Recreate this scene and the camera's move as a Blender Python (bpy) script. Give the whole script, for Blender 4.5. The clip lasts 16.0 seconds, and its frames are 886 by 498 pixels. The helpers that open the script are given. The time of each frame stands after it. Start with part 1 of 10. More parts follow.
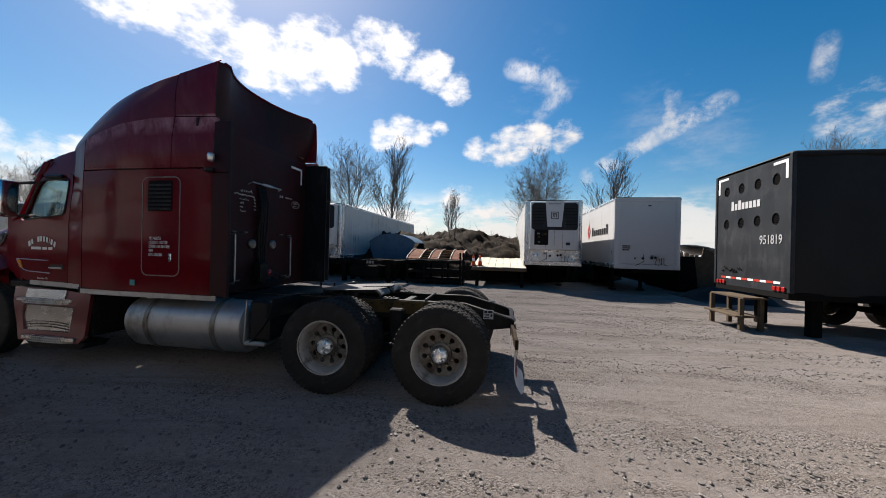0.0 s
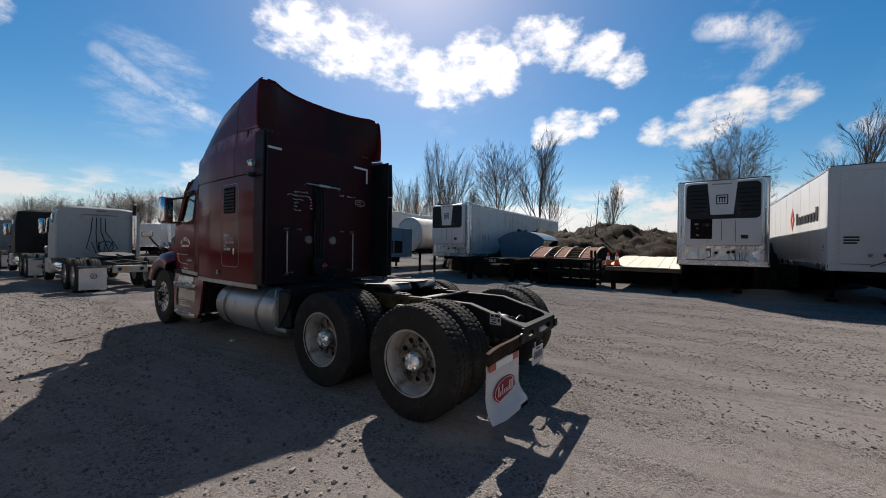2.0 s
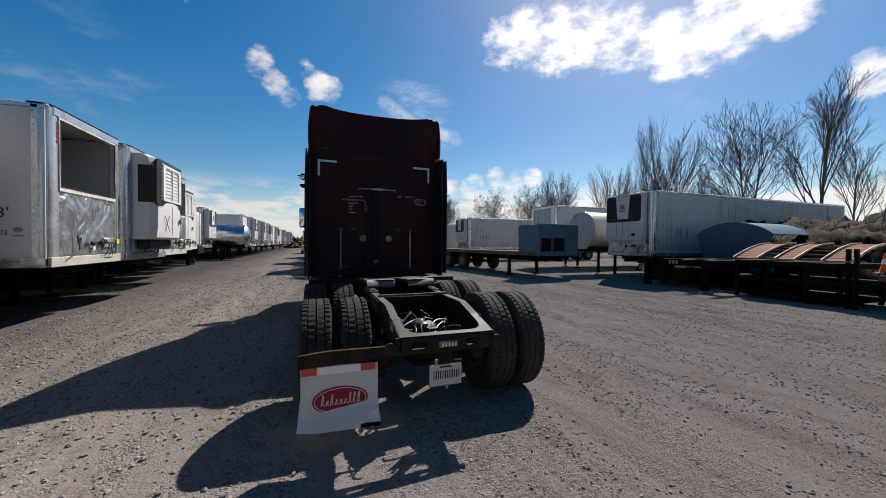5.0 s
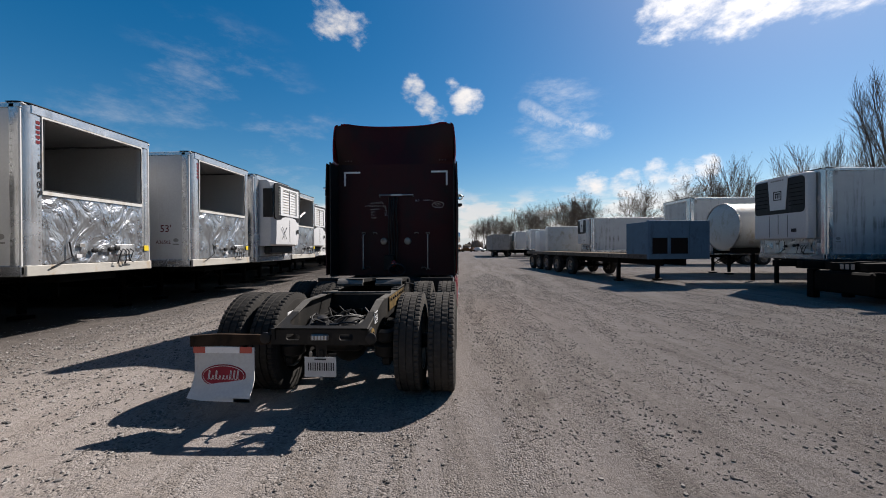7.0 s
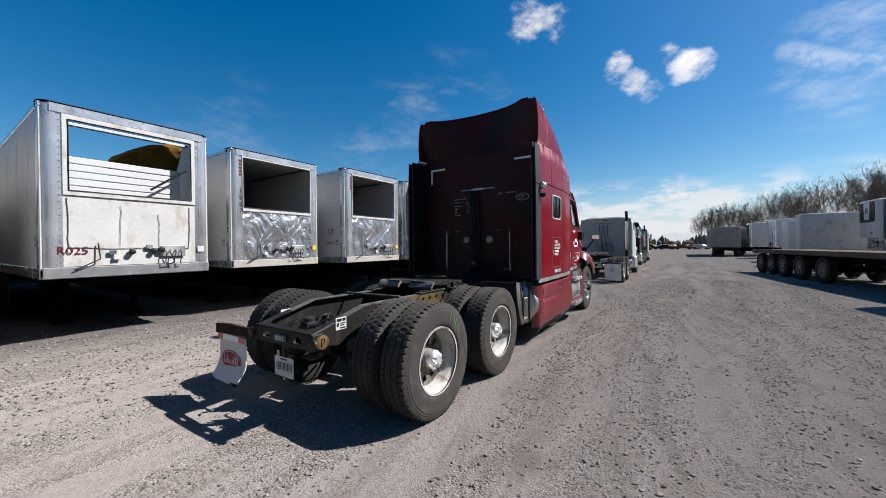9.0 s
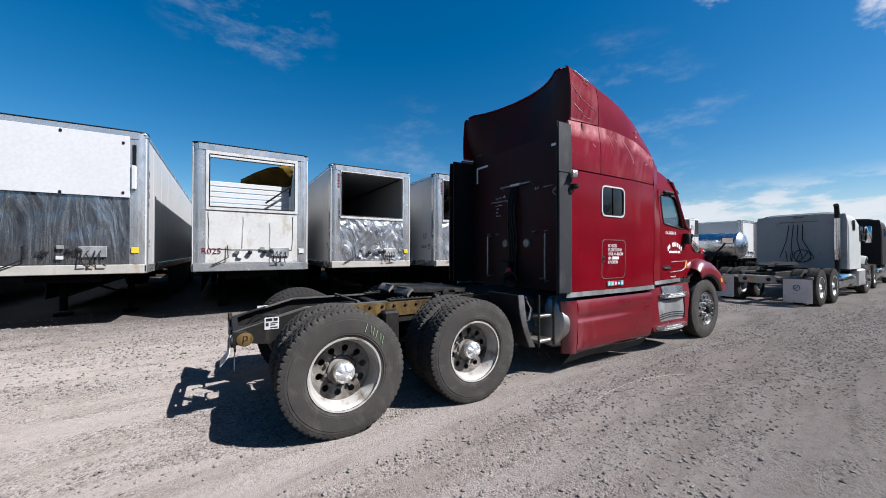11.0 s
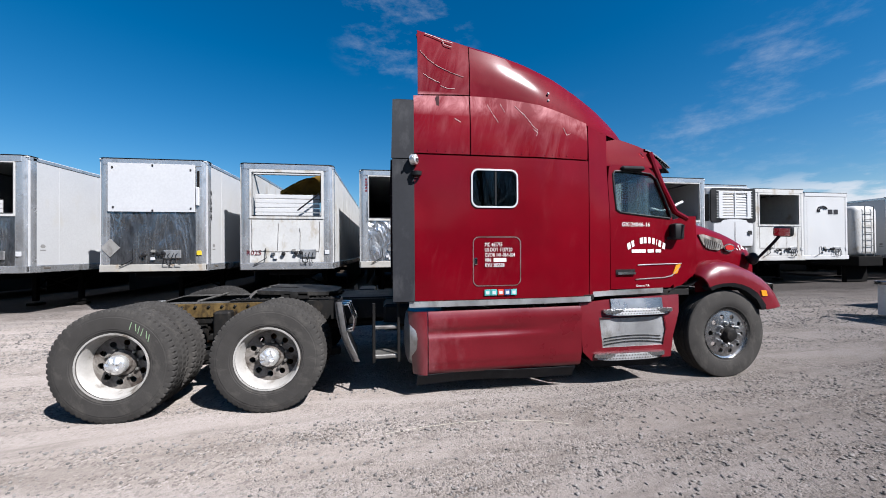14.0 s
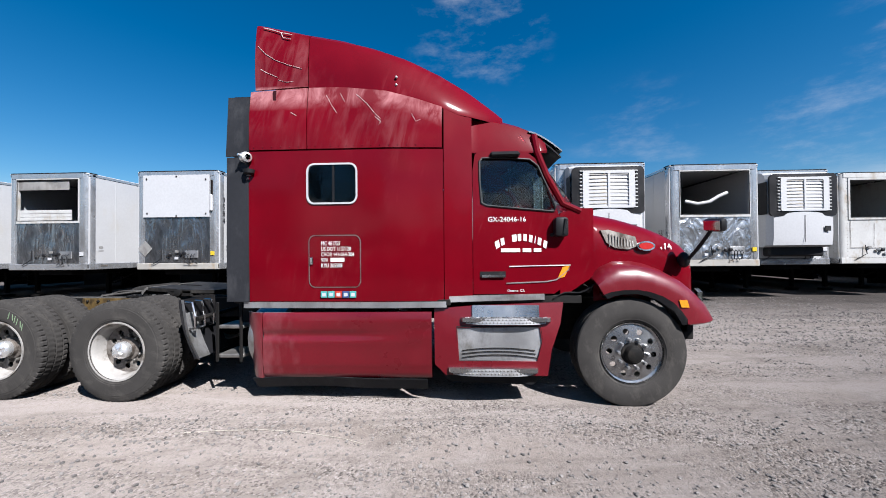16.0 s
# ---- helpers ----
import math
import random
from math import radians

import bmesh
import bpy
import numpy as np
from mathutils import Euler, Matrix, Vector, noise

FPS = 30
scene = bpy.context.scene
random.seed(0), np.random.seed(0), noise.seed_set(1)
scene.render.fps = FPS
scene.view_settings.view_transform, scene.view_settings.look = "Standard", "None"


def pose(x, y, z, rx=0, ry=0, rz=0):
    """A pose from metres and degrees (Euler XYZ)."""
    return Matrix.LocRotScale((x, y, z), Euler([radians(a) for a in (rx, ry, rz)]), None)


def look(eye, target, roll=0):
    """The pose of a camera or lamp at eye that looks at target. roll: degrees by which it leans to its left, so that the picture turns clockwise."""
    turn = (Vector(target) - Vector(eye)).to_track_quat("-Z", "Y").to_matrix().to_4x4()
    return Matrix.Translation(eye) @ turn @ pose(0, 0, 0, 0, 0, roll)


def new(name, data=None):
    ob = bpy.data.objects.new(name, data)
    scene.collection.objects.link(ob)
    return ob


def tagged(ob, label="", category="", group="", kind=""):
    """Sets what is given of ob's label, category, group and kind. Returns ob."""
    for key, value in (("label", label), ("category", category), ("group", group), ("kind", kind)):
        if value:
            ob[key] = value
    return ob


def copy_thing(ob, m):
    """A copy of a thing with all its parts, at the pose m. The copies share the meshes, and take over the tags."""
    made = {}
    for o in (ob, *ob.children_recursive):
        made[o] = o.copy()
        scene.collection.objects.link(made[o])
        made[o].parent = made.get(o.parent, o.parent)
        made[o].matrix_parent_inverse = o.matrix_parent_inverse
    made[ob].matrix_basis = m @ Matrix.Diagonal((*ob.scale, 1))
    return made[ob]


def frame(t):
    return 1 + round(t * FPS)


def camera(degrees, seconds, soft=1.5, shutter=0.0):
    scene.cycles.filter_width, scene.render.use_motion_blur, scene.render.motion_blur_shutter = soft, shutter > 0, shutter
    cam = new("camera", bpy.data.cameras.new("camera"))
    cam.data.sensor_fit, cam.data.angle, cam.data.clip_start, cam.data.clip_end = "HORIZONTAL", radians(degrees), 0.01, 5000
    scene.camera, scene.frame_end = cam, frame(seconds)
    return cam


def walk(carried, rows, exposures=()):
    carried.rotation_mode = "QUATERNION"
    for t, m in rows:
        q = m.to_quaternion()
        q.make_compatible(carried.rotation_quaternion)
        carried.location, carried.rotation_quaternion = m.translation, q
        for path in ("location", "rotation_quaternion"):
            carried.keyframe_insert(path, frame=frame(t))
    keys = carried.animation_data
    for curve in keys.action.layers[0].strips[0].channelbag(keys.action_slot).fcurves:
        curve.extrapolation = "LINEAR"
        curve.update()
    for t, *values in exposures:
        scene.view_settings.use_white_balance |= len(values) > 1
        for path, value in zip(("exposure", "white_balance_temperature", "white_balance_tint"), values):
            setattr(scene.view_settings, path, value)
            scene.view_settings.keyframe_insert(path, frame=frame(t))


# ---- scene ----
cam = camera(102.43, 16.0, soft=0.95)
PATH = [
    (0, (-4.927, -0.554, 1.661), (-2.957, -0.209, 1.667), 1.47),
    (0.5, (-4.619, -0.897, 1.633), (-2.704, -0.321, 1.635), 1.21),
    (1, (-4.386, -1.265, 1.619), (-2.544, -0.485, 1.618), 1.02),
    (1.5, (-4.002, -1.610, 1.616), (-2.279, -0.595, 1.606), 0.89),
    (2, (-3.671, -2.019, 1.589), (-2.044, -0.856, 1.579), 0.82),
    (2.5, (-3.359, -2.366, 1.610), (-1.877, -1.023, 1.593), 0.81),
    (3, (-2.910, -2.662, 1.625), (-1.601, -1.149, 1.604), 0.70),
    (3.5, (-2.518, -2.968, 1.653), (-1.339, -1.352, 1.632), 0.68),
    (4, (-2.037, -3.160, 1.633), (-1.074, -1.407, 1.605), 0.61),
    (6.3, (0.418, -3.850, 1.569), (0.643, -1.863, 1.551), -0.02),
    (6.5, (0.706, -3.864, 1.559), (0.801, -1.866, 1.546), -0.19),
    (7, (1.254, -3.833, 1.551), (1.161, -1.835, 1.542), -0.30),
    (7.5, (1.745, -3.675, 1.550), (1.370, -1.710, 1.538), -0.42),
    (8, (2.261, -3.313, 1.554), (1.629, -1.415, 1.543), -0.54),
    (8.5, (2.716, -3.003, 1.578), (1.852, -1.200, 1.566), -0.54),
    (9, (3.033, -2.565, 1.565), (1.924, -0.901, 1.551), -0.62),
    (9.5, (3.439, -2.172, 1.545), (2.109, -0.678, 1.535), -0.64),
    (9.7, (3.576, -2.001, 1.587), (2.200, -0.550, 1.575), -0.55),
    (11.8, (4.446, 0.116, 1.516), (2.605, 0.898, 1.527), -0.10),
    (12, (4.533, 0.338, 1.554), (2.673, 1.073, 1.555), -0.28),
    (12.5, (4.626, 0.875, 1.538), (2.735, 1.526, 1.539), -0.29),
    (13, (4.730, 1.461, 1.550), (2.814, 2.037, 1.558), -0.30),
    (13.5, (4.864, 1.978, 1.562), (2.910, 2.407, 1.573), -0.36),
    (14, (4.892, 2.625, 1.556), (2.916, 2.933, 1.571), -0.41),
    (14.5, (4.934, 3.230, 1.543), (2.948, 3.472, 1.558), -0.43),
    (15, (4.860, 3.823, 1.523), (2.862, 3.930, 1.539), -0.48),
    (15.5, (4.780, 4.474, 1.513), (2.780, 4.473, 1.536), -0.47),
    (16, (4.722, 5.053, 1.523), (2.725, 4.949, 1.546), -0.40),
]
walk(cam, [(t, look(eye, target, roll)) for t, eye, target, roll in PATH],
     exposures=[(0.0, 1.22, 6950, 12), (1.5, 1.16, 6920, 12), (4.0, 1.06, 6850, 12), (7.0, 1.08, 6800, 12), (9.0, 1.2, 6450, 11), (12.0, 1.2, 6200, 11), (16.0, 1.2, 6150, 12)])

# ---- sky, sun ----
SUN_AZ, SUN_EL = 49.0, 45.5        # degrees clockwise from +y, degrees up
world = bpy.data.worlds.new("sky")
scene.world = world
world.use_nodes = True
wn, wl = world.node_tree.nodes, world.node_tree.links
wn.clear()


def wmath(op, a, b=0.0):
    n = wn.new("ShaderNodeMath")
    n.operation = op
    for k, v in enumerate((a, b)):
        if isinstance(v, (int, float)):
            n.inputs[k].default_value = v
        else:
            wl.new(v, n.inputs[k])
    return n.outputs[0]


def wrange(v, a, b, c=0.0, d=1.0):
    n = wn.new("ShaderNodeMapRange")
    n.interpolation_type = "SMOOTHSTEP"
    for k, val in enumerate((a, b, c, d)):
        n.inputs[1 + k].default_value = val
    wl.new(v, n.inputs[0])
    return n.outputs[0]


sky = wn.new("ShaderNodeTexSky")
sky.sky_type = "NISHITA"
sky.sun_disc = False
sky.sun_elevation, sky.sun_rotation = radians(SUN_EL), radians(SUN_AZ)
sky.altitude, sky.air_density, sky.dust_density, sky.ozone_density = 100.0, 1.0, 0.55, 2.0
tone = wn.new("ShaderNodeHueSaturation")
tone.inputs["Saturation"].default_value = 1.5
tone.inputs["Value"].default_value = 0.95
tone.inputs["Hue"].default_value = 0.496
wl.new(sky.outputs[0], tone.inputs["Color"])

coords = wn.new("ShaderNodeTexCoord")
ray_dir = coords.outputs["Generated"]
split = wn.new("ShaderNodeSeparateXYZ")
wl.new(ray_dir, split.inputs[0])


def cloud_noise(scale, detail, rough, stretch=1.0, offset=0.0):
    m = wn.new("ShaderNodeMapping")
    m.inputs["Scale"].default_value = (1, 1, stretch)
    m.inputs["Location"].default_value = (offset, offset * 0.7, offset * 1.3)
    wl.new(ray_dir, m.inputs[0])
    n = wn.new("ShaderNodeTexNoise")
    n.inputs["Scale"].default_value, n.inputs["Detail"].default_value, n.inputs["Roughness"].default_value = scale, detail, rough
    wl.new(m.outputs[0], n.inputs["Vector"])
    return n.outputs[0]


fluff = cloud_noise(17.0, 11.0, 0.62, 1.7)
wisp = cloud_noise(5.0, 9.0, 0.66, 2.6, 3.0)
# cumulus puffs: azimuth, elevation, angular radius (degrees), weight
PUFFS = [(29.5, 28.9, 2.2, 1.0), (33, 29.2, 2.6, 1.1), (37, 28.6, 2.9, 1.15), (41.5, 28.6, 2.8, 1.15), (45.5, 27.2, 2.6, 1.1), (49, 25.4, 2.2, 1.05), (53, 25.0, 2.9, 1.15), (55, 23.4, 1.8, 1.0),
         (58.5, 26.6, 3.0, 1.2), (62.5, 26.6, 2.6, 1.15), (60.5, 29.3, 1.9, 1.0), (68.0, 29.2, 2.1, 1.05), (72.0, 28.6, 2.2, 1.1), (75.0, 27.2, 1.7, 1.0), (78.0, 26.6, 1.9, 1.1), (81.2, 24.4, 1.7, 1.05),
         (70.0, 17.2, 1.6, 1.05), (73.0, 17.9, 1.9, 1.1), (76.0, 18.0, 1.5, 0.95), (78.8, 18.6, 1.1, 0.8), (85.0, 16.0, 1.6, 0.95), (88.0, 15.6, 1.9, 1.0), (91.0, 16.4, 2.2, 1.1), (94.5, 17.4, 1.9, 1.1), (98.5, 17.3, 1.7, 0.95),
         (0.8, 22.2, 1.5, 1.15), (2.4, 22.2, 1.3, 1.0), (-1.2, 24.2, 1.0, 0.7), (-7.4, 24.0, 1.6, 0.85), (-5.2, 22.0, 1.5, 0.85), (-3.4, 20.4, 1.2, 0.8), (-19.7, 31.4, 2.0, 0.85), (-16.0, 30.6, 1.7, 0.8),
         (20, 9.2, 1.7, 0.95), (24.8, 8.8, 1.8, 0.9), (28.4, 10.3, 1.4, 1.0), (31.2, 9.6, 1.5, 0.9), (33.8, 9.9, 1.3, 0.95), (82.4, 7.0, 2.6, 0.85), (85.5, 6.5, 2.0, 0.8), (129, 15, 2.4, 0.8), (0.7, 7.2, 1.8, 0.75), (-1.2, 7.0, 1.6, 0.75)]
total = None
for az, el, rad, weight in PUFFS:
    rad *= 1.22 if el > 22 and 28 < az < 83 else 1.1
    d = Vector((math.sin(radians(az)) * math.cos(radians(el)), math.cos(radians(az)) * math.cos(radians(el)), math.sin(radians(el))))
    n = wn.new("ShaderNodeVectorMath")
    n.operation = "DOT_PRODUCT"
    n.inputs[1].default_value = d
    wl.new(ray_dir, n.inputs[0])
    blob = wrange(n.outputs["Value"], math.cos(radians(rad * 1.75)), math.cos(radians(rad * 0.1)), 0.0, weight)
    total = blob if total is None else wmath("MAXIMUM", total, blob)
puff = wmath("ADD", wmath("MULTIPLY", total, 1.25), wmath("SUBTRACT", wmath("MULTIPLY", fluff, 2.9), 2.0))
puff = wmath("MULTIPLY", wrange(puff, 0.0, 1.2), wrange(total, 0.0, 0.3))
# thin high wisps towards the side of the tk row and the front
wisps = [(114, 17, 7, 0.25), (94, 25.5, 5, 0.5), (15, 18.5, 6, 0.5), (-34, 18, 9, 0.3), (-28, 13.5, 7, 0.35), (-45, 11.5, 8, 0.3), (-87, 33, 8, 0.35), (-64, 13, 8, 0.2), (-25, 15, 7, 0.25), (60, 19, 8, 0.2)]
thin = None
for az, el, rad, weight in wisps:
    d = Vector((math.sin(radians(az)) * math.cos(radians(el)), math.cos(radians(az)) * math.cos(radians(el)), math.sin(radians(el))))
    n = wn.new("ShaderNodeVectorMath")
    n.operation = "DOT_PRODUCT"
    n.inputs[1].default_value = d
    wl.new(ray_dir, n.inputs[0])
    blob = wrange(n.outputs["Value"], math.cos(radians(rad * 1.5)), 1.0, 0.0, weight)
    thin = blob if thin is None else wmath("MAXIMUM", thin, blob)
thin = wmath("MULTIPLY", wrange(wmath("ADD", wisp, wmath("MULTIPLY", thin, 0.22)), 0.52, 0.86), thin)
# drawn-out streaks of high cloud: from azimuth, elevation to azimuth, elevation, half width (degrees), weight
streaks = [(118, 19.0, 111, 16.3, 1.1, 0.85), (111, 16.3, 102, 11.5, 1.0, 0.85), (112.5, 21.0, 112, 16.9, 0.8, 0.6), (10.5, 21.0, 15, 18.3, 0.9, 0.45), (15, 18.3, 22, 16.2, 0.8, 0.6), (90.5, 26.8, 96, 25.4, 1.1, 0.75), (96, 25.4, 98, 23.0, 1.1, 0.7), (98, 23.0, 95, 20.8, 1.0, 0.5), (127, 22.8, 126.5, 19.8, 0.8, 0.6)]
drawn = None
for az0, el0, az1, el1, rad, weight in streaks:
    for k in range(12):
        az, el = az0 + (az1 - az0) * k / 11, el0 + (el1 - el0) * k / 11
        d = Vector((math.sin(radians(az)) * math.cos(radians(el)), math.cos(radians(az)) * math.cos(radians(el)), math.sin(radians(el))))
        n = wn.new("ShaderNodeVectorMath")
        n.operation = "DOT_PRODUCT"
        n.inputs[1].default_value = d
        wl.new(ray_dir, n.inputs[0])
        blob = wrange(n.outputs["Value"], math.cos(radians(rad * 1.5)), 1.0, 0.0, weight * (0.6 + 0.4 * math.sin(math.pi * k / 11)))
        drawn = blob if drawn is None else wmath("MAXIMUM", drawn, blob)
thin = wmath("MAXIMUM", thin, wmath("MULTIPLY", drawn, wrange(cloud_noise(16.0, 9.0, 0.66, 1.0, 5.0), 0.36, 0.66)))
# low bank of cloud over the horizon, thicker towards the road's end and the sun side
low = wrange(split.outputs["Z"], -0.02, 0.02)
low = wmath("MULTIPLY", low, wrange(split.outputs["Z"], 0.17, 0.10))
side = wrange(wmath("ADD", split.outputs["Y"], wmath("MULTIPLY", split.outputs["X"], 0.9)), -0.35, 0.45)
bank = wmath("MULTIPLY", wmath("MULTIPLY", wrange(wmath("SUBTRACT", cloud_noise(7.0, 9.0, 0.58, 3.4, 7.0), wmath("MULTIPLY", split.outputs["Z"], 0.9)), 0.34, 0.47), low), side)
cover = wmath("MINIMUM", wmath("ADD", wmath("ADD", puff, thin), wmath("MULTIPLY", bank, 0.78)), 1.0)
glow = wn.new("ShaderNodeVectorMath")
glow.operation = "DOT_PRODUCT"
glow.inputs[1].default_value = (math.sin(radians(SUN_AZ)) * math.cos(radians(SUN_EL)), math.cos(radians(SUN_AZ)) * math.cos(radians(SUN_EL)), math.sin(radians(SUN_EL)))
wl.new(ray_dir, glow.inputs[0])
bright = wrange(glow.outputs["Value"], 0.55, 0.98, 7.4, 11.5)
white = wn.new("ShaderNodeCombineColor")
wl.new(bright, white.inputs[0])
wl.new(bright, white.inputs[1])
wl.new(wmath("MULTIPLY", bright, 1.02), white.inputs[2])
mixed = wn.new("ShaderNodeMix")
mixed.data_type = "RGBA"
wl.new(cover, mixed.inputs["Factor"])
haze = wn.new("ShaderNodeMix")
haze.data_type = "RGBA"
wl.new(wrange(split.outputs["Z"], 0.16, -0.02, 0.0, 0.85), haze.inputs["Factor"])
wl.new(tone.outputs[0], haze.inputs["A"])
haze.inputs["B"].default_value = (5.4, 6.3, 7.4, 1)
wl.new(haze.outputs["Result"], mixed.inputs["A"])
wl.new(white.outputs[0], mixed.inputs["B"])
back = wn.new("ShaderNodeBackground")
back.inputs["Strength"].default_value = 0.05
wl.new(mixed.outputs["Result"], back.inputs["Color"])
out = wn.new("ShaderNodeOutputWorld")
wl.new(back.outputs[0], out.inputs[0])

sun = new("sun", bpy.data.lights.new("sun", "SUN"))
sun.data.energy, sun.data.angle, sun.data.color = 6.0, radians(0.53), (1.0, 0.965, 0.93)
sun.matrix_world = look((60 * math.sin(radians(SUN_AZ)) * math.cos(radians(SUN_EL)), 60 * math.cos(radians(SUN_AZ)) * math.cos(radians(SUN_EL)),
                         60 * math.sin(radians(SUN_EL))), (0, 0, 0))

# ---- materials ----
def node_mat(name):
    m = bpy.data.materials.new(name)
    m.use_nodes = True
    nt = m.node_tree
    return m, nt, nt.nodes["Principled BSDF"]


def tex(nt, kind, vec=None, **vals):
    n = nt.nodes.new(kind)
    for k, v in vals.items():
        n.inputs[k].default_value = v
    if vec is not None:
        nt.links.new(vec, n.inputs["Vector"])
    return n


def mixc(nt, fac, a, b, blend="MIX"):
    n = nt.nodes.new("ShaderNodeMix")
    n.data_type, n.blend_type = "RGBA", blend
    for key, v in (("Factor", fac), ("A", a), ("B", b)):
        if isinstance(v, (int, float)):
            n.inputs[key].default_value = v
        elif isinstance(v, tuple):
            n.inputs[key].default_value = (*v[:3], 1)
        else:
            nt.links.new(v, n.inputs[key])
    return n.outputs["Result"]


def ramp(nt, v, a, b, c=0.0, d=1.0):
    n = nt.nodes.new("ShaderNodeMapRange")
    for k, val in enumerate((a, b, c, d)):
        n.inputs[1 + k].default_value = val
    nt.links.new(v, n.inputs[0])
    return n.outputs[0]


def coord(nt, scale=(1, 1, 1), rot=(0, 0, 0)):
    c = nt.nodes.new("ShaderNodeTexCoord")
    m = nt.nodes.new("ShaderNodeMapping")
    m.inputs["Scale"].default_value = scale
    m.inputs["Rotation"].default_value = rot
    nt.links.new(c.outputs["Object"], m.inputs[0])
    return m.outputs[0]


def turned(nt, rot, scale):
    """Object coordinates turned first and stretched after, for slanting streaks."""
    c = nt.nodes.new("ShaderNodeTexCoord")
    m = nt.nodes.new("ShaderNodeMapping")
    m.inputs["Rotation"].default_value = rot
    nt.links.new(c.outputs["Object"], m.inputs[0])
    k = nt.nodes.new("ShaderNodeMapping")
    k.inputs["Scale"].default_value = scale
    nt.links.new(m.outputs[0], k.inputs[0])
    return k.outputs[0]


def bump(nt, b, height, strength, dist=0.01):
    n = nt.nodes.new("ShaderNodeBump")
    n.inputs["Strength"].default_value, n.inputs["Distance"].default_value = strength, dist
    nt.links.new(height, n.inputs["Height"])
    nt.links.new(n.outputs[0], b.inputs["Normal"])


def mat(name, base, rough=0.6, metal=0.0, var=0.15, scale=3.0, grain=60.0, relief=0.15, dirt=None, amount=0.3, coat=0.0, dirt_scale=4.0, random_tint=0.0, island=None):
    """A plain surface with blotches, fine grain and, if told, patches of dirt."""
    m, nt, b = node_mat(name)
    v = coord(nt)
    big = tex(nt, "ShaderNodeTexNoise", v, Scale=scale, Detail=5.0, Roughness=0.6).outputs[0]
    fine = tex(nt, "ShaderNodeTexNoise", v, Scale=grain, Detail=3.0, Roughness=0.6).outputs[0]
    lo, hi = tuple(c * (1 - var) for c in base), tuple(min(1.0, c * (1 + var)) for c in base)
    col = mixc(nt, ramp(nt, big, 0.3, 0.7), lo, hi)
    col = mixc(nt, ramp(nt, fine, 0.35, 0.65, 0.0, 0.35 if max(base) < 0.5 else 0.1), col, tuple(c * 0.75 for c in base))
    if dirt:
        patch = tex(nt, "ShaderNodeTexNoise", coord(nt, (1, 1, 0.55)), Scale=dirt_scale, Detail=8.0, Roughness=0.68).outputs[0]
        col = mixc(nt, ramp(nt, patch, 0.62 - 0.25 * amount, 0.80 - 0.25 * amount), col, dirt)
    if island:
        geo = nt.nodes.new("ShaderNodeNewGeometry")
        col = mixc(nt, ramp(nt, geo.outputs["Random Per Island"], 0.1, 0.9), col, island)
    if random_tint:
        info = nt.nodes.new("ShaderNodeObjectInfo")
        col = mixc(nt, ramp(nt, info.outputs["Random"], 0, 1, 0, random_tint), col, tuple(c * 0.55 for c in base))
    nt.links.new(col, b.inputs["Base Color"])
    nt.links.new(ramp(nt, big, 0.25, 0.75, max(0.02, rough - 0.1), min(1.0, rough + 0.1)), b.inputs["Roughness"])
    b.inputs["Metallic"].default_value = metal
    b.inputs["Specular IOR Level"].default_value = 0.5 if rough < 0.43 else 0.14 if rough < 0.75 else 0.05
    if coat:
        b.inputs["Coat Weight"].default_value, b.inputs["Coat Roughness"].default_value = coat, 0.06
    if relief:
        bump(nt, b, fine, relief, 0.004)
    return m


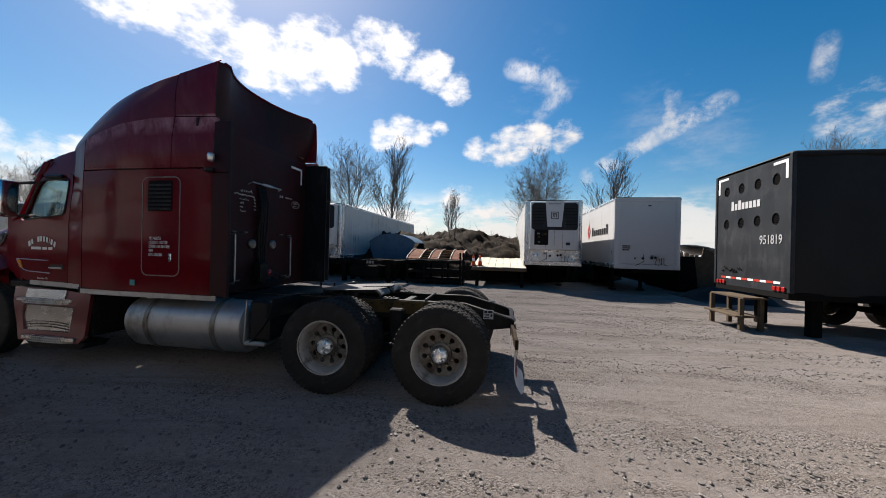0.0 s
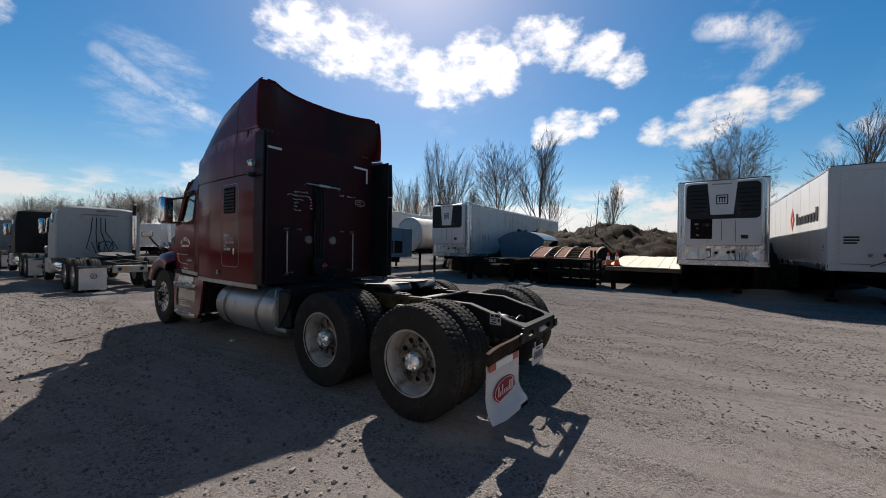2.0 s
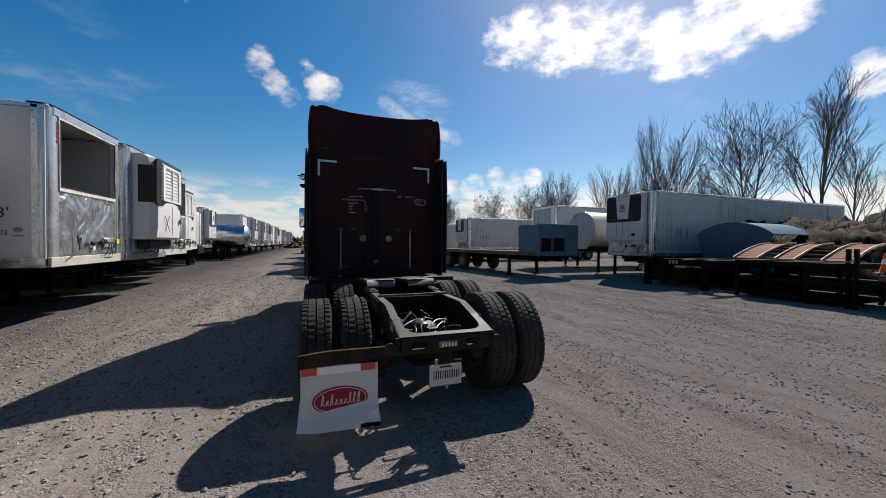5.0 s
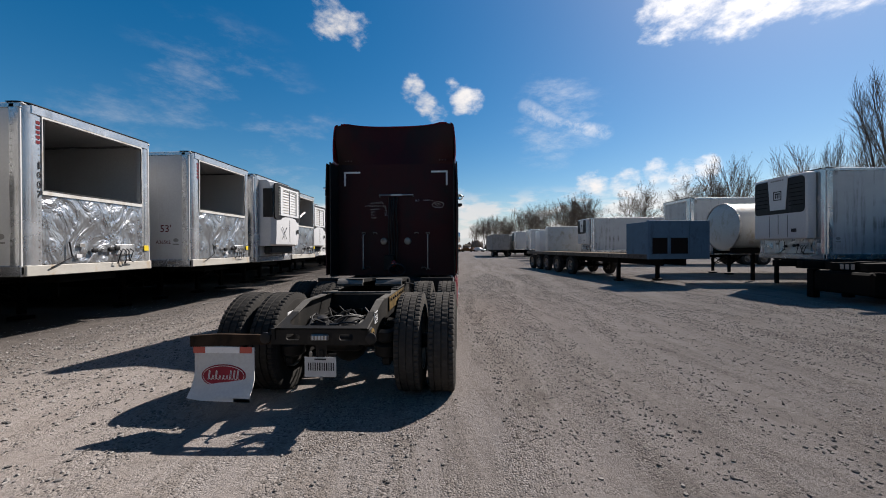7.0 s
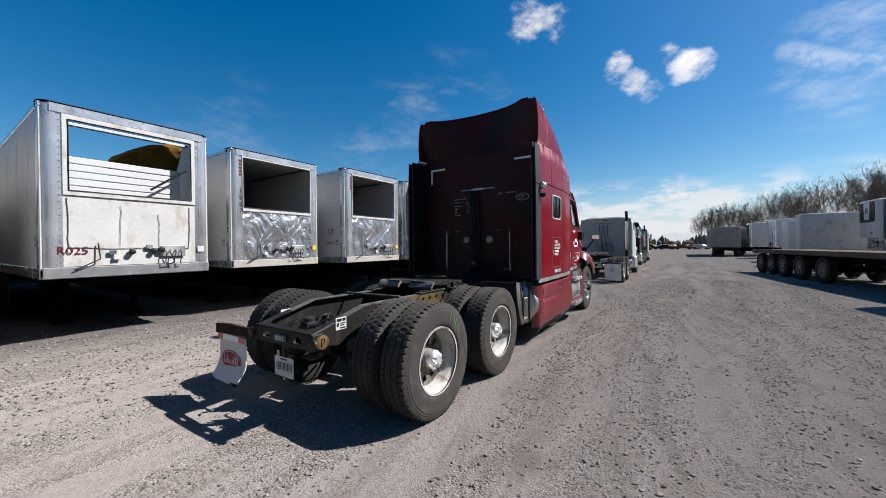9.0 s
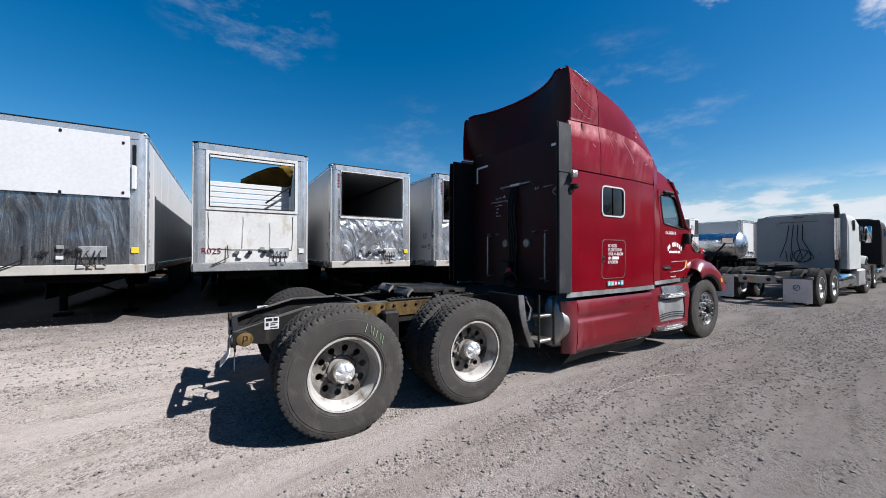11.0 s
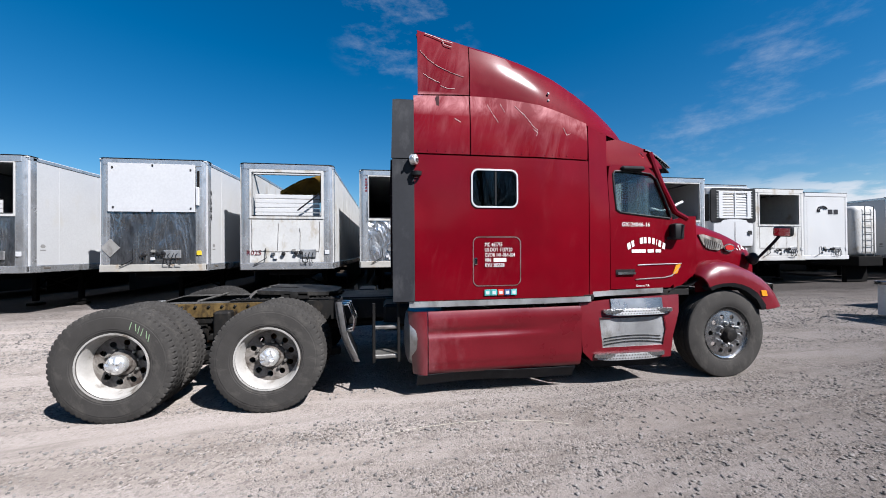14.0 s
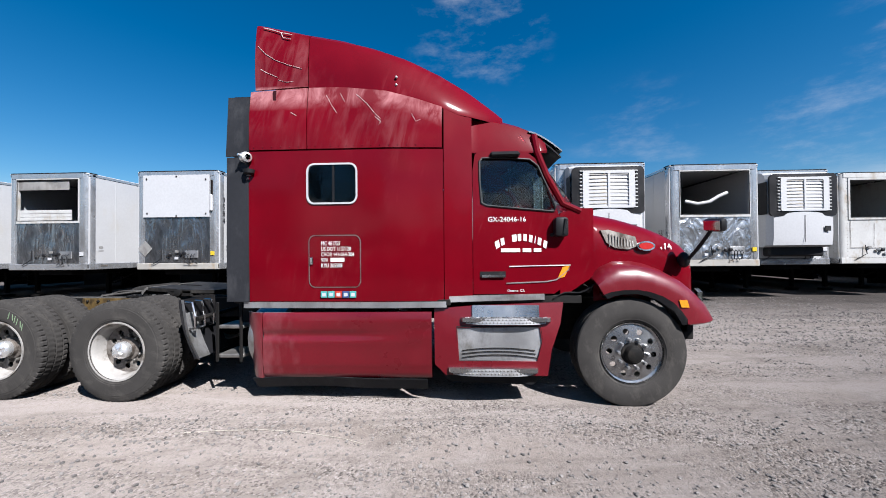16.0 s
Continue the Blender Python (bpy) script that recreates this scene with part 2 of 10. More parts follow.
def scuffed_paint(name, base, scuff, amount):
    """Glossy body paint with chalky rubbed streaks and a few bright scratches; worn paint is rubbed most along the upper seam."""
    m, nt, b = node_mat(name)
    v = coord(nt)

    def calc(op, p, q):
        n = nt.nodes.new("ShaderNodeMath")
        n.operation = op
        for k, val in enumerate((p, q)):
            if isinstance(val, (int, float)):
                n.inputs[k].default_value = val
            else:
                nt.links.new(val, n.inputs[k])
        return n.outputs[0]
    big = tex(nt, "ShaderNodeTexNoise", v, Scale=1.6, Detail=5.0).outputs[0]
    streak = tex(nt, "ShaderNodeTexNoise", turned(nt, (radians(14), 0, 0), (1, 4.5, 0.9)), Scale=2.1, Detail=7.0, Roughness=0.62, Distortion=0.8).outputs[0]
    patch = tex(nt, "ShaderNodeTexNoise", coord(nt, (1, 1, 0.8)), Scale=1.7, Detail=4.0).outputs[0]
    col = mixc(nt, ramp(nt, big, 0.3, 0.7), tuple(c * 0.84 for c in base), tuple(c * 1.12 for c in base))
    rub = calc("MULTIPLY", ramp(nt, streak, 0.52 - 0.1 * amount, 0.78 - 0.1 * amount), ramp(nt, patch, 0.56 - 0.13 * amount, 0.74 - 0.13 * amount, 0.0, 0.45 + 0.2 * amount))
    if amount > 0.5:
        xyz = nt.nodes.new("ShaderNodeSeparateXYZ")
        nt.links.new(v, xyz.inputs[0])
        fwd = calc("MAXIMUM", calc("SUBTRACT", xyz.outputs["Y"], 3.95), 0.0)
        level = calc("ADD", xyz.outputs["Z"], calc("MULTIPLY", calc("MULTIPLY", fwd, fwd), 0.24))
        band = calc("MULTIPLY", ramp(nt, level, 2.98, 3.10), ramp(nt, level, 3.25, 3.22))
        cloudy = ramp(nt, tex(nt, "ShaderNodeTexNoise", turned(nt, (radians(20), 0, 0), (1, 1.7, 0.9)), Scale=2.8, Detail=9.0, Roughness=0.70, Distortion=0.7).outputs[0], 0.38, 0.62, 0.10, 1.0)
        rub = calc("MAXIMUM", calc("MULTIPLY", rub, 0.32), calc("MULTIPLY", band, cloudy))
    col = mixc(nt, rub, col, scuff)
    nt.links.new(col, b.inputs["Base Color"])
    nt.links.new(ramp(nt, rub, 0, 0.6, 0.45, 0.65), b.inputs["Roughness"])
    b.inputs["Specular IOR Level"].default_value = 0.02
    b.inputs["Coat Weight"].default_value, b.inputs["Coat Roughness"].default_value = 0.4, 0.11
    bump(nt, b, tex(nt, "ShaderNodeTexNoise", v, Scale=1.7, Detail=2.5).outputs[0], 0.34, 0.04)
    return m


def streaked(name, base, stain):
    """Old white paint with dark runs of dirt down from the roof and a few rubbed patches."""
    m, nt, b = node_mat(name)
    runs = tex(nt, "ShaderNodeTexNoise", coord(nt, (3.2, 3.2, 0.22)), Scale=1.5, Detail=7.0, Roughness=0.66).outputs[0]
    where = tex(nt, "ShaderNodeTexNoise", coord(nt, (0.5, 0.5, 1.3)), Scale=1.1, Detail=3.0).outputs[0]
    grime = tex(nt, "ShaderNodeTexNoise", coord(nt), Scale=1.6, Detail=8.0, Roughness=0.7).outputs[0]
    both = nt.nodes.new("ShaderNodeMath")
    both.operation = "MULTIPLY"
    nt.links.new(ramp(nt, runs, 0.50, 0.62), both.inputs[0])
    nt.links.new(ramp(nt, where, 0.44, 0.60, 0.05, 0.85), both.inputs[1])
    col = mixc(nt, ramp(nt, grime, 0.35, 0.7, 0.0, 0.5), base, tuple(c * 0.72 for c in base))
    col = mixc(nt, both.outputs[0], col, stain)
    nt.links.new(col, b.inputs["Base Color"])
    b.inputs["Roughness"].default_value = 0.5
    bump(nt, b, grime, 0.1, 0.02)
    return m


def crinkled(name, base, rough, strength, dirt, pleat=0.55, clean=0.5):
    """Thin sheet aluminium, dented and wrinkled."""
    m, nt, b = node_mat(name)
    v = coord(nt, (1, 1, pleat))
    folds = tex(nt, "ShaderNodeTexNoise", v, Scale=2.6, Detail=3.0, Roughness=0.5, Distortion=2.2).outputs[0]
    small = tex(nt, "ShaderNodeTexNoise", v, Scale=16.0, Detail=4.0, Distortion=1.0).outputs[0]
    grime = tex(nt, "ShaderNodeTexNoise", coord(nt, (1, 1, min(1.0, 2 * pleat))), Scale=2.4, Detail=8.0, Roughness=0.7).outputs[0]
    col = mixc(nt, ramp(nt, small, 0.3, 0.7), tuple(c * 0.8 for c in base), base)
    # second tone in patches; on FOIL_DARK it paints dark reflections
    col = mixc(nt, ramp(nt, grime, clean, clean + 0.18, 0.0, 0.75 if clean > 0.45 else 0.95), col, dirt)
    nt.links.new(col, b.inputs["Base Color"])
    b.inputs["Metallic"].default_value = 0.92
    nt.links.new(ramp(nt, grime, 0.3, 0.7, rough, rough + 0.2), b.inputs["Roughness"])
    mixh = nt.nodes.new("ShaderNodeMath")
    mixh.operation = "MULTIPLY_ADD"
    mixh.inputs[1].default_value = 0.08
    nt.links.new(small, mixh.inputs[0])
    nt.links.new(folds, mixh.inputs[2])
    bump(nt, b, mixh.outputs[0], strength, 0.09)
    return m


def gravel_ground():
    m, nt, b = node_mat("packed_gravel")
    v = coord(nt)

    def times(p, q):
        n = nt.nodes.new("ShaderNodeMath")
        n.operation = "MULTIPLY"
        nt.links.new(p, n.inputs[0])
        if isinstance(q, (int, float)):
            n.inputs[1].default_value = q
        else:
            nt.links.new(q, n.inputs[1])
        return n.outputs[0]

    def plus(p, q):
        n = nt.nodes.new("ShaderNodeMath")
        n.operation = "ADD"
        nt.links.new(p, n.inputs[0])
        nt.links.new(q, n.inputs[1])
        return n.outputs[0]
    patch = tex(nt, "ShaderNodeTexNoise", v, Scale=0.16, Detail=5.0, Roughness=0.6).outputs[0]
    tracks = tex(nt, "ShaderNodeTexNoise", turned(nt, (0, 0, radians(4)), (1.2, 0.12, 1)), Scale=1.1, Detail=7.0, Roughness=0.62, Distortion=1.2).outputs[0]
    ruts = tex(nt, "ShaderNodeTexNoise", turned(nt, (0, 0, radians(-10)), (2.4, 0.25, 1)), Scale=1.1, Detail=8.0, Roughness=0.68, Distortion=1.0).outputs[0]
    dust = tex(nt, "ShaderNodeTexNoise", v, Scale=1.3, Detail=10.0, Roughness=0.72).outputs[0]
    clods = tex(nt, "ShaderNodeTexNoise", v, Scale=14.0, Detail=9.0, Roughness=0.78).outputs[0]
    pebbles = tex(nt, "ShaderNodeTexVoronoi", v, Scale=58.0, Randomness=1.0)
    grit = tex(nt, "ShaderNodeTexNoise", v, Scale=170.0, Detail=4.0, Roughness=0.85).outputs[0]
    col = mixc(nt, ramp(nt, patch, 0.38, 0.62), (0.224, 0.196, 0.178), (0.215, 0.195, 0.185))
    col = mixc(nt, ramp(nt, dust, 0.36, 0.62), col, (0.186, 0.160, 0.143))
    col = mixc(nt, ramp(nt, tracks, 0.44, 0.58, 0.0, 0.8), col, (0.232, 0.207, 0.193))
    col = mixc(nt, ramp(nt, ruts, 0.52, 0.62, 0.0, 0.55), col, (0.135, 0.116, 0.103))
    # loose stones show where the ground is rough: between the wheel tracks
    loose = times(ramp(nt, tracks, 0.60, 0.44, 0.35, 1.0), ramp(nt, tex(nt, "ShaderNodeTexNoise", turned(nt, (0, 0, radians(4)), (1, 0.4, 1)), Scale=1.5, Detail=6.0, Roughness=0.65).outputs[0], 0.42, 0.56, 0.12, 1.0))
    shade = nt.nodes.new("ShaderNodeSeparateColor")
    nt.links.new(pebbles.outputs["Color"], shade.inputs[0])
    col = mixc(nt, times(ramp(nt, shade.outputs[0], 0.74, 0.80, 0.0, 0.85), loose), col, (0.040, 0.036, 0.033))
    col = mixc(nt, times(ramp(nt, shade.outputs[1], 0.78, 0.95, 0.0, 0.6), loose), col, (0.36, 0.335, 0.315))
    col = mixc(nt, ramp(nt, grit, 0.42, 0.62, 0.0, 0.45), col, (0.105, 0.092, 0.082))
    col = mixc(nt, times(ramp(nt, clods, 0.52, 0.64, 0.0, 0.55), ramp(nt, tracks, 0.62, 0.46, 0.35, 1.0)), col, (0.090, 0.078, 0.069))
    # damp, oily patches
    damp = tex(nt, "ShaderNodeTexNoise", v, Scale=0.75, Detail=8.0, Roughness=0.70, Distortion=0.6).outputs[0]
    col = mixc(nt, ramp(nt, damp, 0.58, 0.68, 0.0, 0.55), col, (0.098, 0.083, 0.071))
    # darker loose stone at the trailer row's foot, with shade under the trailers painted in
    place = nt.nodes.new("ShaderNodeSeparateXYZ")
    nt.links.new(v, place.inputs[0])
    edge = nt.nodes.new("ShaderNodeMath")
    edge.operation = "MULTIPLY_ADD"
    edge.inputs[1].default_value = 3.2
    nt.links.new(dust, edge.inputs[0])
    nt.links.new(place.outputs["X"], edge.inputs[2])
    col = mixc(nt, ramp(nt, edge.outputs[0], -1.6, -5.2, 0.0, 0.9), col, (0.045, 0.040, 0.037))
    # oily spots
    spot = tex(nt, "ShaderNodeTexNoise", coord(nt), Scale=1.9, Detail=7.0, Roughness=0.68).outputs[0]
    col = mixc(nt, ramp(nt, spot, 0.66, 0.74, 0.0, 0.7), col, (0.045, 0.040, 0.036))
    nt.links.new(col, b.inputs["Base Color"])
    b.inputs["Roughness"].default_value = 0.95
    b.inputs["Diffuse Roughness"].default_value = 1.0
    b.inputs["Specular IOR Level"].default_value = 0.05
    height = plus(times(ramp(nt, pebbles.outputs["Distance"], 0.0, 0.7, 1.0, 0.0), times(loose, 0.45)), times(clods, 0.8))
    height = plus(height, times(grit, 0.14))
    height = plus(height, times(ruts, 0.5))
    bump(nt, b, height, 1.0, 0.03)
    return m


def glass(name, tint, rough=0.02):
    m, nt, b = node_mat(name)
    b.inputs["Base Color"].default_value = (*tint, 1)
    b.inputs["Roughness"].default_value = rough
    b.inputs["Transmission Weight"].default_value = 1.0
    b.inputs["IOR"].default_value = 1.45
    film = tex(nt, "ShaderNodeTexNoise", coord(nt), Scale=5.0, Detail=6.0).outputs[0]
    nt.links.new(ramp(nt, film, 0.35, 0.75, rough, rough + (0.03 if rough else 0.0)), b.inputs["Roughness"])
    return m


RED = scuffed_paint("burgundy_paint", (0.094, 0.0008, 0.0044), (0.165, 0.026, 0.032), 0.3)
RED_WORN = scuffed_paint("worn_burgundy_paint", (0.100, 0.001, 0.0046), (0.30, 0.125, 0.13), 1.0)
RED_DUSTY = mat("dusty_burgundy_paint", (0.0896, 0.002, 0.006), 0.32, 0.0, 0.2, 1.2, 40, 0.04, (0.150, 0.044, 0.050), 0.25, 0.4, 1.1)
# burgundy with grime patches, its base darkened to carry the shade behind the sleeper
RED_SHADED = mat("grimy_burgundy_paint", (0.021, 0.0010, 0.0021), 0.6, 0.0, 0.3, 1.3, 30, 0.06, (0.006, 0.004, 0.004), 0.5, 0.0, 1.6)
BLACK_GAP = mat("dark_seam", (0.008, 0.007, 0.007), 0.8, relief=0)
BLACK_PLASTIC = mat("black_plastic", (0.008, 0.008, 0.009), 0.5, var=0.3, relief=0.1, dirt=(0.030, 0.028, 0.027), amount=0.25)
GREY_RUBBER = mat("weathered_grey_rubber", (0.018, 0.019, 0.022), 0.6, var=0.25, scale=1.5, grain=25, relief=0.1, dirt=(0.036, 0.037, 0.040), amount=0.35)
CHASSIS = mat("greasy_black_chassis_paint", (0.006, 0.0056, 0.0052), 0.62, var=0.4, relief=0.4, dirt=(0.022, 0.018, 0.014), amount=0.35, dirt_scale=9)
RUSTY = mat("rusty_steel", (0.099, 0.053, 0.026), 0.85, var=0.35, scale=6, relief=0.5, dirt=(0.031, 0.019, 0.012), amount=0.5, dirt_scale=9)
OCHRE_RUST = mat("ochre_rust_stain", (0.075, 0.050, 0.020), 0.85, 0.0, 0.4, 6, 50, 0.4, (0.010, 0.008, 0.007), 0.55, dirt_scale=8)
TYRE = mat("dusty_tyre_rubber", (0.036, 0.034, 0.032), 0.88, var=0.18, scale=4, grain=110, relief=0.25, dirt=(0.058, 0.054, 0.049), amount=0.4, dirt_scale=9)
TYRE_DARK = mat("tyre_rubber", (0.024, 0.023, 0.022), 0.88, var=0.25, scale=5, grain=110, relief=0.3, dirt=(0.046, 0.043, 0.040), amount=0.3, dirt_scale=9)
ALU = mat("polished_aluminium", (0.4464, 0.4464, 0.4464), 0.26, 0.95, 0.1, 4, 80, 0.04, (0.264, 0.248, 0.224), 0.3)
ALU_DULL = mat("dull_aluminium", (0.400, 0.400, 0.400), 0.45, 0.85, 0.15, 3, 60, 0.08, (0.200, 0.192, 0.176), 0.45)
RIM_WHITE = mat("dusty_pale_wheel_paint", (0.322, 0.310, 0.291), 0.5, 0.25, 0.15, 6, 60, 0.1, (0.099, 0.081, 0.062), 0.4, dirt_scale=7)
RIM_DARK = mat("brake_dusted_wheel_disc", (0.186, 0.171, 0.155), 0.6, 0.3, 0.25, 8, 50, 0.2, (0.043, 0.034, 0.028), 0.75, dirt_scale=6)
CAP = mat("scuffed_bright_cap", (0.80, 0.80, 0.79), 0.30, 0.8, 0.12, 14, 60, 0.1, (0.45, 0.44, 0.42), 0.3)
CHROME = mat("chrome", (0.624, 0.624, 0.624), 0.09, 1.0, 0.05, 6, 50, 0.0)
WHITE = mat("white_trailer_paint", (0.36, 0.363, 0.366), 0.42, 0.0, 0.05, 0.7, 25, 0.03, (0.335, 0.325, 0.300), 0.30, dirt_scale=1.6)
WHITE_OLD = mat("stained_white_paint", (0.35, 0.35, 0.342), 0.5, 0.0, 0.08, 1.2, 20, 0.06, (0.222, 0.192, 0.148), 0.42, dirt_scale=2.4)
WHITE_RUNS = streaked("streak_stained_white_paint", (0.37, 0.37, 0.365), (0.085, 0.078, 0.070))
WHITE_SHEET = mat("clean_white_sheet", (0.37, 0.374, 0.382), 0.4, 0.0, 0.03, 0.8, 20, 0.02)
CREAM = mat("cream_bottom_rail", (0.264, 0.2544, 0.232), 0.55, 0.0, 0.15, 2, 30, 0.1, (0.207, 0.148, 0.089), 0.4)
FOIL = crinkled("crinkled_aluminium", (0.5018, 0.508, 0.5202), 0.2, 0.9, (0.440, 0.440, 0.432))
# dark patches in the colour stand in for reflections of the truck
FOIL_DARK = crinkled("smoke_stained_aluminium", (0.36, 0.366, 0.375), 0.17, 0.5, (0.028, 0.029, 0.033), 0.2, 0.47)
POST = mat("corner_post_aluminium", (0.46, 0.468, 0.48), 0.24, 0.75, 0.12, 2.2, 40, 0.05, (0.25, 0.25, 0.245), 0.3)
INSIDE = mat("grimy_trailer_lining", (0.18, 0.177, 0.171), 0.75, 0.0, 0.2, 1.0, 30, 0.1, (0.099, 0.093, 0.087), 0.5)
FOAM = mat("torn_yellow_insulation", (0.12, 0.074, 0.016), 0.95, 0.0, 0.35, 4, 40, 0.6, (0.087, 0.056, 0.019), 0.5)
DARK_UNDER = mat("dark_undercarriage", (0.006, 0.0058, 0.0056), 0.8, 0.1, 0.3, 3, 40, 0.2)
DUSTY_FLANGE = mat("dust_greyed_chassis_top", (0.070, 0.067, 0.063), 0.75, 0.1, 0.35, 6, 60, 0.25, (0.02, 0.018, 0.016), 0.45, dirt_scale=9)
WORN_PAD = mat("wiped_bare_steel_pad", (0.12, 0.115, 0.108), 0.55, 0.3, 0.25, 7, 60, 0.2, (0.05, 0.043, 0.036), 0.35, dirt_scale=6)
BOARD = mat("grimy_wooden_board", (0.030, 0.020, 0.014), 0.85, 0.0, 0.4, 6, 50, 0.4, (0.010, 0.008, 0.007), 0.45, dirt_scale=7)
EMBLEM_RED = mat("dusty_crimson_print", (0.21, 0.014, 0.026), 0.5, 0.0, 0.2, 9, 60, 0.05, (0.28, 0.12, 0.12), 0.2, dirt_scale=9)
BLUE = mat("faded_blue_paint", (0.058, 0.105, 0.155), 0.8, 0.0, 0.15, 1.2, 25, 0.1, (0.037, 0.062, 0.093), 0.35)
BLUE_DK = mat("blue_tarpaulin", (0.037, 0.087, 0.149), 0.55, 0.0, 0.2, 1.2, 25, 0.15)
BLACK_TRAILER = mat("black_curtain_vinyl", (0.004, 0.004, 0.004), 0.6, 0.0, 0.3, 0.8, 15, 0.08, (0.014, 0.008, 0.008), 0.35, dirt_scale=0.9)
BLACK_DOOR = mat("scratched_black_door", (0.017, 0.019, 0.022), 0.5, 0.0, 0.3, 1.2, 25, 0.08, (0.036, 0.038, 0.041), 0.4, dirt_scale=3)
WOOD = mat("weathered_pallet_wood", (0.075, 0.058, 0.042), 0.85, 0.0, 0.3, 5, 50, 0.4, (0.087, 0.062, 0.037), 0.4, random_tint=0.4)
DECKWOOD = mat("pale_canvas_cover", (0.372, 0.347, 0.291), 0.8, 0.0, 0.12, 1.5, 40, 0.2, (0.248, 0.223, 0.174), 0.4)
EARTH = mat("dark_earth", (0.016, 0.012, 0.009), 0.98, 0.0, 0.5, 1.5, 14, 1.0, (0.045, 0.034, 0.024), 0.45, dirt_scale=2.2)
BARK = mat("grey_bark", (0.090, 0.077, 0.067), 0.95, 0.0, 0.3, 2, 30, 0.5)
TWIG = mat("bare_twigs", (0.102, 0.084, 0.069), 0.95, 0.0, 0.2, 2, 30, 0.0)
STONE = mat("loose_stones", (0.095, 0.090, 0.086), 0.95, 0.0, 0.3, 9, 60, 0.4, island=(0.175, 0.163, 0.154))
GROUND = gravel_ground()
ORANGE = mat("traffic_cone_orange", (0.465, 0.081, 0.019), 0.6, 0.0, 0.15, 6, 40, 0.05)
RED_TAPE = mat("red_reflective_tape", (0.341, 0.031, 0.019), 0.35, 0.0, 0.15)
WHITE_TAPE = mat("white_reflective_tape", (0.592, 0.592, 0.592), 0.3, 0.0, 0.05)
FLAP_WHITE = mat("white_mud_flap", (0.440, 0.440, 0.434), 0.45, 0.0, 0.06, 3, 40, 0.05, (0.333, 0.311, 0.274), 0.35)
AMBER = mat("amber_lens", (0.496, 0.198, 0.012), 0.25, 0.0, 0.1)
RED_LENS = mat("red_lens", (0.279, 0.012, 0.009), 0.25, 0.0, 0.1)
INK = mat("white_lettering", (0.546, 0.533, 0.513), 0.5, 0.0, 0.05, relief=0)
INK_DARK = mat("dark_lettering", (0.019, 0.019, 0.022), 0.5, 0.0, 0.05, relief=0)
INK_MAROON = mat("faded_maroon_lettering", (0.085, 0.008, 0.012), 0.5, 0.0, 0.05, relief=0)
INK_BLUE = mat("blue_lettering", (0.031, 0.062, 0.155), 0.5, 0.0, 0.05, relief=0)
GREEN_CHALK = mat("green_tyre_chalk", (0.174, 0.248, 0.155), 0.9, 0.0, 0.1, relief=0)
YELLOW = mat("yellow_label", (0.465, 0.341, 0.025), 0.5)
TEAL = mat("teal_sticker", (0.050, 0.260, 0.248), 0.4)
GLASS = glass("tinted_glass", (0.03, 0.035, 0.038))
GLASS_GREEN = glass("green_tinted_glass", (0.42, 0.50, 0.49), 0.0)
CABIN = mat("dark_cabin_trim", (0.037, 0.036, 0.035), 0.8, 0.0, 0.2, 2, 40, 0.2)
SEAT_GREY = mat("grey_seat_cloth", (0.087, 0.087, 0.090), 0.9, 0.0, 0.2, 3, 80, 0.3)
STEEL = mat("worn_bare_steel", (0.186, 0.180, 0.167), 0.42, 0.7, 0.2, 5, 60, 0.15, (0.062, 0.043, 0.031), 0.4)
GREASE = mat("greasy_steel_plate", (0.010, 0.0095, 0.009), 0.6, 0.2, 0.4, 5, 50, 0.3, (0.045, 0.041, 0.036), 0.3, dirt_scale=8)

RAMP_WOOD = mat("red_brown_ramp_planks", (0.13, 0.065, 0.045), 0.85, 0.0, 0.35, 5, 40, 0.3, (0.05, 0.03, 0.025), 0.4)
RAMP_EDGE = mat("worn_pale_steel_edge", (0.30, 0.25, 0.21), 0.7, 0.1, 0.3, 5, 40, 0.2, (0.12, 0.07, 0.045), 0.45)
PALE_PAINT = mat("dull_pale_truck_paint", (0.2635, 0.2762, 0.272), 0.5, 0.0, 0.08, 1.0, 25, 0.03, (0.2, 0.2, 0.19), 0.3)
CHIP = mat("chipped_pale_scratch", (0.42, 0.33, 0.32), 0.7, 0.0, 0.1, relief=0)
# old plastics, vinyl and grimy paint that have lost their shine
for dull in (RED_SHADED, BLACK_TRAILER, BLACK_PLASTIC, CHASSIS, GREASE):
    for n in dull.node_tree.nodes:
        if n.type == "BSDF_PRINCIPLED":
            n.inputs["Specular IOR Level"].default_value = 0.2

# ---- mesh helpers ----
def box(bm, a, b, bevel=0.0, m=None, seg=1):
    """A box from corner a to corner b with bevelled edges."""
    a, b = [min(p) for p in zip(a, b)], [max(p) for p in zip(a, b)]
    made = bmesh.ops.create_cube(bm, size=1.0)["verts"]
    for v in made:
        v.co = Vector([(p + q) / 2 + c * (q - p) for p, q, c in zip(a, b, v.co)])
    if bevel:
        edges = list({e for v in made for e in v.link_edges})
        res = bmesh.ops.bevel(bm, geom=edges, offset=min(bevel, 0.45 * min(q - p for p, q in zip(a, b))), segments=seg, affect="EDGES", profile=0.5)
        made = list({v for f in res["faces"] for v in f.verts} | {v for v in made if v.is_valid})
    if m is not None:
        bmesh.ops.transform(bm, matrix=m, verts=made)
    return made


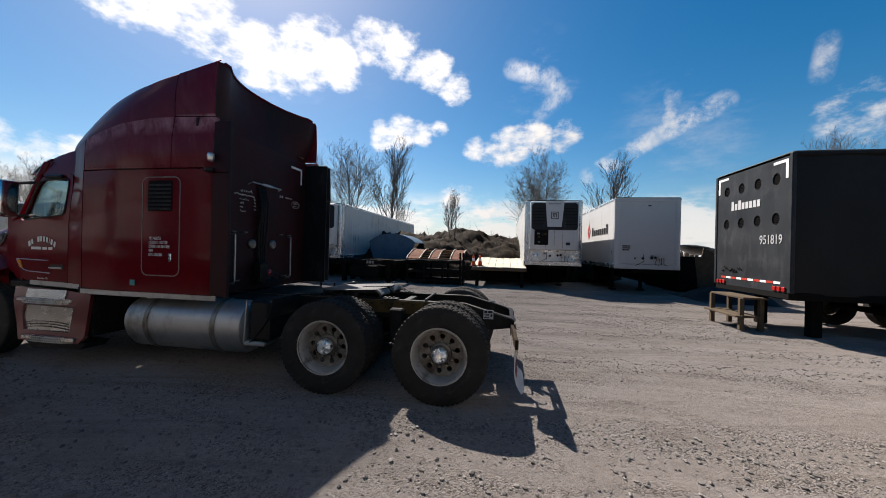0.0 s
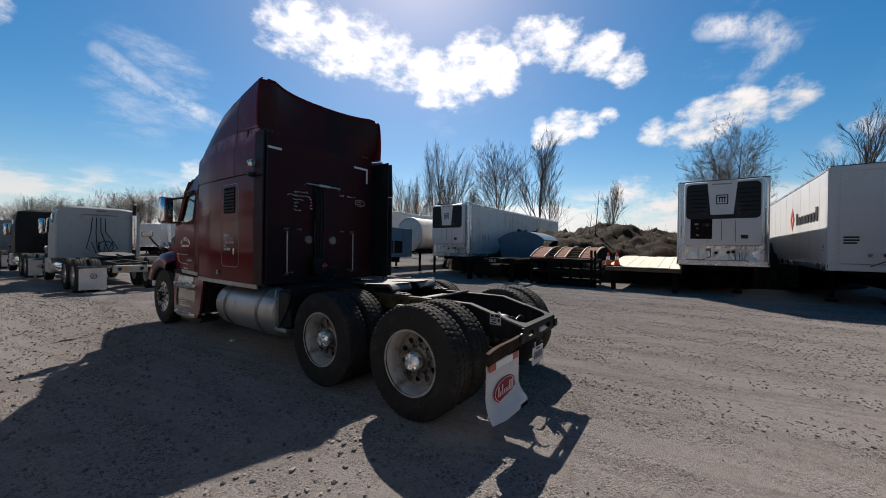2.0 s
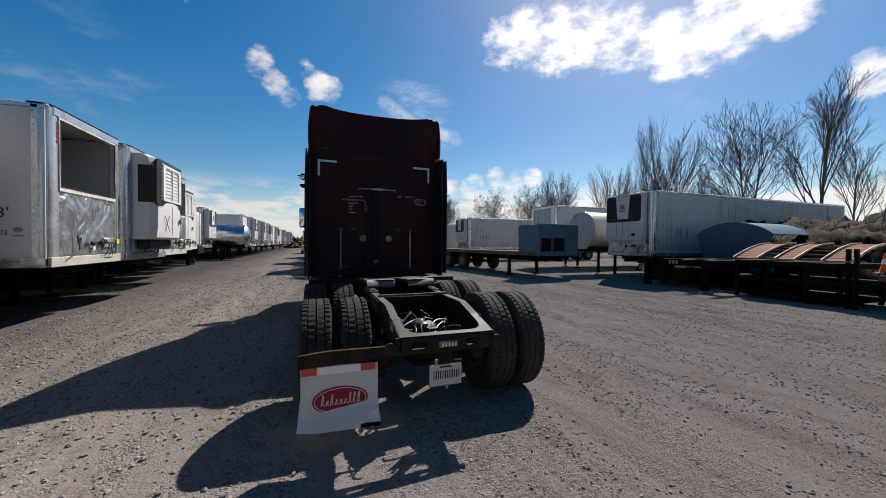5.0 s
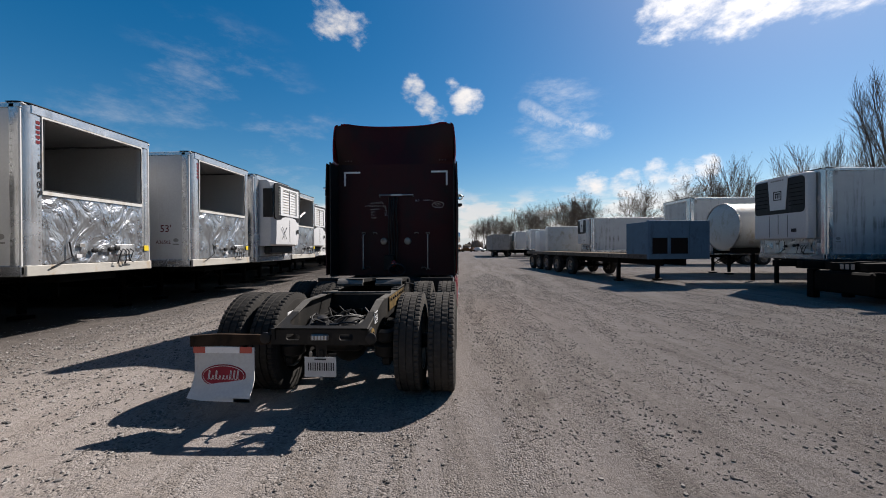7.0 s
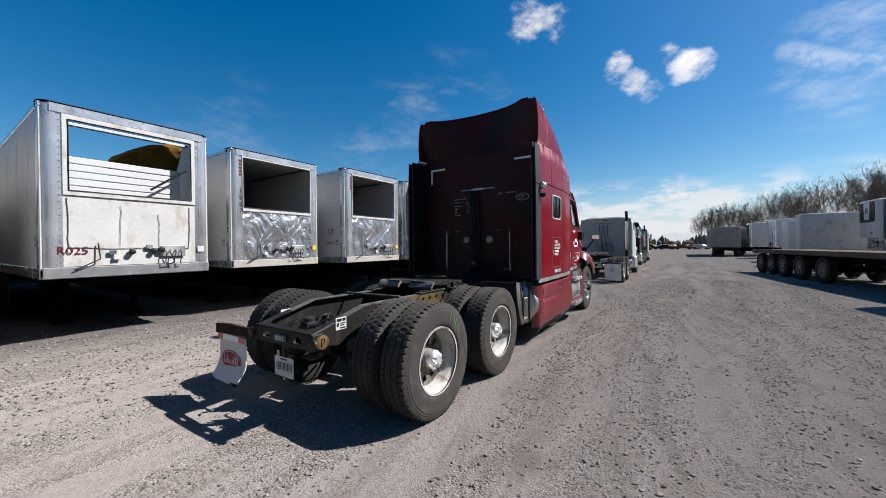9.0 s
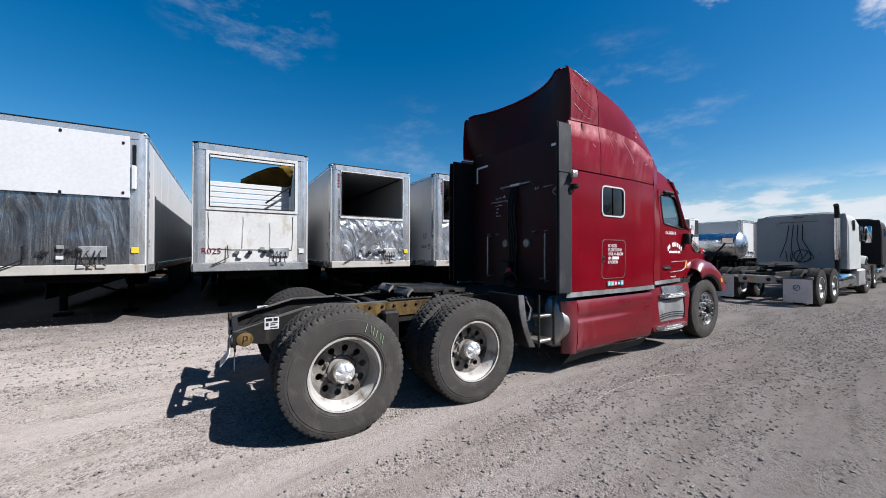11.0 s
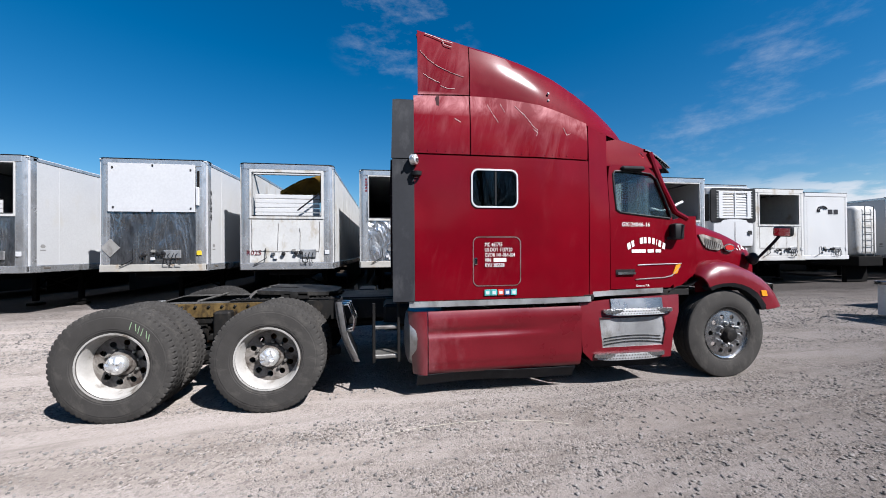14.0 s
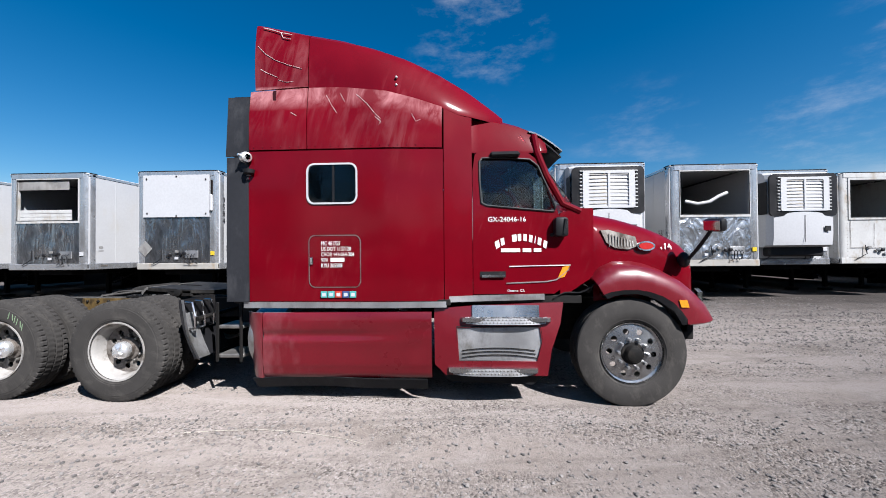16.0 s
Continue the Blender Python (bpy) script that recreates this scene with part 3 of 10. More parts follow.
def tube(bm, pts, r, seg=8, caps=True, r_end=None):
    """A round bar along the points."""
    pts = [Vector(p) for p in pts]
    rings = []
    side = None
    for k, p in enumerate(pts):
        d = (pts[min(k + 1, len(pts) - 1)] - pts[max(k - 1, 0)]).normalized()
        if side is None or abs(d.dot(side)) > 0.99:
            side = d.orthogonal().normalized()
        side = (side - d * side.dot(d)).normalized()
        up = d.cross(side)
        rad = r if r_end is None else r + (r_end - r) * k / max(1, len(pts) - 1)
        rings.append([bm.verts.new(p + rad * (math.cos(2 * math.pi * j / seg) * side + math.sin(2 * math.pi * j / seg) * up)) for j in range(seg)])
    for a, b in zip(rings, rings[1:]):
        for j in range(seg):
            bm.faces.new((a[j], a[(j + 1) % seg], b[(j + 1) % seg], b[j]))
    if caps:
        bm.faces.new(rings[0][::-1])
        bm.faces.new(rings[-1])


def lathe(bm, profile, seg=32, origin=(0, 0, 0), axis="x", wobble=None, close=False):
    """Turns a profile of (radius, place along the axis) round an axis."""
    rings = []
    for i, (r, a) in enumerate(profile):
        ring = []
        for j in range(seg):
            rr = r if wobble is None else wobble(i, j, r)
            c, s = rr * math.cos(2 * math.pi * j / seg), rr * math.sin(2 * math.pi * j / seg)
            p = {"x": (a, c, s), "y": (c, a, s), "z": (c, s, a)}[axis]
            ring.append(bm.verts.new(Vector(origin) + Vector(p)))
        rings.append(ring)
    pairs = list(zip(rings, rings[1:])) + ([(rings[-1], rings[0])] if close else [])
    for a, b in pairs:
        for j in range(seg):
            bm.faces.new((a[j], a[(j + 1) % seg], b[(j + 1) % seg], b[j]))
    return rings


def disc_cap(bm, ring):
    bm.faces.new(ring)


def shell(bm, grid, off):
    """A sheet through a grid of points, with a back face off away and closed rims."""
    off = Vector(off)
    n, k = len(grid), len(grid[0])
    f = [[bm.verts.new(Vector(p)) for p in row] for row in grid]
    g = [[bm.verts.new(Vector(p) + off) for p in row] for row in grid]
    for i in range(n - 1):
        for j in range(k - 1):
            bm.faces.new((f[i][j], f[i][j + 1], f[i + 1][j + 1], f[i + 1][j]))
            bm.faces.new((g[i][j], g[i + 1][j], g[i + 1][j + 1], g[i][j + 1]))
    rim = [(i, 0) for i in range(n)] + [(n - 1, j) for j in range(1, k)] + [(i, k - 1) for i in range(n - 2, -1, -1)] + [(0, j) for j in range(k - 2, 0, -1)]
    for (a, b), (c, d) in zip(rim, rim[1:] + rim[:1]):
        bm.faces.new((f[a][b], f[c][d], g[c][d], g[a][b]))


def plate(bm, outer, holes, place, off):
    """A flat outline with holes; place(u, v) puts it in space; off is its thickness."""
    off = Vector(off)
    loops, edges = [], []
    for loop in (outer, *holes):
        vs = [bm.verts.new(Vector(place(u, v))) for u, v in loop]
        loops.append(vs)
        edges += [bm.edges.new((a, b)) for a, b in zip(vs, vs[1:] + vs[:1])]
    faces = [g for g in bmesh.ops.triangle_fill(bm, use_beauty=True, use_dissolve=False, edges=edges)["geom"] if isinstance(g, bmesh.types.BMFace)]
    twin = {v: bm.verts.new(v.co + off) for loop in loops for v in loop}
    for f in faces:
        bm.faces.new([twin[v] for v in reversed(f.verts)])
    for loop in loops:
        for a, b in zip(loop, loop[1:] + loop[:1]):
            bm.faces.new((a, b, twin[b], twin[a]))


def rounded(u0, u1, v0, v1, r, n=5):
    """The outline of a rectangle with round corners."""
    pts = []
    for cu, cv, a in ((u1 - r, v1 - r, 0), (u0 + r, v1 - r, 90), (u0 + r, v0 + r, 180), (u1 - r, v0 + r, 270)):
        pts += [(cu + r * math.cos(radians(a + 90 * k / n)), cv + r * math.sin(radians(a + 90 * k / n))) for k in range(n + 1)]
    return pts


def interp(x, table):
    xs, ys = zip(*table)
    return float(np.interp(x, xs, ys))


def part(name, bm, material, parent, label="", sharp=32.0, at=None):
    """Links a bmesh as one mesh object under a thing or part."""
    bmesh.ops.recalc_face_normals(bm, faces=bm.faces)
    me = bpy.data.meshes.new(name)
    bm.to_mesh(me)
    bm.free()
    me.materials.append(material)
    me.shade_smooth()
    me.set_sharp_from_angle(angle=radians(sharp))
    ob = new(name, me)
    if parent is not None:
        ob.parent = parent
    if at is not None:
        ob.matrix_basis = at
    return tagged(ob, label)


def again(name, ob, parent, m):
    """Another object on the same mesh."""
    o = new(name, ob.data)
    o.parent = parent
    o.matrix_basis = m
    if "label" in ob:
        o["label"] = ob["label"]
    return o


def thing(name, label, category, group="", m=None, kind=""):
    ob = new(name)
    ob.empty_display_size = 0.3
    if m is not None:
        ob.matrix_basis = m
    return tagged(ob, label, category, group, kind)


def lettering(name, words, size, m, material, parent, label="", align="LEFT", depth=0.0015, squeeze=1.0, bend=0.0):
    """Raised letters in the built-in font: x along the line, y up, z out of the surface m."""
    cu = bpy.data.curves.new(name, "FONT")
    cu.body, cu.size, cu.align_x, cu.extrude, cu.resolution_u = words, size, align, depth, 2
    tmp = bpy.data.objects.new(name, cu)
    scene.collection.objects.link(tmp)
    me = bpy.data.meshes.new_from_object(tmp)
    bpy.data.objects.remove(tmp)
    bpy.data.curves.remove(cu)
    for v in me.vertices:
        v.co.x *= squeeze
        v.co.y += bend * v.co.x * v.co.x
    me.materials.clear()
    me.materials.append(material)
    me.name = name
    ob = new(name, me)
    ob.parent = parent
    ob.matrix_basis = m
    return tagged(ob, label)


def facing(x, y, z, way):
    """The pose of writing on a wall that faces +x, -x, +y or -y."""
    turn = {"+x": 90, "-x": -90, "+y": 180, "-y": 0}[way]
    return pose(x, y, z, 90, 0, turn)


def bars(bm, x0, z0, widths, height, gap, place):
    """A row of plain bars in place of writing; place(u, v) is the surface."""
    u = x0
    for w in widths:
        pts = [place(u, z0), place(u + w, z0), place(u + w, z0 + height), place(u, z0 + height)]
        bm.faces.new([bm.verts.new(Vector(p)) for p in pts])
        u += w + gap

# ---- ground ----
# wheel ruts: place across the yard, swing, wave, phase, depth
RUTS = [(x0 + side * 0.95, bend, wave, shift, deep) for x0, bend, wave, shift, deep in
        ((4.6, 0.9, 0.16, 0.3, 0.016), (6.3, 1.3, 0.11, 1.4, 0.020), (8.2, 0.8, 0.13, 2.9, 0.014), (-3.2, 0.5, 0.12, 0.8, 0.016), (2.9, 0.7, 0.19, 4.1, 0.012)) for side in (-1, 1)]


def ground_height(x, y):
    """Low swells and ruts near the yard's middle, and level where things stand."""
    far = max(abs(x), abs(y))
    fade = max(0.0, min(1.0, (70 - far) / 40))
    h = 0.030 * noise.noise(Vector((x * 0.35, y * 0.22, 3.1))) + 0.012 * noise.noise(Vector((x * 1.3, y * 0.9, 8.2)))
    h += 0.006 * noise.noise(Vector((x * 5.0, y * 3.0, 1.2)))
    h += 0.014 * noise.noise(Vector((x * 2.4 + 0.12 * y, y * 0.06, 5.5))) * (1 if 1.5 < x < 11 or x < -1.5 else 0.5)
    for x0, bend, wave, shift, deep in RUTS:
        d = x - (x0 + bend * math.sin(y * wave + shift))
        if abs(d) < 0.6:
            h += deep * (math.exp(-(d / 0.34) ** 2) * 0.7 - 1.5 * math.exp(-(d / 0.15) ** 2)) * (0.6 + 0.8 * noise.noise(Vector((x0, y * 0.5, 6.0))))
    ridge = math.exp(-((x + 5.6 + 0.5 * noise.noise(Vector((0, y * 0.3, 2)))) / 0.55) ** 2) * max(0, noise.noise(Vector((x, y * 0.35, 9.0)))) * 0.22
    return fade * (h + ridge) - 0.012


def spread(core, step, reach):
    vals, x, s = [], 0.0, step
    while x < reach:
        vals.append(x)
        if x > core:
            s *= 1.22
        x += s
    vals.append(reach)
    return [-v for v in vals[:0:-1]] + vals


def make_ground():
    xs = [v + 1.5 for v in spread(10, 0.085, 2500)]
    ys = [v + 3.0 for v in spread(12, 0.13, 2500)]
    nx, ny = len(xs), len(ys)
    verts = [(x, y, ground_height(x, y)) for y in ys for x in xs]
    faces = [(j * nx + i, j * nx + i + 1, (j + 1) * nx + i + 1, (j + 1) * nx + i) for j in range(ny - 1) for i in range(nx - 1)]
    me = bpy.data.meshes.new("ground")
    me.from_pydata(verts, [], faces)
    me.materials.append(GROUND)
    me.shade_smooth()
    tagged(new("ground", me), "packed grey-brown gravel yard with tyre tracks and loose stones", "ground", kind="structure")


def make_stones():
    """Loose gravel scattered over the yard, one joined mesh."""
    rng = random.Random(5)
    tmpl = []
    for k in range(5):
        b = bmesh.new()
        bmesh.ops.create_icosphere(b, subdivisions=1, radius=1.0)
        for v in b.verts:
            v.co *= rng.uniform(0.7, 1.15)
        b.verts.ensure_lookup_table()
        tmpl.append(([v.co.copy() for v in b.verts], [[v.index for v in f.verts] for f in b.faces]))
        b.free()
    verts, faces = [], []

    def put(x, y, s):
        vs, fs = tmpl[rng.randrange(5)]
        a = rng.uniform(0, 6.3)
        c, sn, n0 = math.cos(a), math.sin(a), len(verts)
        sx, sy, sz = s * rng.uniform(0.8, 1.3), s * rng.uniform(0.7, 1.1), s * rng.uniform(0.6, 0.95)
        z = ground_height(x, y) + sz * 0.35
        for p in vs:
            u, w = p.x * sx, p.y * sy
            verts.append((x + u * c - w * sn, y + u * sn + w * c, z + p.z * sz))
        for f in fs:
            faces.append([n0 + i for i in f])
    done = 0
    while done < 60000:
        x, y = rng.uniform(-7.5, 11), rng.uniform(-7, 17)
        dense = noise.noise(Vector((x * 1.6 + 0.1 * y, y * 0.12, 4.4))) + 0.35 * noise.noise(Vector((x * 2, y * 2, 1.1)))
        dense += 0.22 if x > 1.4 else 0.05     # the road is rougher than the parking strip
        if dense < rng.uniform(-0.05, 0.75):
            continue
        put(x, y, 0.005 + 0.013 * rng.random() ** 2.6)
        done += 1
    for _ in range(2600):
        put(rng.uniform(1.6, 10.5), rng.uniform(-6, 18), 0.008 + 0.010 * rng.random() ** 1.8)
    for _ in range(2200):
        put(rng.uniform(-8, -1.3), rng.uniform(-6, 14), 0.008 + 0.014 * rng.random() ** 2)
    for _ in range(10000):      # coarse gravel along the foot of the row
        put(-6.0 + 4.8 * rng.random() ** 1.3, rng.uniform(-4.5, 15), 0.008 + 0.017 * rng.random() ** 2)
    me = bpy.data.meshes.new("gravel")
    me.from_pydata(verts, [], faces)
    me.materials.append(STONE)
    tagged(new("gravel", me), "loose grey crushed stones lying on the yard", "gravel", kind="stuff")


make_ground()
make_stones()

# ---- wheels ----
MESHES = {}


def cached(key, name, build, material, parent, m, label="", sharp=32.0):
    """A part that shares its mesh with all others of the same key."""
    if key in MESHES:
        return again(name, MESHES[key], parent, m)
    bm = bmesh.new()
    build(bm)
    MESHES[key] = part(name, bm, material, parent, label, sharp, m)
    return MESHES[key]


def tyre_mesh(width, R, r, lugs, deep, seg=64):
    h = width / 2

    def build(bm):
        wall = [(r, -h * 0.78), (r + 0.018, -h * 0.94), (r + 0.030, -h * 0.97), (r + 0.034, -h * 1.005), (r + 0.046, -h * 1.01), (r + 0.050, -h * 1.03), (r + 0.12, -h * 1.05)]
        if lugs:
            wall += [(R - 0.075, -h * 1.035), (R - 0.070, -h * 1.01), (R - 0.052, -h * 1.0), (R - 0.048, -h * 0.985), (R - 0.016, -h * 0.945), (R - 0.003, -h * 0.88), (R, -h * 0.60), (R - 0.001, -h * 0.58)]
            wall += [(R - 0.016, -h * 0.55), (R - 0.016, -h * 0.51), (R - 0.001, -h * 0.48), (R, -h * 0.06), (R - 0.015, -h * 0.03)]
        else:
            wall += [(R - 0.09, -h * 1.02), (R - 0.035, -h * 0.97), (R - 0.010, -h * 0.90), (R, -h * 0.80), (R, -h * 0.46), (R - 0.014, -h * 0.43), (R - 0.014, -h * 0.38), (R, -h * 0.35), (R, -h * 0.04), (R - 0.014, -h * 0.02)]
        prof = wall + [(a, -b) for a, b in wall[::-1]]
        n = len(prof)

        def wobble(i, j, rr):
            k, far = min(i, n - 1 - i), i > n / 2
            if lugs and k in (10, 11, 12, 13) and (j + 2 * far) % 4 == 0:
                return rr - deep * (0.6 if k == 10 else 1.0)
            if lugs and k in (17, 18) and (j + 1 + 2 * far + (k == 18)) % 4 == 0:
                return rr - deep * 0.75
            return rr
        lathe(bm, prof, 232 if lugs else seg, wobble=wobble, close=True)
    return build


def holed_ring(bm, r0, r1, rh, hr, count, x, thick, lean=0.0):
    """A wheel disc with round hand holes."""
    n = 16
    for k in range(count):
        a0, a1 = 2 * math.pi * k / count, 2 * math.pi * (k + 1) / count
        mid = (a0 + a1) / 2
        rim = []
        for t in range(4):
            rim.append((r1, a0 + (a1 - a0) * t / 4))
        for t in range(4):
            rim.append((r1 + (r0 - r1) * t / 4, a1))
        for t in range(4):
            rim.append((r0, a1 + (a0 - a1) * t / 4))
        for t in range(4):
            rim.append((r0 + (r1 - r0) * t / 4, a0))
        pts = [(r * math.cos(a), r * math.sin(a)) for r, a in rim]
        cx, cy = rh * math.cos(mid), rh * math.sin(mid)
        hole = []
        for px, py in pts:
            d = math.hypot(px - cx, py - cy)
            hole.append((cx + hr * (px - cx) / d, cy + hr * (py - cy) / d))

        def at(p, back):
            rr = math.hypot(*p)
            return Vector((x + lean * (rr - r0) / (r1 - r0) - back, p[0], p[1]))
        for side in (0, 1):
            o = [bm.verts.new(at(p, side * thick)) for p in pts]
            h = [bm.verts.new(at(p, side * thick)) for p in hole]
            if side == 0:
                h_front = h
            for j in range(n):
                q = (o[j], o[(j + 1) % n], h[(j + 1) % n], h[j])
                bm.faces.new(q if side == 0 else q[::-1])
        for j in range(n):
            bm.faces.new((h_front[j], h_front[(j + 1) % n], h[(j + 1) % n], h[j]))
    bmesh.ops.remove_doubles(bm, verts=bm.verts, dist=0.0004)


def barrel(prof):
    def build(bm):
        lathe(bm, prof, 48)
    return build


R_T, R_RIM = 0.530, 0.297


def dented_cap(bm):
    """Domed hub cap, knocked about."""
    disc_cap(bm, lathe(bm, [(0.088, -0.09), (0.090, -0.05), (0.086, -0.03), (0.076, -0.016), (0.056, -0.006), (0.03, -0.001)], 24)[-1])
    rnd = random.Random(6)
    for v in bm.verts:
        if v.co.x > -0.045:
            v.co.x -= 0.012 * rnd.random() + 0.012 * max(0.0, math.sin(3 * math.atan2(v.co.y, v.co.z) + 60 * v.co.y))
            v.co.y += 0.007 * (rnd.random() - 0.5)
            v.co.z += 0.007 * (rnd.random() - 0.5)


def drive_wheel(parent, m, outer=True, tyre_mat=TYRE, cap=CAP, cap_label="scuffed bright hub cap"):
    """One drive wheel; its outer face is at x = 0, its middle on the axle line."""
    w = cached("drive_barrel", "wheel", barrel([(R_RIM - 0.004, 0.002), (R_RIM + 0.012, 0.004), (R_RIM + 0.012, -0.012), (R_RIM - 0.012, -0.03), (R_RIM - 0.03, -0.075),
               (R_RIM - 0.045, -0.15), (R_RIM - 0.05, -0.2), (R_RIM - 0.02, -0.25), (R_RIM - 0.005, -0.25), (R_RIM + 0.004, -0.03), (R_RIM - 0.002, -0.01)]), RIM_WHITE, parent, m, "pale dusty steel rim")
    cached("drive_tyre" + tyre_mat.name, "tyre", tyre_mesh(0.265, R_T, R_RIM, True, 0.012), tyre_mat, w, pose(-0.125, 0, 0), "dusty black tyre with block tread", 25)
    if outer:
        cached("drive_disc", "wheel_disc", lambda bm: holed_ring(bm, 0.095, R_RIM - 0.045, 0.19, 0.030, 10, -0.16, 0.012, 0.02), RIM_DARK, w, Matrix(), "brake-dusted wheel disc")
        cached("drive_hub", "hub", lambda bm: disc_cap(bm, lathe(bm, [(0.125, -0.16), (0.12, -0.135), (0.095, -0.125), (0.085, -0.08), (0.0801, -0.075)], 24)[-1]), RIM_DARK, w, Matrix())
        cached("hub_cap" + cap.name, "hub_cap", dented_cap, cap, w, Matrix(), cap_label)
        for k in range(10):
            a = 2 * math.pi * (k + 0.5) / 10
            cached("lug_nut", "lug_nut", lambda bm: disc_cap(bm, lathe(bm, [(0.017, -0.16), (0.017, -0.128), (0.012, -0.120)], 6)[-1]), STEEL, w, pose(0, 0.142 * math.cos(a), 0.142 * math.sin(a)))
    return w


def steer_wheel_assembly(parent, m, polished=True):
    w = cached("steer_barrel", "wheel", barrel([(R_RIM + 0.012, 0.004), (R_RIM + 0.010, -0.014), (R_RIM - 0.006, -0.02), (R_RIM - 0.03, -0.03), (R_RIM - 0.03, -0.22), (R_RIM - 0.01, -0.24),
               (R_RIM + 0.006, -0.02), (R_RIM, 0.0)]), ALU, parent, m, "polished aluminium rim")
    cached("steer_tyre", "tyre", tyre_mesh(0.27, R_T + 0.005, R_RIM, False, 0.0), TYRE, w, pose(-0.125, 0, 0), "dusty ribbed steer tyre")
    cached("steer_disc", "wheel_disc", lambda bm: holed_ring(bm, 0.10, R_RIM - 0.02, 0.215, 0.029, 10, 0.015, 0.014, -0.035), ALU, w, Matrix(), "polished wheel disc with round holes")
    cached("steer_hub", "hub", lambda bm: disc_cap(bm, lathe(bm, [(0.112, 0.012), (0.108, 0.022), (0.085, 0.026), (0.08, 0.055), (0.068, 0.075), (0.04, 0.082)], 24)[-1]), CHASSIS, w, Matrix(), "oily black hub")
    for k in range(10):
        a = 2 * math.pi * (k + 0.5) / 10
        cached("steer_nut", "lug_nut", lambda bm: disc_cap(bm, lathe(bm, [(0.019, 0.01), (0.019, 0.045), (0.012, 0.055)], 6)[-1]), ALU_DULL, w, pose(0, 0.142 * math.cos(a), 0.142 * math.sin(a)))
    return w


def truck_wheels(truck, front_y, rear=(0.0, 1.34), tyre_mat=TYRE, width=1.205):
    flip = pose(0, 0, 0, 0, 0, 180)
    for y in rear:
        for spin, x, outer in ((23, width, True), (51, width - 0.34, False)):
            drive_wheel(truck, pose(x, y, R_T - 0.01, spin + 30 * y), outer, tyre_mat)
            # left drive tyres always take the darker rubber
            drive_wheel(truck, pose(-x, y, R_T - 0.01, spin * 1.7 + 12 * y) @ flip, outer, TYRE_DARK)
    steer_wheel_assembly(truck, pose(width - 0.08, front_y, R_T - 0.004, 14))
    steer_wheel_assembly(truck, pose(0.08 - width, front_y, R_T - 0.004, 33) @ flip)


# ---- the burgundy sleeper tractor ----
def grid_panel(bm, us, vs, place, thick, skip=None):
    rows = [[bm.verts.new(Vector(place(u, v))) for v in vs] for u in us]
    faces = []
    for i in range(len(us) - 1):
        for j in range(len(vs) - 1):
            if skip and skip((us[i] + us[i + 1]) / 2, (vs[j] + vs[j + 1]) / 2):
                continue
            faces.append(bm.faces.new((rows[i][j], rows[i + 1][j], rows[i + 1][j + 1], rows[i][j + 1])))
    loose = [v for r in rows for v in r if not v.link_faces]
    bmesh.ops.delete(bm, geom=loose, context="VERTS")
    bmesh.ops.recalc_face_normals(bm, faces=faces)
    bmesh.ops.solidify(bm, geom=faces, thickness=thick)


def steps(a, b, n):
    return [a + (b - a) * k / n for k in range(n + 1)]


SLEEPER_Y = [(2.8, 1.245), (4.4, 1.245), (4.97, 1.195), (5.2, 1.15), (6.1, 1.09), (6.45, 1.05)]


def body_x(y, z):
    c = max(0.0, min(1.0, (y - 4.95) / 0.25))
    s = interp(z, [(1.0, -0.015), (1.5, 0.0), (2.4, 0.006), (2.63, 0.0), (3.0, -0.012), (3.3, -0.04)])
    k = interp(z, [(1.0, -0.01), (1.5, 0.0), (2.0, 0.0), (2.62, -0.055)])
    return interp(y, SLEEPER_Y) + s * (1 - c) + k * c


SEAM_Z = [(2.85, 3.27), (3.45, 3.30), (3.86, 3.30), (4.33, 3.25), (4.67, 3.16), (4.93, 3.07), (5.1, 3.01), (5.56, 2.96)]
EDGE_Z = [(2.95, 4.02), (3.49, 3.89), (3.83, 3.84), (4.2, 3.755), (4.55, 3.645), (4.9, 3.485), (5.19, 3.32), (5.41, 3.17), (5.56, 3.07)]


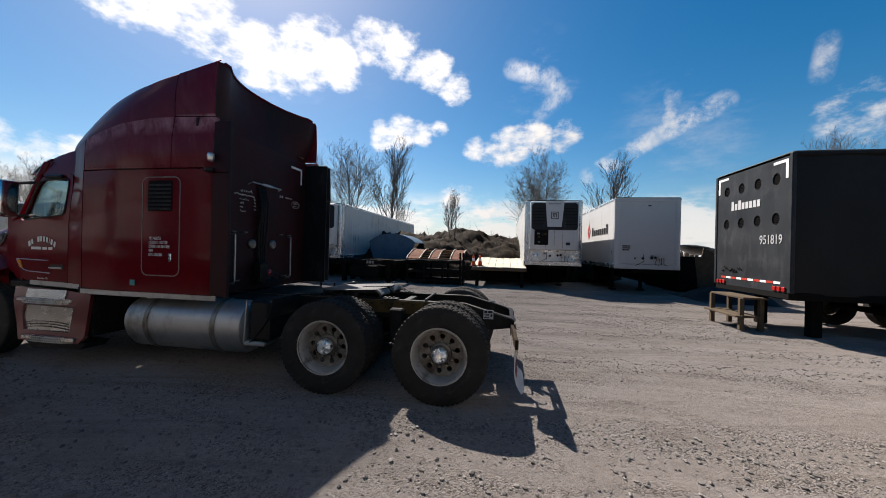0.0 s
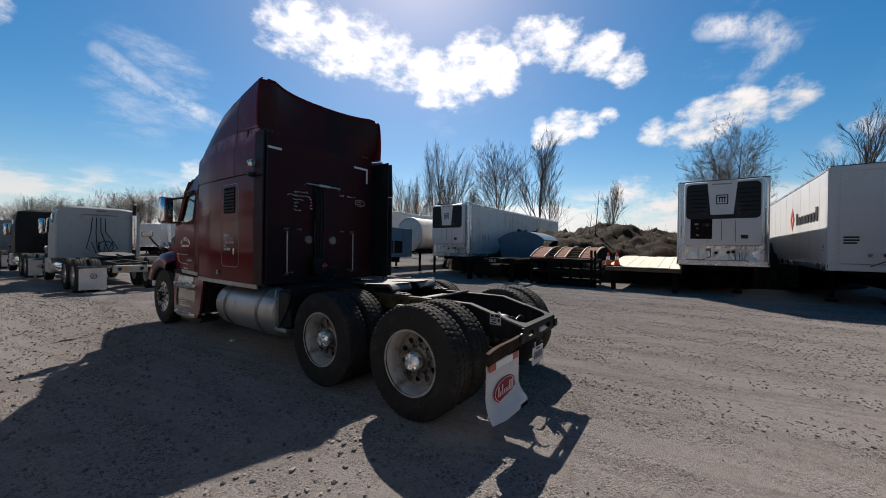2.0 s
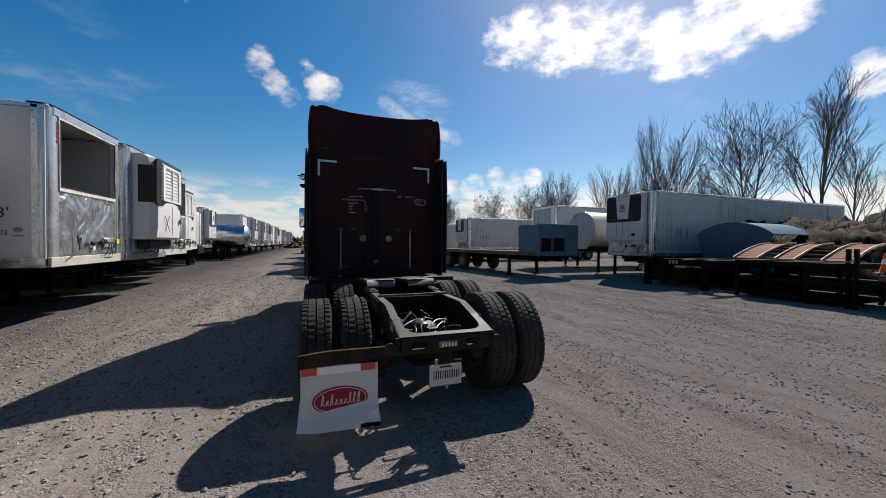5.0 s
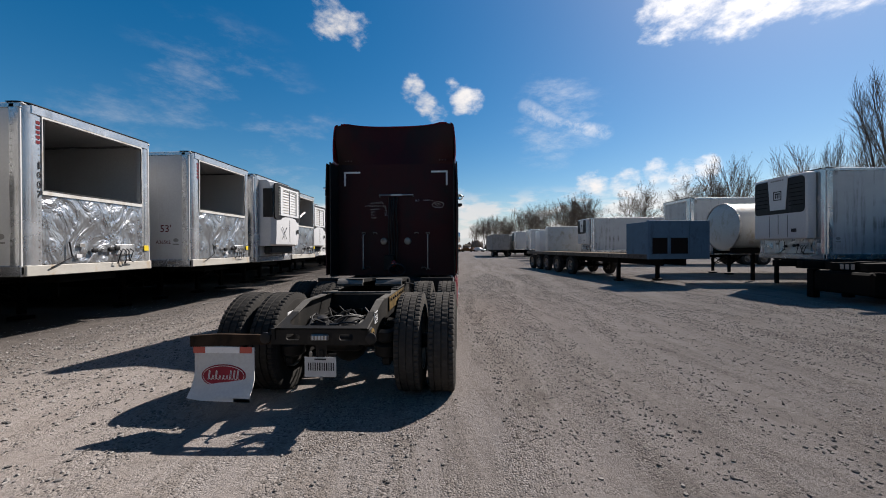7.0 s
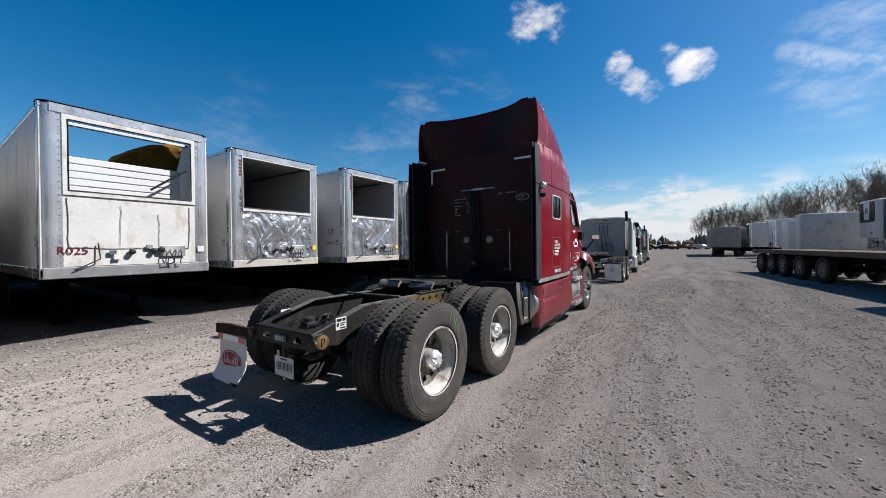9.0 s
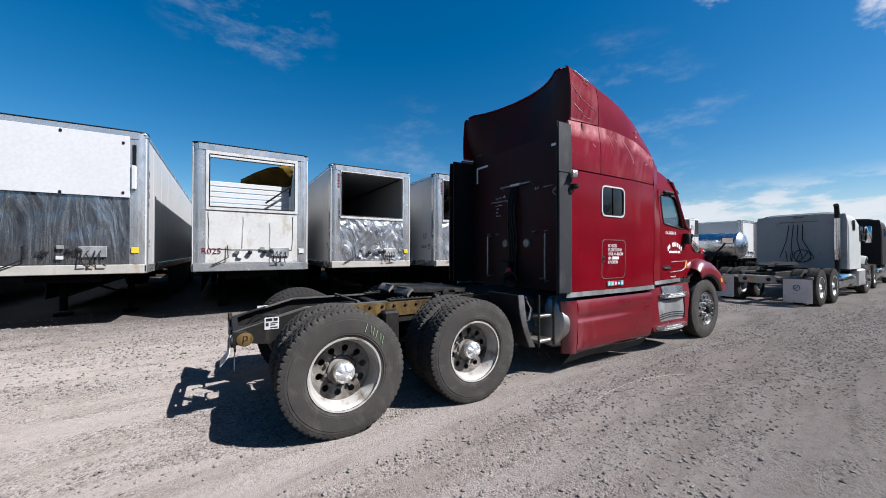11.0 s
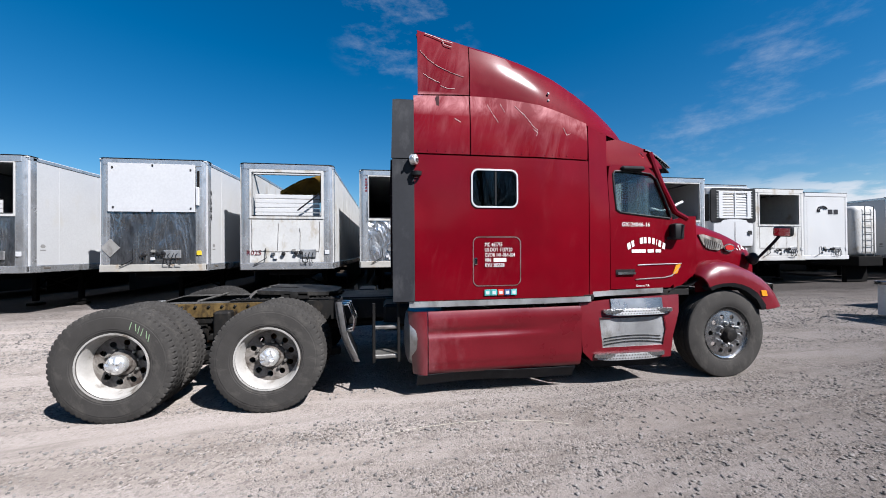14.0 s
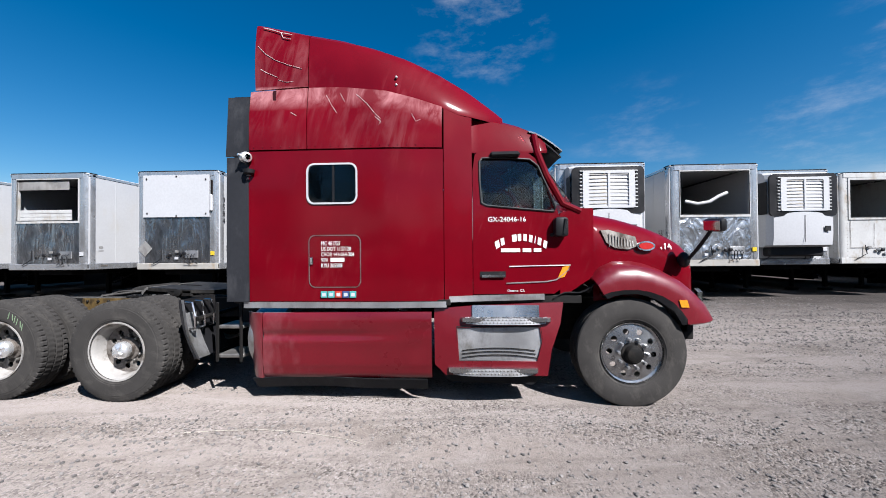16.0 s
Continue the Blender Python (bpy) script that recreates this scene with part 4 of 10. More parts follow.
def sleeper(truck):
    for s in (1, -1):
        side = "right" if s > 0 else "left"
        out = lambda y, z, d=0.0: (s * (body_x(y, z) + d), y, z)
        # lower side panel, with the window opening on the right
        bm = bmesh.new()
        ys = sorted(set(steps(2.90, 3.5, 4) + steps(3.5, 4.05, 3) + steps(4.05, 4.935, 7)))
        zs = sorted(set(steps(1.03, 2.07, 8) + steps(2.07, 2.46, 3) + [2.54, 2.615]))
        grid_panel(bm, ys, zs, out, 0.03, (lambda y, z: 3.5 < y < 4.05 and 2.07 < z < 2.46) if s > 0 else None)
        part("side_panel", bm, RED, truck, "glossy burgundy sleeper side panel")
        for y0, y1 in ((2.90, 3.475), (3.487, 4.925)):
            bm = bmesh.new()
            n = 4 if y0 < 3 else 10
            grid = [[out(y, 2.632 + (interp(y, SEAM_Z) - 0.012 - 2.632) * k / 6, 0.012 * math.sin(math.pi * k / 6)) for k in range(7)] for y in steps(y0, y1, n)]
            shell(bm, grid, (-0.03 * s, 0, 0))
            part("upper_side_panel", bm, RED_WORN, truck, "burgundy upper panel with pale scuffs and scratches")
        # rivets along the seam
        bm = bmesh.new()
        for k in range(22):
            y = 2.95 + k * 0.09
            x = s * (body_x(y, 2.645) + 0.004)
            bmesh.ops.create_icosphere(bm, subdivisions=1, radius=0.006, matrix=Matrix.Translation((x, y, 2.66)))
        part("rivet_row", bm, RED_WORN, truck)
        # aluminium trim strip under the panel
        bm = bmesh.new()
        shell(bm, [[out(y, z, 0.008) for z in (0.955, 1.022)] for y in steps(2.84, 4.96, 8)], (-0.02 * s, 0, 0))
        part("trim_strip", bm, ALU_DULL, truck, "dull aluminium trim strip")
        # front corner pillar of the sleeper
        bm = bmesh.new()
        shell(bm, [[(s * (body_x(y, z) + 0.004), y, z) for z in steps(1.03, interp(y, SEAM_Z) - 0.03, 9)] for y in (4.942, 5.0, 5.07, 5.14, 5.219)], (-0.03 * s, 0, 0))
        part("corner_pillar", bm, RED, truck)
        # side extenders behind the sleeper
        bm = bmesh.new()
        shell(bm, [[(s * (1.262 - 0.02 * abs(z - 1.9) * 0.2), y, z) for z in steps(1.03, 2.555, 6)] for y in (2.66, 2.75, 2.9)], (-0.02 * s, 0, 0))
        # the left extender takes the shade-darkened burgundy
        part("side_extender", bm, GREY_RUBBER if s > 0 else RED_SHADED, truck, "weathered grey rubber side extender" if s > 0 else "burgundy side extender, colour darkened for shade")
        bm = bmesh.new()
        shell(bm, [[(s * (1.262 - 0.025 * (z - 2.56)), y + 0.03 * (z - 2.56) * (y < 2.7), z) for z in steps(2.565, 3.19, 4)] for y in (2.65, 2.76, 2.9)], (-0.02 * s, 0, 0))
        part("upper_side_extender", bm, GREY_RUBBER if s > 0 else RED_SHADED, truck, "weathered dark side extender")
        # work lamp on the rear corner
        bm = bmesh.new()
        lathe(bm, [(0.03, -0.03), (0.052, -0.02), (0.056, 0.03), (0.05, 0.036)], 18, (0, 0, 0), "y")
        bmesh.ops.create_cone(bm, cap_ends=True, segments=8, radius1=0.012, radius2=0.012, depth=0.08, matrix=pose(-0.04 * s, 0, 0.01, 0, 90, 0))
        lamp = part("work_lamp", bm, CAP, truck, "small chrome work lamp", at=pose(s * 1.30, 2.90, 2.545 if s > 0 else 2.74, 0, 0, 150 if s > 0 else -150))
        bm = bmesh.new()
        disc_cap(bm, lathe(bm, [(0.05, 0.034), (0.03, 0.042), (0.01, 0.044)], 18, (0, 0, 0), "y")[-1])
        part("lamp_lens", bm, GLASS_GREEN, lamp)
        bm = bmesh.new()
        lathe(bm, [(0.055, -0.05), (0.05, -0.09), (0.02, -0.11)], 14, (s * 1.285, 2.92, 2.47 if s > 0 else 2.665), "z")
        part("lamp_boot", bm, BLACK_PLASTIC, truck)
    # sleeper window on the right
    bm = bmesh.new()
    plate(bm, rounded(3.482, 4.068, 2.052, 2.478, 0.085), [rounded(3.50, 4.05, 2.07, 2.46, 0.07)], lambda y, z: (body_x(y, z) + 0.012, y, z), (-0.035, 0, 0))
    win = part("sleeper_window", bm, WHITE_SHEET, truck, "sliding sleeper window with a bright metal frame")
    bm = bmesh.new()
    box(bm, (1.238, 3.49, 2.06), (1.244, 4.06, 2.47))
    part("pane", bm, GLASS, win)
    bm = bmesh.new()
    box(bm, (1.236, 3.775, 2.07), (1.254, 3.80, 2.46), 0.004)
    part("window_bar", bm, BLACK_PLASTIC, win)
    # luggage door on the right
    bm = bmesh.new()
    plate(bm, rounded(3.50, 4.10, 1.19, 1.735, 0.07), [rounded(3.509, 4.091, 1.199, 1.726, 0.064)], lambda y, z: (body_x(y, z) + 0.004, y, z), (-0.02, 0, 0))
    hatch = part("luggage_hatch", bm, STEEL, truck, "luggage hatch with a thin pale edge")
    bm = bmesh.new()
    box(bm, (1.243, 3.515, 1.43), (1.262, 3.555, 1.505), 0.008)
    part("hatch_latch", bm, CHROME, hatch)
    lines = ["MC 461755", "US DOT 1137120", "CVOR 141-064-304", "VIN", "KYU 205588"]
    for k, words in enumerate(lines):
        lettering("lettering", words, 0.060, facing(1.2495, 3.645, 1.628 - 0.057 * k, "+x"), INK, hatch, "white registration lettering", squeeze=0.78)
    bm = bmesh.new()
    bars(bm, 3.755, 1.458, [0.16], 0.04, 0.01, lambda y, z: (1.250, y, z))
    part("lettering_bar", bm, INK, hatch)
    for k, m in enumerate((TEAL, TEAL, RED_TAPE, INK_BLUE, TEAL)):
        bm = bmesh.new()
        box(bm, (1.243, 3.64 + 0.083 * k, 1.075), (1.2475, 3.715 + 0.083 * k, 1.15), 0.002)
        stick = part("permit_sticker", bm, m, truck, "small coloured permit sticker")
        bm = bmesh.new()
        box(bm, (1.247, 3.655 + 0.083 * k, 1.09), (1.2487, 3.70 + 0.083 * k, 1.13), 0.002)
        part("sticker_print", bm, WHITE_SHEET, stick)
    # luggage door and vent on the left
    bm = bmesh.new()
    plate(bm, rounded(3.33, 3.93, 1.26, 2.52, 0.09), [rounded(3.342, 3.918, 1.272, 2.508, 0.08)], lambda y, z: (-body_x(y, z) - 0.005, y, z), (0.02, 0, 0))
    hatch = part("bunk_door", bm, STEEL, truck, "tall bunk door with a thin pale edge and a louvred vent")
    bm = bmesh.new()
    for k in range(7):
        box(bm, (-1.262, 3.45, 2.10 + 0.05 * k), (-1.248, 3.82, 2.125 + 0.05 * k), 0.004, )
    part("vent_louvre", bm, BLACK_PLASTIC, hatch)
    bm = bmesh.new()
    box(bm, (-1.256, 3.44, 2.08), (-1.2495, 3.83, 2.47), 0.004)
    part("vent_back", bm, BLACK_GAP, hatch)
    bm = bmesh.new()
    box(bm, (-1.265, 3.43, 1.45), (-1.248, 3.47, 1.55), 0.006)
    part("hatch_latch", bm, CHROME, hatch)
    for k, words in enumerate(lines):
        lettering("lettering", words, 0.055, facing(-1.2525, 3.80, 1.72 - 0.052 * k, "-x"), INK, hatch, "faded white registration lettering", squeeze=0.75)
    bm = bmesh.new()
    box(bm, (-1.254, 4.02, 1.12), (-1.249, 4.10, 1.20), 0.002)
    part("permit_sticker", bm, TEAL, truck)
    for s in (1, -1):
        # added black plate stands in for shade on the panel's inner face
        bm = bmesh.new()
        box(bm, (s * 1.17, 2.70, 1.0), (s * 1.195, 3.14, 3.22), 0.004)
        part("extender_lining", bm, BLACK_PLASTIC, truck, "black plate added as the shade behind the extender")
    # floor, inner bulkhead
    bm = bmesh.new()
    box(bm, (-1.19, 3.18, 0.97), (1.19, 5.0, 1.05), 0.01)
    part("sleeper_floor", bm, CHASSIS, truck)
    bm = bmesh.new()
    box(bm, (-1.10, 3.22, 1.06), (1.10, 4.6, 2.9), 0.05)
    part("bunk_lining", bm, CABIN, truck)
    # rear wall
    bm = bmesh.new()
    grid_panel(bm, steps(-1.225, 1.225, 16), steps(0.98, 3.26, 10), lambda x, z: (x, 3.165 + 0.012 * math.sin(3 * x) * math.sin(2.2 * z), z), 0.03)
    # shade of the rear face is put into this paint
    part("rear_wall", bm, RED_SHADED, truck, "grimy burgundy sleeper back wall, colour darkened for shade")
    for s in (1, -1):
        bm = bmesh.new()
        box(bm, (s * 1.015, 3.128, 3.085), (s * 1.05, 3.136, 2.83), 0.0)
        box(bm, (s * 0.72, 3.128, 3.12), (s * 1.05, 3.136, 3.085), 0.0)
        part("corner_tape", bm, WHITE_TAPE, truck, "white reflective corner tape")
        bm = bmesh.new()
        tube(bm, [(s * 0.65, 3.14, 1.84), (s * 0.65, 3.07, 1.83), (s * 0.65, 3.065, 1.16), (s * 0.65, 3.14, 1.13)], 0.012, 8)
        part("grab_rail", bm, ALU_DULL, truck, "vertical grab rail")
        for x, z in ((0.65, 1.86), (0.42, 1.86), (0.65, 1.12), (0.56, 1.16)):
            bm = bmesh.new()
            tube(bm, [(s * x - 0.035, 3.14, z - 0.015), (s * x - 0.035, 3.09, z + 0.012), (s * x + 0.035, 3.09, z + 0.012), (s * x + 0.035, 3.14, z - 0.015)], 0.008, 6)
            part("rope_hook", bm, STEEL, truck, "small bent steel hook")
        bm = bmesh.new()
        disc_cap(bm, lathe(bm, [(0.07, 0.0), (0.075, -0.03), (0.06, -0.05), (0.03, -0.056)], 20, (s * 0.24 + 0.0, 3.15, 1.70), "y")[-1])
        part("rear_lamp", bm, STEEL, truck, "round dusty work light")
    bm = bmesh.new()
    tube(bm, [(-0.32, 3.15, 2.60), (-0.32, 3.08, 2.63), (0.36, 3.08, 2.63), (0.36, 3.15, 2.60)], 0.011, 8)
    box(bm, (-0.08, 3.065, 2.61), (0.14, 3.095, 2.65), 0.005)
    part("hose_bar", bm, ALU_DULL, truck, "horizontal hose bar")
    # chalked figures on the back, kept as plain strokes
    rng = random.Random(3)
    bm = bmesh.new()

    def scrawl(x, z, count, size):
        """Hand-chalked strokes in a line, none of them a letter."""
        for _ in range(count):
            h = size * rng.uniform(0.6, 1.0)
            a, b, c = rng.uniform(-0.4, 0.4), rng.uniform(0.2, 0.8), rng.uniform(-0.3, 0.3)
            tube(bm, [(x, 3.127, z + h * rng.random()), (x + h * 0.25, 3.127, z + h * b), (x + h * (0.35 + a * 0.3), 3.127, z + h * (0.5 + c)), (x + h * 0.5, 3.127, z + h * rng.random() * 0.5)], 0.0042, 3)
            x += h * 0.78
    for row, (x, count, size) in enumerate(((-0.50, 7, 0.06), (-0.62, 13, 0.05), (-0.52, 9, 0.035), (-0.50, 3, 0.04), (-0.50, 2, 0.045), (-0.50, 6, 0.035))):
        scrawl(x, 2.455 - 0.058 * row, count, size)
    scrawl(0.40, 2.50, 2, 0.085)
    scrawl(0.56, 2.50, 5, 0.07)
    for k in range(4):
        scrawl(-0.22, 2.36 - 0.05 * k, 2, 0.045)
    tube(bm, [(0.86 + 0.115 * math.cos(a), 3.127, 2.43 + 0.062 * math.sin(a)) for a in steps(0, 6.28, 18)], 0.004, 3)
    scrawl(0.79, 2.435, 5, 0.036)
    scrawl(0.80, 2.395, 4, 0.036)
    tagged(part("chalk_scrawl", bm, INK, truck), "faint white chalk marks on the back wall", kind="stuff")
    # air hoses and cables
    for k, (x, m) in enumerate(((-0.13, BLACK_PLASTIC), (-0.08, BLACK_PLASTIC), (-0.03, BLACK_PLASTIC), (0.03, BLACK_PLASTIC))):
        bm = bmesh.new()
        pts = [(x, 3.13, 2.6)] + [(x + 0.012 * math.sin(q * 1.3 + k), 3.085 - 0.02 * math.sin(q), 2.55 - 0.19 * q) for q in range(1, 8)] + [(x + 0.1, 2.9, 1.1)]
        tube(bm, pts, 0.016, 7)
        part("air_hose", bm, m, truck, "black air hose")
    bm = bmesh.new()
    box(bm, (-0.22, 2.98, 1.10), (-0.02, 3.12, 1.42), 0.02)
    part("hose_bracket", bm, CHASSIS, truck)
    bm = bmesh.new()
    bmesh.ops.create_uvsphere(bm, u_segments=12, v_segments=8, radius=0.06, matrix=pose(-0.02, 3.0, 1.25) @ Matrix.Diagonal((1, 0.8, 1.2, 1)))
    part("gladhand", bm, RED_LENS, truck, "red air coupling")
    bm = bmesh.new()
    pts = [(0.05 + 0.16 * math.cos(a), 2.95, 1.12 + 0.13 * math.sin(a)) for a in steps(0, 6.0, 16)]
    tube(bm, pts, 0.016, 7)
    part("coiled_hose", bm, GREY_RUBBER, truck, "grey coiled hose")


def roof_fairing(truck):
    def rear(x):
        return 2.945 + 0.34 * (1 - min(1.0, abs(x) / 0.95) ** 2)

    def section(y, a, s):
        wt = interp(y, [(2.9, 1.185), (3.5, 1.17), (4.2, 1.12), (4.7, 1.05), (5.1, 0.97), (5.4, 0.88), (5.56, 0.80)])
        ws = interp(y, [(2.9, 1.205), (4.4, 1.205), (4.95, 1.155), (5.2, 1.08), (5.45, 0.96), (5.56, 0.84)])
        zt, zs = interp(y, EDGE_Z), interp(y, SEAM_Z)
        c = interp(y, [(2.9, 0.06), (3.3, 0.15), (4.0, 0.13), (4.6, 0.09), (5.56, 0.04)])
        h = zt - zs
        if a <= 0.6:
            u = a / 0.6
            return (s * 0.94 * wt * u, zt + c * (1 - u * u))
        u = (a - 0.6) / 0.4
        if u <= 0.25:
            q = u / 0.25
            return (s * wt * (0.94 + 0.06 * math.sin(q * math.pi / 2)), zt - 0.10 * h * (1 - math.cos(q * math.pi / 2)))
        q = (u - 0.25) / 0.75
        return (s * (wt + (ws - wt) * q + 0.02 * math.sin(math.pi * q)), zt - 0.10 * h + (zs + 0.004 - zt + 0.10 * h) * q)

    stations = [(a, -1) for a in steps(1, 0, 16)] + [(a, 1) for a in steps(0, 1, 16)[1:]]
    for s in (1, -1):
        bm = bmesh.new()
        ys = steps(2.945, 3.478, 5)
        grid = [[(section(y, a, s)[0], y, section(y, a, s)[1]) for a in steps(0.62, 1.0, 8)] for y in ys]
        shell(bm, grid, (-0.02 * s, 0, 0))
        part("fairing_end_panel", bm, RED_WORN, truck, "scratched burgundy rear fairing panel")
    bm = bmesh.new()
    grid = []
    for a, s in stations:
        x0 = section(3.2, a, s)[0]
        y0 = max(rear(x0), 3.489 if a > 0.6 else 0)
        row = []
        for v in steps(0, 1, 22):
            y = y0 + (5.56 - y0) * v
            x, z = section(y, a, s)
            row.append((x, y, z))
        grid.append(row)
    shell(bm, grid, (0, 0, -0.02))
    part("roof_fairing", bm, RED, truck, "tall curved burgundy roof fairing")
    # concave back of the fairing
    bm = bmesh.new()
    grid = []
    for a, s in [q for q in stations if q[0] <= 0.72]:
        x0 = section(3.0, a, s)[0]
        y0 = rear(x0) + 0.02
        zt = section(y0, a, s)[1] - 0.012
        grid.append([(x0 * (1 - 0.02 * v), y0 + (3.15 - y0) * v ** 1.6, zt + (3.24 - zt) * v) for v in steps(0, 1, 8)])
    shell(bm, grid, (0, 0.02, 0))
    # the hollow's shade is painted with the same darkened burgundy
    part("fairing_back", bm, RED_SHADED, truck, "hollow back of the roof fairing, burgundy darkened for shade")
    for x in (-0.95, 0.95):
        for k in range(3):
            bm = bmesh.new()
            bmesh.ops.create_icosphere(bm, subdivisions=1, radius=0.012, matrix=Matrix.Translation((x + 0.06 * k - 0.06, 3.10, 3.33)))
            part("bolt", bm, STEEL, truck)
    for z in (3.34, 3.42):
        bm = bmesh.new()
        bmesh.ops.create_icosphere(bm, subdivisions=2, radius=0.014, matrix=Matrix.Translation((1.19, 4.46, z - 0.04)))
        part("marker_stud", bm, WHITE_SHEET, truck, "small pale stud")


def fairing_scratches(truck):
    """Two long scratches and a chipped top edge on the right rear fairing panel, three rubbed marks below."""
    def skin(y, z):
        zt, zs = interp(y, EDGE_Z), interp(y, SEAM_Z)
        q = max(0.0, min(1.0, (zt - z) / (zt - zs)))
        return (1.183 + 0.022 * q + 0.02 * math.sin(math.pi * q) + 0.003, y, z)
    marks = [([(2.97, 3.75), (3.05, 3.66), (3.15, 3.59), (3.28, 3.535), (3.42, 3.49)], 0.0045), ([(3.0, 3.50), (3.06, 3.46), (3.17, 3.41)], 0.006),
             ([(3.18, 3.38), (3.26, 3.355), (3.33, 3.36)], 0.004), ([(3.02, 3.955), (3.12, 3.925), (3.2, 3.895), (3.31, 3.87)], 0.009), ([(3.2, 3.89), (3.22, 3.84), (3.3, 3.82)], 0.008)]
    for pts, r in marks:
        bm = bmesh.new()
        tube(bm, [(x - 0.4 * r, y, z) for x, y, z in (skin(*p) for p in pts)], r * 0.55, 5)
        part("scratch", bm, CHIP, truck, "bright bare scratch")
    for pts, r in (([(3.7, 3.2), (3.76, 3.1), (3.83, 3.0)], 0.004), ([(4.05, 3.2), (4.16, 3.1), (4.26, 2.97), (4.31, 2.93)], 0.005), ([(3.86, 3.22), (3.92, 3.12)], 0.004),
                   ([(4.25, 2.95), (4.31, 2.90), (4.29, 2.87)], 0.005), ([(4.62, 2.98), (4.66, 2.90), (4.71, 2.92)], 0.005), ([(3.32, 3.02), (3.38, 2.98)], 0.005)):
        bm = bmesh.new()
        tube(bm, [(body_x(y, z) + 0.012 * math.sin(math.pi * max(0, z - 2.632) / 0.66), y, z) for y, z in pts], r * 0.55, 5)
        part("scratch", bm, CHIP, truck, "bright bare scratch")


def cab(truck):
    # roof
    bm = bmesh.new()
    roof_z = [(4.95, 3.10), (5.2, 3.09), (5.5, 3.045), (5.72, 2.975), (5.92, 2.88), (5.98, 2.80)]
    grid = []
    for y in steps(4.95, 5.98, 12):
        w = body_x(y, 2.62)
        row = []
        for s in steps(-1, 1, 20):
            row.append((w * s, y, 2.62 + (interp(y, roof_z) - 2.62) * max(0.0, 1 - abs(s) ** 9) ** 0.5))
        grid.append(row)
    shell(bm, grid, (0, 0, -0.025))
    part("cab_roof", bm, RED, truck, "burgundy cab roof")
    # sun visor
    bm = bmesh.new()
    grid = [[(0.98 * s, 5.88 + 0.34 * v - 0.07 * abs(s) ** 2.5, 2.92 - 0.22 * v ** 1.4 - 0.08 * abs(s) ** 3) for v in steps(0, 1, 6)] for s in steps(-1, 1, 14)]
    shell(bm, grid, (0, 0, 0.018))
    part("sun_visor", bm, ALU, truck, "bright metal sun visor over the windscreen")
    bm = bmesh.new()
    grid = [[(0.97 * s, 5.91 + 0.30 * v - 0.07 * abs(s) ** 2.5, 2.885 - 0.23 * v ** 1.4 - 0.08 * abs(s) ** 3) for v in steps(0, 1, 4)] for s in steps(-1, 1, 14)]
    shell(bm, grid, (0, 0, -0.015))
    part("visor_underside", bm, BLACK_PLASTIC, truck)
    for s in (1, -1):
        out = lambda y, z, d=0.0: (s * (body_x(y, z) + d), y, z)
        outline = [(5.225, 1.10)] + [(5.225, z) for z in steps(1.4, 2.4, 4)] + [(5.25, 2.58), (5.30, 2.615), (5.55, 2.62), (5.78, 2.60), (5.86, 2.53), (5.97, 2.25), (6.08, 1.93), (6.20, 1.62), (6.215, 1.45), (6.17, 1.28), (6.09, 1.15), (6.03, 1.10)]
        hole = [(5.31, 2.06), (5.295, 2.30), (5.295, 2.50), (5.32, 2.535), (5.55, 2.54), (5.80, 2.52), (5.88, 2.45), (5.97, 2.22), (6.045, 2.0), (6.03, 1.965), (5.7, 1.995), (5.36, 2.03)]
        bm = bmesh.new()
        plate(bm, outline, [hole], lambda y, z: out(y, z, 0.006), (-0.05 * s, 0, 0))
        door = part("cab_door", bm, RED, truck, "burgundy cab door with its window and lettering")
        bm = bmesh.new()
        plate(bm, [(5.28 + (y - 5.28) * 1.0, z) for y, z in hole], [], lambda y, z: out(y, z, -0.018), (-0.006 * s, 0, 0))
        pane = part("door_window", bm, GLASS_GREEN, door, "dusty greenish door glass")
        pane.visible_shadow = False
        # window gasket
        bm = bmesh.new()
        pts = [out(y, z, 0.008) for y, z in hole]
        tube(bm, pts + pts[:1], 0.011, 6, False)
        part("window_gasket", bm, BLACK_PLASTIC, door)
        # handle
        bm = bmesh.new()
        shell(bm, [[out(y, z, 0.010) for z in (1.285, 1.345)] for y in steps(5.29, 5.545, 4)], (-0.01 * s, 0, 0))
        part("handle_recess", bm, BLACK_PLASTIC, door)
        bm = bmesh.new()
        shell(bm, [[out(y, z, 0.03) for z in (1.285, 1.31)] for y in steps(5.31, 5.54, 4)], (-0.012 * s, 0, 0))
        part("door_handle", bm, ALU, door, "chrome door handle")
        # trim lines on the door's lower panel
        bm = bmesh.new()
        tube(bm, [out(y, z, 0.008) for y, z in ((5.58, 1.395), (5.8, 1.40), (6.19, 1.405), (6.17, 1.36), (6.05, 1.255), (5.95, 1.235), (5.55, 1.22))], 0.007, 5)
        part("trim_line", bm, ALU_DULL, door)
        bm = bmesh.new()
        shell(bm, [[out(6.06 + 0.05 * v, 1.265 + 0.12 * v, 0.012), out(6.13 + 0.05 * v, 1.285 + 0.115 * v, 0.012)] for v in steps(0, 1, 3)], (-0.012 * s, 0, 0))
        part("door_reflector", bm, AMBER, door, "amber door reflector")
        # sill trim
        bm = bmesh.new()
        shell(bm, [[out(y, z + 0.02 * (y - 5.2), 0.006) for z in (1.015, 1.085)] for y in steps(4.985, 5.93, 6)], (-0.02 * s, 0, 0))
        part("sill_trim", bm, ALU_DULL, truck, "dull aluminium sill trim")
        # cowl behind the hood
        bm = bmesh.new()
